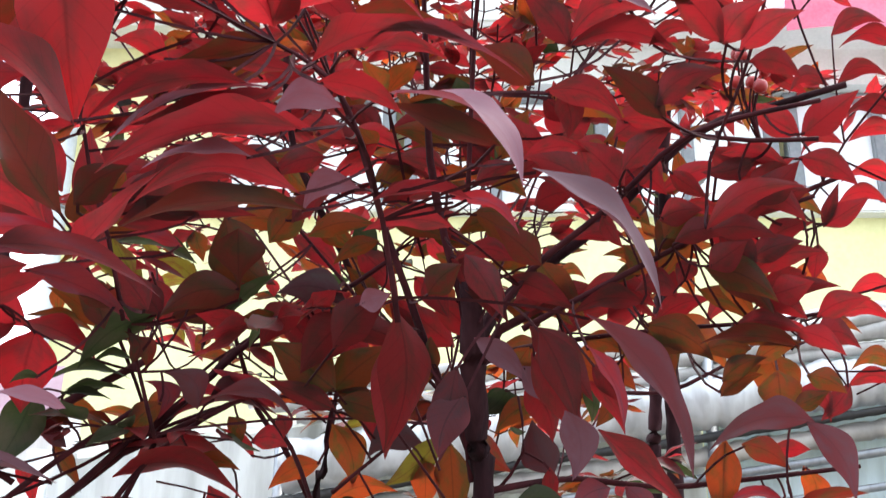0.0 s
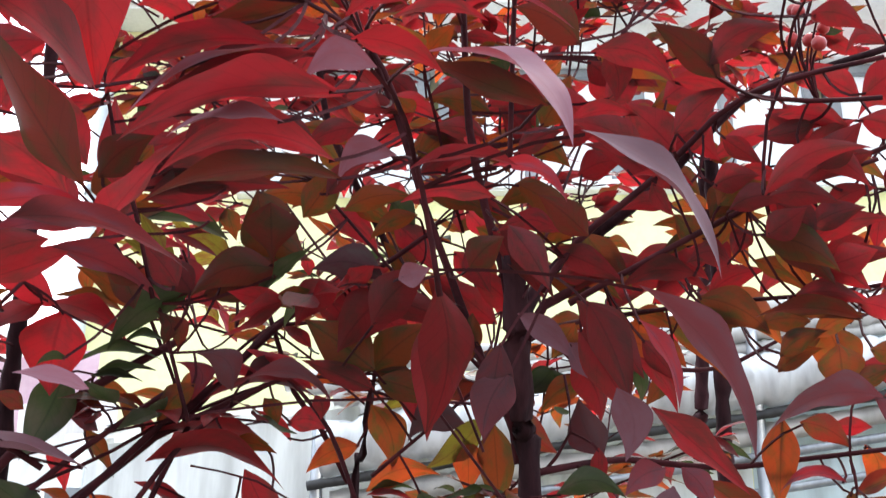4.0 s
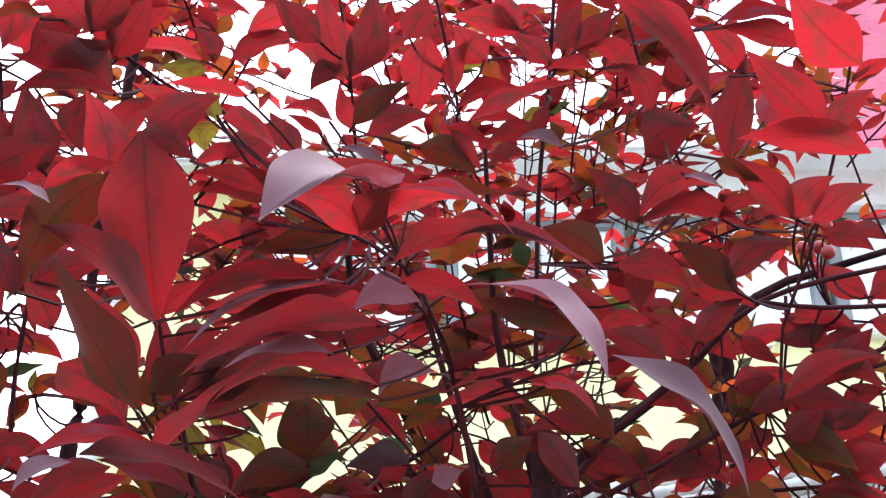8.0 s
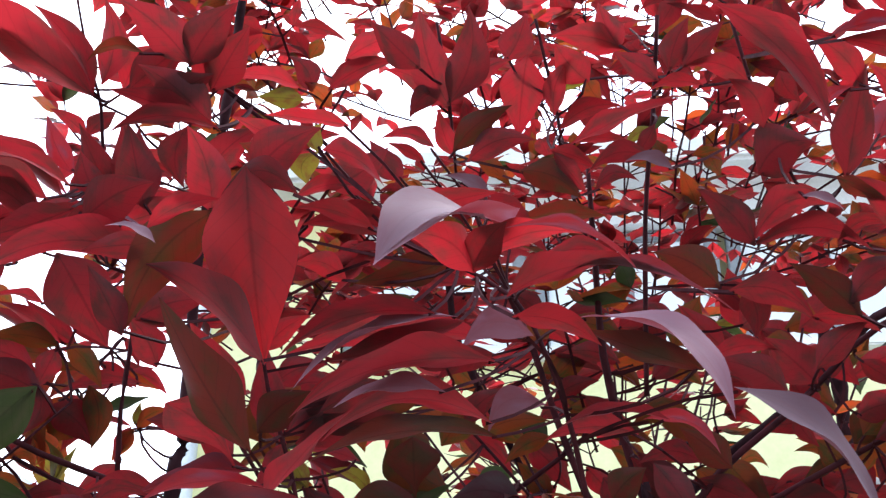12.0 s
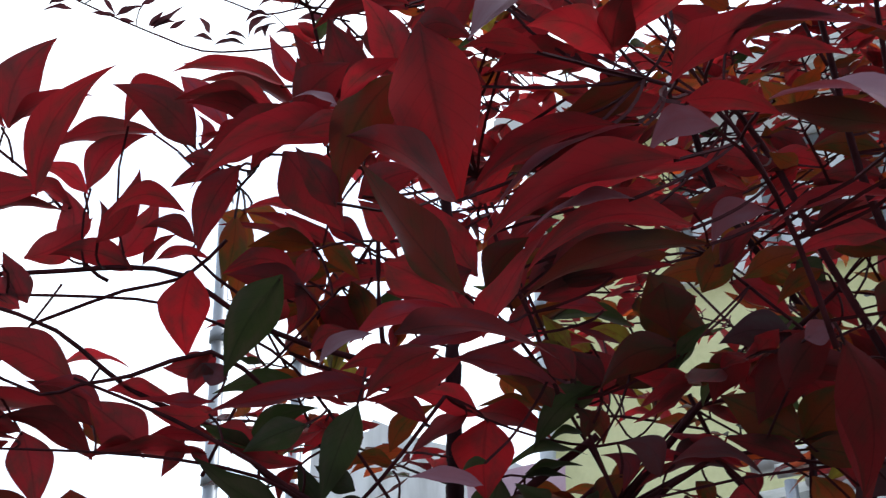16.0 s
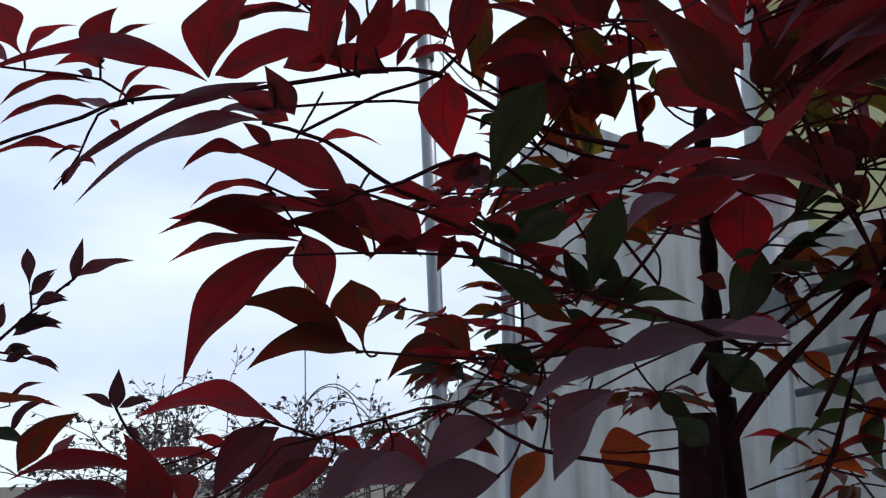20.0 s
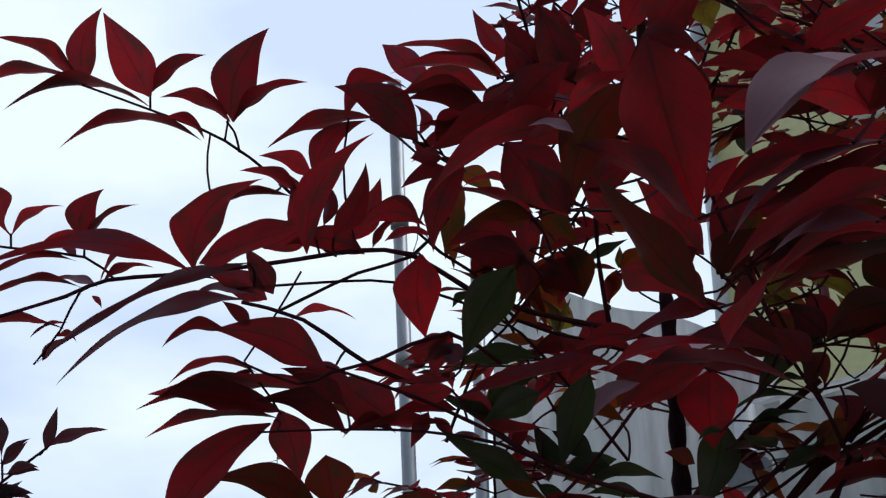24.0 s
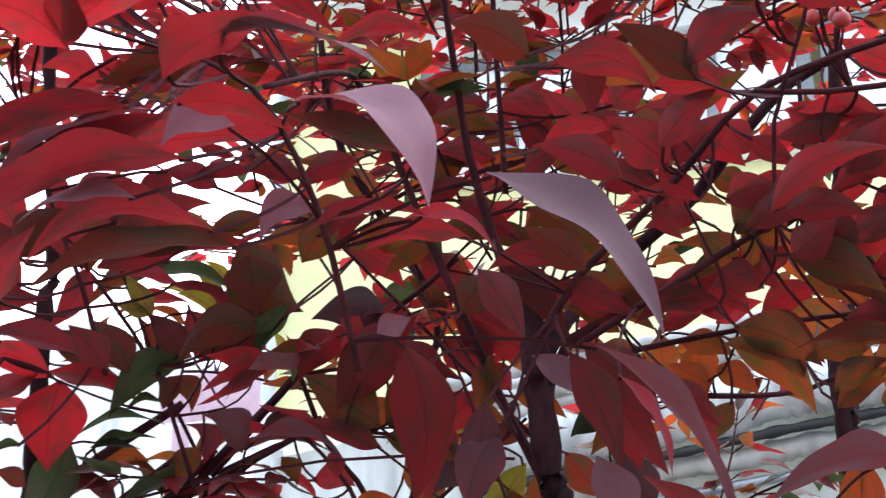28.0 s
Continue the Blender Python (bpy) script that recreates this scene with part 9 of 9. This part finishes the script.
leaf(A, 'b', -0.157, 1.027, 1.721, -0.130, 1.030, 1.731, 0.014, -72, 0.12, -0.01)
leaf(A, 'm', -0.078, 1.054, 1.703, -0.049, 1.062, 1.699, 0.020, -81, 0.18, -0.04)
leaf(A, 'r', -0.076, 1.059, 1.690, -0.102, 1.045, 1.710, 0.014, 19, -0.08, 0.08)
leaf(A, 'r', -0.092, 1.056, 1.687, -0.177, 1.034, 1.690, 0.035, 9, -0.04, 0.08)
leaf(A, 'b', -0.193, 1.031, 1.717, -0.232, 1.022, 1.714, 0.016, 42, -0.14, 0.08)
leaf(A, 'g', -0.199, 0.963, 1.717, -0.159, 0.972, 1.720, 0.017, -8, 0.04, 0.07)
leaf(A, 'g', -0.202, 0.963, 1.714, -0.168, 0.972, 1.712, 0.014, -11, 0.06, 0.09)
leaf(A, 'b', -0.154, 1.043, 1.710, -0.199, 1.029, 1.716, 0.019, 14, -0.08, 0.12)
leaf(A, 'b', -0.180, 1.042, 1.695, -0.202, 1.027, 1.720, 0.015, 34, 0.07, -0.03)
leaf(A, 'u', -0.213, 1.025, 1.690, -0.237, 1.014, 1.702, 0.012, 84, -0.08, -0.02)
leaf(A, 'd', -0.245, 0.961, 1.690, -0.265, 0.953, 1.699, 0.013, 85, -0.13, -0.04)
leaf(A, 'o', 0.196, 1.085, 1.797, 0.196, 1.101, 1.757, 0.027, -3, -0.06, -0.01)
leaf(A, 'b', 0.168, 1.087, 1.803, 0.168, 1.102, 1.766, 0.024, -3, 0.00, 0.00)
leaf(A, 'b', 0.215, 1.080, 1.794, 0.269, 1.113, 1.746, 0.032, -58, 0.14, 0.01)
leaf(A, 'b', 0.239, 1.082, 1.804, 0.263, 1.102, 1.769, 0.029, -47, 0.18, 0.03)
leaf(A, 'b', 0.254, 1.082, 1.814, 0.312, 1.111, 1.779, 0.031, -60, 0.13, 0.01)
leaf(A, 'r', 0.336, 1.102, 1.845, 0.296, 1.103, 1.815, 0.020, 69, -0.21, -0.02)
leaf(A, 'r', 0.231, 1.073, 1.851, 0.259, 1.075, 1.865, 0.020, -74, -0.08, 0.01)
leaf(A, 'b', 0.166, 1.069, 1.848, 0.191, 1.076, 1.847, 0.011, -70, 0.32, -0.00)
leaf(A, 'u', 0.056, 1.034, 1.697, 0.016, 1.030, 1.683, 0.031, 79, -0.35, -0.07)
leaf(A, 'b', 0.056, 1.082, 1.745, 0.019, 1.074, 1.742, 0.017, 78, -0.19, -0.03)
leaf(A, 'r', 0.097, 1.014, 1.775, 0.057, 0.993, 1.804, 0.023, 66, -0.04, -0.00)
leaf(A, 'o', 0.021, 1.046, 1.814, 0.065, 1.062, 1.802, 0.020, -72, 0.02, -0.00)
leaf(A, 'r', 0.134, 0.996, 1.733, 0.154, 1.016, 1.694, 0.027, -50, 0.13, 0.01)
leaf(A, 'u', 0.159, 1.067, 1.680, 0.142, 1.048, 1.718, 0.031, 47, 0.10, -0.01)
leaf(A, 'g', 0.125, 1.094, 1.757, 0.102, 1.097, 1.736, 0.020, 72, 0.08, 0.01)
leaf(A, 'b', 0.154, 1.088, 1.793, 0.115, 1.081, 1.784, 0.018, 76, -0.07, -0.01)
leaf(A, 'd', 0.081, 1.091, 1.737, 0.018, 1.076, 1.735, 0.026, 22, 0.02, -0.02)
leaf(A, 'g', 0.189, 1.098, 1.760, 0.195, 1.110, 1.733, 0.014, -28, 0.15, 0.03)
leaf(A, 'd', 0.095, 1.100, 1.724, 0.128, 1.119, 1.694, 0.024, -67, -0.09, 0.01)
leaf(A, 'm', 0.062, 1.075, 1.765, 0.038, 1.063, 1.780, 0.018, 70, -0.16, -0.01)
leaf(A, 'm', 0.173, 1.103, 1.823, 0.218, 1.110, 1.833, 0.018, -47, 0.06, 0.02)
limb(C, 'branch', 0.0014, 0.0010, (-0.547, 1.346, 2.500), (-0.617, 1.302, 2.510), (-0.648, 1.287, 2.507), (-0.679, 1.265, 2.493), (-0.711, 1.231, 2.500), (-0.760, 1.198, 2.519))
limb(C, 'branch', 0.0016, 0.0011, (-0.514, 1.375, 2.501), (-0.557, 1.355, 2.482), (-0.641, 1.322, 2.470), (-0.719, 1.280, 2.455), (-0.769, 1.250, 2.451), (-0.809, 1.212, 2.462), (-0.845, 1.164, 2.471), (-0.874, 1.129, 2.481), (-0.902, 1.093, 2.492))
limb(C, 'twig', 0.0007, 0.0006, (-0.636, 1.314, 2.465), (-0.657, 1.291, 2.477), (-0.670, 1.273, 2.494), (-0.677, 1.266, 2.493))
limb(C, 'twig', 0.0007, 0.0005, (-0.607, 1.313, 2.476), (-0.634, 1.323, 2.470))
limb(A, 'branch', 0.0013, 0.0009, (-0.272, 0.783, 1.971), (-0.271, 0.760, 2.008), (-0.271, 0.742, 2.019), (-0.272, 0.719, 2.037), (-0.271, 0.697, 2.054))
limb(A, 'twig', 0.0009, 0.0007, (-0.271, 0.760, 2.008), (-0.259, 0.758, 2.015), (-0.249, 0.755, 2.024))
limb(A, 'twig', 0.0009, 0.0007, (-0.271, 0.759, 2.010), (-0.258, 0.765, 2.005), (-0.245, 0.770, 2.000))
limb(A, 'branch', 0.0016, 0.0014, (-0.207, 0.949, 1.832), (-0.187, 0.979, 1.797), (-0.171, 1.009, 1.757), (-0.161, 1.034, 1.727), (-0.158, 1.069, 1.697))
limb(A, 'twig', 0.0009, 0.0007, (-0.156, 1.014, 1.782), (-0.174, 1.011, 1.778), (-0.192, 0.997, 1.775))
limb(A, 'twig', 0.0009, 0.0007, (-0.156, 1.014, 1.784), (-0.145, 1.024, 1.765), (-0.137, 1.030, 1.753), (-0.120, 1.030, 1.765), (-0.115, 1.027, 1.776))
limb(A, 'branch', 0.0012, 0.0010, (-0.184, 0.978, 1.744), (-0.155, 0.997, 1.741), (-0.129, 1.012, 1.748))
limb(A, 'branch', 0.0020, 0.0016, (-0.151, 1.045, 1.707), (-0.127, 1.050, 1.737), (-0.104, 1.054, 1.770), (-0.091, 1.053, 1.780), (-0.063, 1.059, 1.784))
limb(A, 'branch', 0.0028, 0.0024, (-0.173, 1.036, 1.688), (-0.133, 1.047, 1.712), (-0.095, 1.059, 1.735), (-0.078, 1.068, 1.751))
limb(A, 'branch', 0.0022, 0.0018, (0.190, 1.109, 1.762), (0.228, 1.128, 1.764), (0.268, 1.147, 1.771), (0.301, 1.149, 1.786), (0.332, 1.161, 1.805))
limb(E, 'branch', 0.0013, 0.0009, (0.356, 1.067, 1.878), (0.389, 1.048, 1.922), (0.410, 1.034, 1.956), (0.438, 1.010, 1.988), (0.457, 0.991, 2.009))
limb(E, 'twig', 0.0009, 0.0007, (0.410, 1.034, 1.956), (0.396, 0.998, 1.990), (0.393, 0.982, 2.028))
limb(E, 'branch', 0.0012, 0.0009, (0.357, 1.073, 1.785), (0.387, 1.050, 1.816), (0.418, 1.046, 1.827), (0.450, 1.041, 1.837))
limb(E, 'twig', 0.0009, 0.0007, (0.373, 1.060, 1.790), (0.400, 1.076, 1.755))
limb(E, 'twig', 0.0009, 0.0007, (0.389, 1.048, 1.922), (0.404, 1.054, 1.908))


for shrub in (A, B, C, D, E):
    petioles(shrub)


# ---- the inner sprays of the large shrub ----
def frond(store, origin, heading, size, rng, tone):
    """A compound leaf: a thin rachis with nodes of three leaflets."""
    go = Vector(heading).normalized()
    side = go.cross(Vector((0, 0, 1))).normalized()
    at = Vector(origin)
    stalk = [at.copy()]
    for node in range(4):
        at = at + (go + Vector((rng.uniform(-0.15, 0.15), rng.uniform(-0.15, 0.15), rng.uniform(-0.12, 0.05)))) * size * 0.85
        stalk.append(at.copy())
        ways = (side + go * 0.5, -side + go * 0.5) if node < 3 else (side + go * 0.7, -side + go * 0.7, go)
        for w in ways:
            arm = at + w.normalized() * size * rng.uniform(0.3, 0.55)
            store["twig"].append((at.copy(), arm.copy()))
            out = w.normalized()
            flank = out.cross(Vector((0, 0, 1))).normalized()
            for spread in (-0.85, 0, 0.85):
                if rng.random() < 0.12:
                    continue
                d = (out + flank * spread + Vector((rng.uniform(-0.3, 0.3), rng.uniform(-0.3, 0.3), rng.uniform(-0.75, 0.15)))).normalized()
                kind = rng.choices("rmbog", tone)[0]
                long = size * rng.uniform(0.7, 1.15)
                store["leaf"].append((kind, arm, d, long, rng.uniform(-40, 40), rng.choice((0.36, 0.42, 0.48)), rng.choice((-0.06, 0, 0.06, 0.12))))
    store["stalk"].append(stalk)


def grow(plant, fronds, seed):
    rng = random.Random(seed)
    store = {"leaf": [], "twig": [], "stalk": []}
    for count, (origin, heading, size, tone) in enumerate(fronds(rng)):
        frond(store, origin, heading, size, rng, tone)
        if rng.random() < 0.12:
            stem_to(store["stalk"] if count % 3 else [], origin, rng)
    # the heart of the crown is sparse: bare twigs show there
    thin, spare = random.Random(5), {}
    for item in store["leaf"]:
        arm = tuple(item[1])
        spare[arm] = spare.get(arm, thin.random())
    store["leaf"] = [i for i in store["leaf"] if not (-0.02 < i[1].x < 0.23 and 1.8 < i[1].z < 2.15 and spare[tuple(i[1])] < 0.55)]
    for kind in "rmbog":
        verts, faces, uvs = [], [], []
        for k, base, d, long, roll, aspect, arch in store["leaf"]:
            if k != kind:
                continue
            me = blade(aspect, 0.0, arch, 9)[None]
            ref = (Vector((0, 0, 1)) - d * d.z).normalized()
            up = Matrix.Rotation(radians(roll), 3, d) @ ref
            m = Matrix.Translation(base) @ Matrix((d.cross(up), d, up)).transposed().to_4x4() @ Matrix.Scale(long, 4)
            n = len(verts)
            verts += [m @ v.co for v in me.vertices]
            faces += [[n + i for i in p.vertices] for p in me.polygons]
            uvs += [tuple(q.uv) for q in me.uv_layers[0].data]
        me = bpy.data.meshes.new("inner_foliage")
        me.from_pydata(verts, [], faces)
        layer = me.uv_layers.new(name="UVMap")
        layer.data.foreach_set("uv", [c for q in uvs for c in q])
        me.polygons.foreach_set("use_smooth", [True] * len(faces))
        me.materials.append(LEAF[kind])
        ob = tagged(new("inner_foliage", me), kind="stuff")
        ob.parent = plant
        ob.matrix_parent_inverse = Matrix.Translation(-plant.location)
    verts, faces = [], []
    lines = [(a, b, 0.0009) for a, b in store["twig"]] + [(a, b, 0.0013) for s in store["stalk"] for a, b in zip(s, s[1:])]
    for a, b, r in lines:
        go = (b - a).normalized()
        x = go.orthogonal().normalized() * r
        y = go.cross(x)
        n = len(verts)
        for p in (a, b):
            verts += [p + x, p - x * 0.5 + y * 0.87, p - x * 0.5 - y * 0.87]
        faces += [(n, n + 1, n + 4, n + 3), (n + 1, n + 2, n + 5, n + 4), (n + 2, n, n + 3, n + 5)]
    me = bpy.data.meshes.new("inner_twigwork")
    me.from_pydata(verts, [], faces)
    me.materials.append(TWIG)
    ob = tagged(new("inner_twigwork", me), kind="stuff")
    ob.parent = plant
    ob.matrix_parent_inverse = Matrix.Translation(-plant.location)


HEAD = Vector((0.092, 1.0, 1.8))


def stem_to(store, origin, rng):
    """A thin wand from the head of the trunk out to a spray."""
    end = Vector(origin)
    start = HEAD + Vector((rng.uniform(-0.03, 0.03), rng.uniform(-0.03, 0.03), rng.uniform(-0.2, 0.04)))
    mid = start.lerp(end, 0.5) + Vector((rng.uniform(-0.04, 0.04), rng.uniform(-0.04, 0.04), rng.uniform(0.0, 0.09)))
    store.append([start.lerp(mid, u).lerp(mid.lerp(end, u), u) for u in (k / 7 for k in range(8))])


def inner(rng):
    for k in range(178):
        x, y, z = rng.triangular(-0.32, 0.74, 0.2), rng.uniform(1.0, 1.6), rng.uniform(1.64, 2.6)
        if z < 1.8 and (x < 0.1 or rng.random() < 0.35) or z < 2.03 and x < -0.04 and rng.random() < 0.5:
            continue
        if z < 2.12 and x > 0.18 and rng.random() < 0.85:
            continue
        if x > 0.4 and k % 2:
            continue
        out = Vector((x - 0.1, rng.uniform(-0.5, 0.2), rng.uniform(-0.1, 0.5)))
        tone = (0.18, 0.24, 0.36, 0.14, 0.08) if z < 2.0 else (0.34, 0.40, 0.15, 0.09, 0.02)
        yield (x, y, z), out, rng.uniform(0.032, 0.048), tone
    for k in range(15):
        yield (rng.uniform(0.15, 0.6), rng.uniform(0.95, 1.3), rng.uniform(2.12, 2.5)), (rng.uniform(-0.6, 0.8), -0.4, rng.uniform(-0.1, 0.4)), rng.uniform(0.036, 0.05), (0.42, 0.36, 0.1, 0.1, 0.02)
    for k in range(6):
        yield (rng.uniform(0.19, 0.28), rng.uniform(1.1, 1.25), rng.uniform(2.03, 2.14)), (rng.uniform(-0.3, 0.8), -0.4, rng.uniform(-0.1, 0.3)), rng.uniform(0.034, 0.044), (0.4, 0.3, 0.2, 0.08, 0.02)


def flank(rng):
    for k in range(3):
        yield (rng.uniform(-0.32, -0.05), rng.uniform(1.0, 1.2), rng.uniform(1.56, 1.75)), (rng.uniform(-0.6, 0.6), -0.3, rng.uniform(-0.2, 0.3)), rng.uniform(0.032, 0.042), (0.2, 0.36, 0.2, 0.06, 0.18)
    for k in range(8):
        yield (rng.uniform(-0.46, -0.2), rng.uniform(1.0, 1.3), rng.uniform(2.3, 2.5)), (rng.uniform(-0.8, 0.2), -0.4, rng.uniform(-0.1, 0.4)), rng.uniform(0.036, 0.05), (0.4, 0.4, 0.1, 0.06, 0.04)
    for k in range(15):
        yield (rng.uniform(-0.26, 0.06), rng.uniform(1.1, 1.5), rng.uniform(1.97, 2.2)), (rng.uniform(-0.8, 0.2), -0.4, rng.uniform(-0.1, 0.4)), rng.uniform(0.034, 0.046), (0.3, 0.46, 0.14, 0.06, 0.04)
    for k in range(12):
        yield (rng.uniform(-0.46, -0.3), rng.uniform(0.95, 1.15), rng.uniform(1.58, 1.84)), (rng.uniform(-0.6, 0.6), -0.3, rng.uniform(-0.2, 0.3)), rng.uniform(0.032, 0.042), (0.2, 0.42, 0.16, 0.06, 0.16)
    for k in range(8):
        yield (rng.uniform(-0.05, 0.2), rng.uniform(1.05, 1.3), rng.uniform(1.58, 1.76)), (rng.uniform(-0.6, 0.6), -0.3, rng.uniform(-0.2, 0.3)), rng.uniform(0.032, 0.042), (0.16, 0.2, 0.34, 0.12, 0.18)
    for k in range(17):
        x, y, z = rng.uniform(-0.44, 0.05), rng.uniform(0.95, 1.4), rng.uniform(2.06, 2.42)
        out = Vector((x + 0.1, rng.uniform(-0.5, 0.1), rng.uniform(-0.1, 0.4)))
        yield (x, y, z), out, rng.uniform(0.036, 0.05), (0.36, 0.42, 0.12, 0.06, 0.04)
    for k in range(8):
        yield (rng.uniform(-0.23, -0.09), rng.uniform(1.0, 1.2), rng.uniform(1.92, 2.07)), (rng.uniform(-0.8, 0.4), -0.3, rng.uniform(-0.1, 0.4)), rng.uniform(0.034, 0.044), (0.3, 0.46, 0.14, 0.06, 0.04)


grow(A, inner, 21)
grow(B, flank, 8)

# ---- berries ----
rng = random.Random(3)
bunch = Vector((0.284, 0.852, 1.911))
for k in range(7):
    off = Vector((rng.uniform(-0.017, 0.017), rng.uniform(-0.012, 0.012), rng.uniform(-0.014, 0.014)))
    bm = bmesh.new()
    bmesh.ops.create_icosphere(bm, subdivisions=3, radius=rng.uniform(0.0040, 0.0052), matrix=Matrix.Translation(bunch + off))
    ob = part("berry", bm, BERRY, A, "small round red berry")
    ob.matrix_parent_inverse = Matrix.Translation(-A.location)
    limb(A, "stalk", 0.0008, 0.0008, bunch + off, bunch + off * 0.4 + Vector((0.0, 0.01, -0.02)), bunch + Vector((0.01, 0.02, -0.045)))
